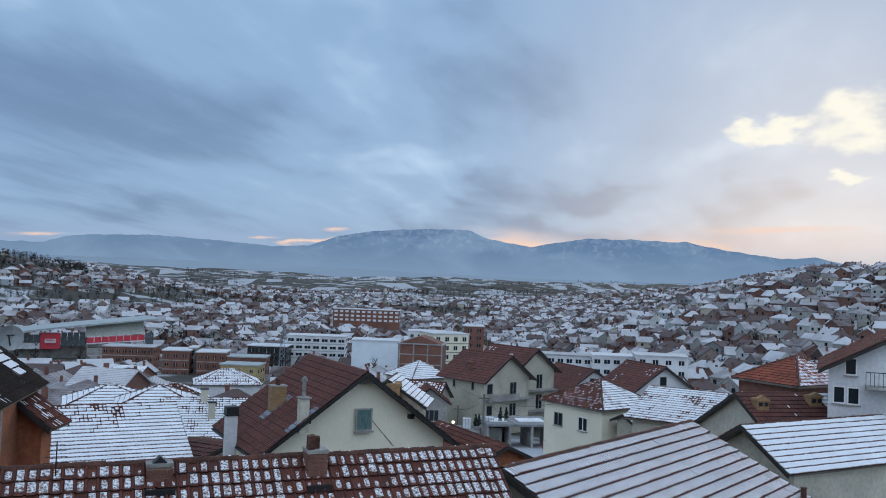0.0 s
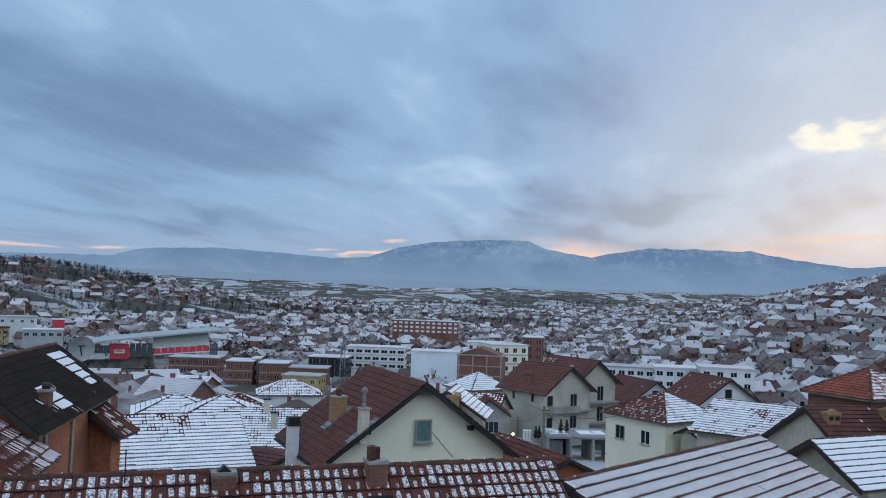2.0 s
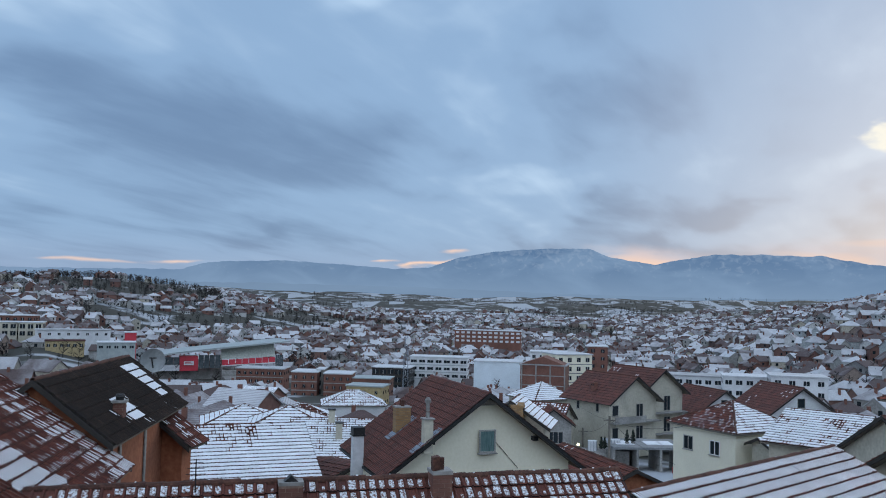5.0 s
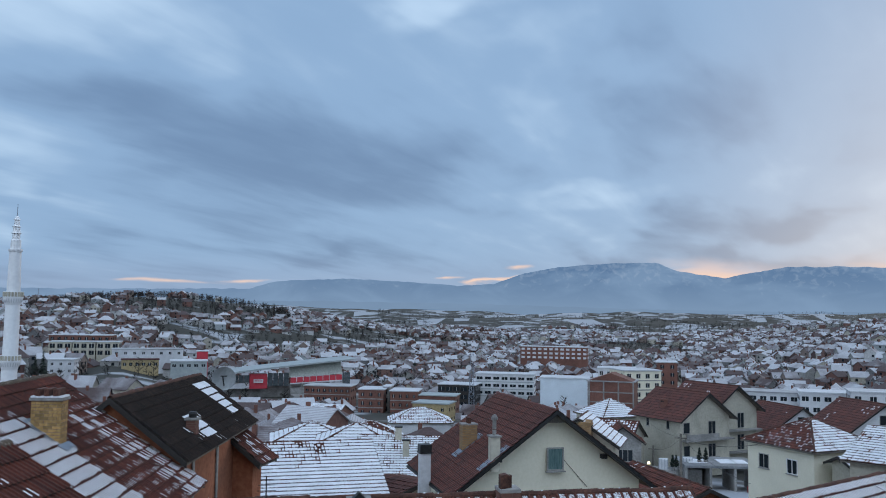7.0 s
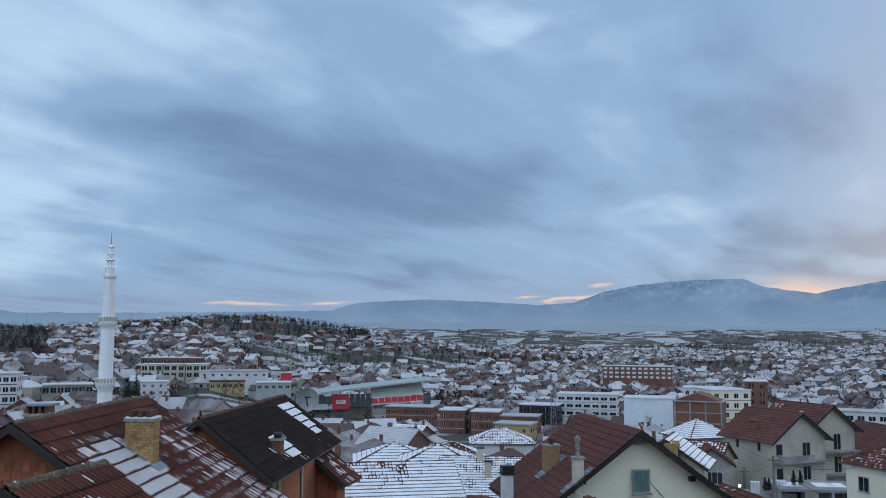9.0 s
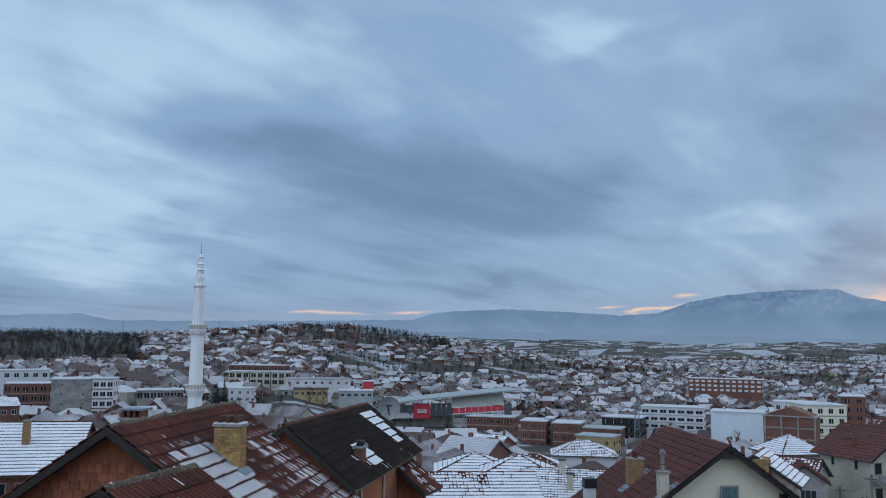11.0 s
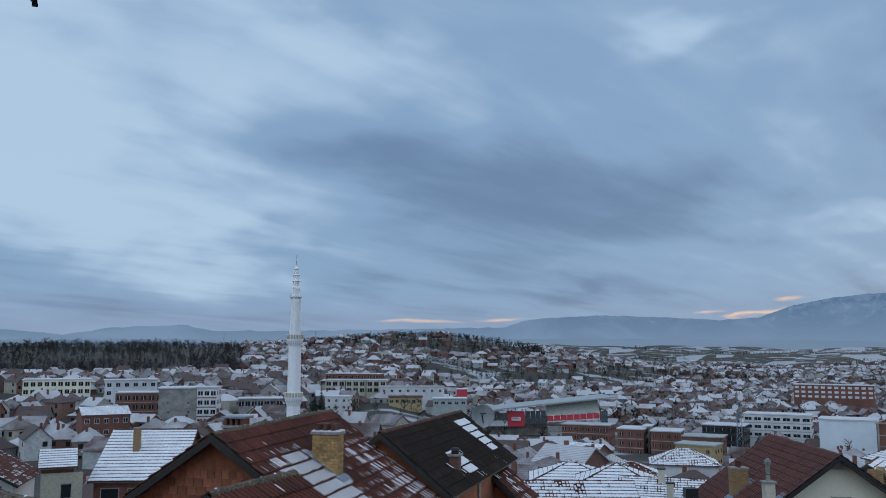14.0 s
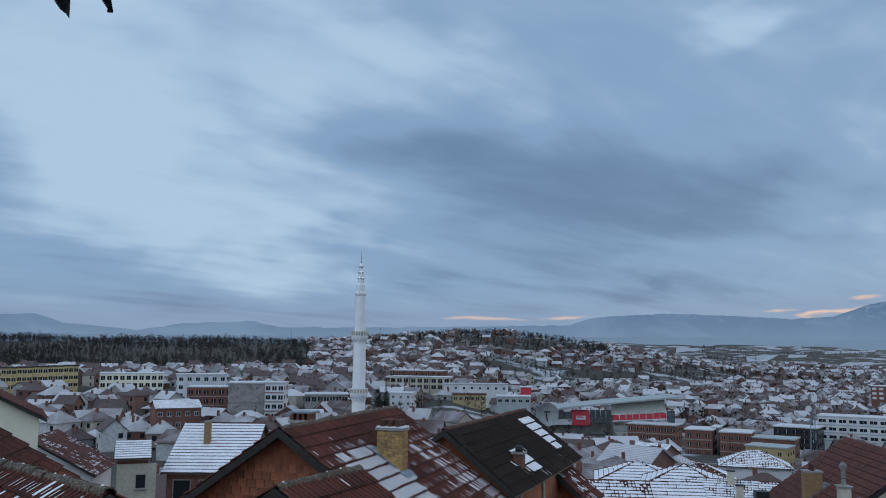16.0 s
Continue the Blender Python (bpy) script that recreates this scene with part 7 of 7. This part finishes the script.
for p, d, h in (((-190.26, 244.75, 40.51), 0, 11), ((-193.37, 244.85, 39.99), 0, 9), ((107.97, 231.01, 46.59), 0, 8), ((-129.42, 503.64, 29.55), 0, 9)):
    fir((p[0], p[1], land(p[0], p[1])), h, "dark green fir standing among the houses")


# ---- masts ----
def mast(p, h, w, label, dishes=0):
    x, y = p[0], p[1]
    z = land(x, y)
    t = thing("mast", (x, y, z), label, "mast")
    for sx, sy in ((-1, -1), (1, -1), (1, 1), (-1, 1)):
        m = Mesh()
        m.tube([V(x + sx * w, y + sy * w, z - 1), V(x + sx * w * 0.4, y + sy * w * 0.4, z + h)], [0.09, 0.06], 5)
        part("leg", m, ZINC, t)
    k = 0.0
    while k < h - 1:
        m = Mesh()
        s, s2 = w * (1 - 0.6 * k / h), w * (1 - 0.6 * (k + 1.6) / h)
        m.tube([V(x - s, y - s, z + k), V(x + s2, y - s2, z + k + 1.6)], [0.05, 0.05], 4)
        m.tube([V(x + s, y - s, z + k), V(x - s2, y - s2, z + k + 1.6)], [0.05, 0.05], 4)
        part("brace", m, ZINC, t)
        k += 1.6
    for i in range(dishes):
        m = Mesh()
        q = V(x + 0.9 * (-1) ** i, y - 1.0, z + h - 2 - 3.2 * i)
        m.tube([q, q + V(0, -0.3, 0)], [0.9, 1.0], 14)
        part("drum", m, WHITE, t)


mast((-54.93, 294.93, 32.37), 21, 1.0, "grey lattice mast with two white dishes", 2)
mast((-614.54, 629.87, 71.34), 17, 0.7, "thin lattice mast on the ridge")
mast((-558.09, 706.07, 73.85), 14, 0.7, "thin lattice mast on the ridge")
lp = V(*(2.00, 99.98, 43.26))
yl = thing("yard_lamp", (lp[0], lp[1], land(lp[0], lp[1])), "small lit yard lamp on a thin post", "lamp")
m = Mesh()
m.tube([V(lp[0], lp[1], land(lp[0], lp[1]) - 0.3), lp], [0.05, 0.04], 6)
part("post", m, ZINC, yl)
m = Mesh()
m.tube([lp - V(0, 0, 0.12), lp, lp + V(0, 0, 0.2)], [0.1, 0.2, 0.08], 10)
gm_, gnt, gb_ = material("lamp_glow", 0.5)
gb_.inputs["Emission Color"].default_value, gb_.inputs["Emission Strength"].default_value = (1.0, 0.85, 0.45, 1), 2.5
part("bulb", m, gm_, yl)
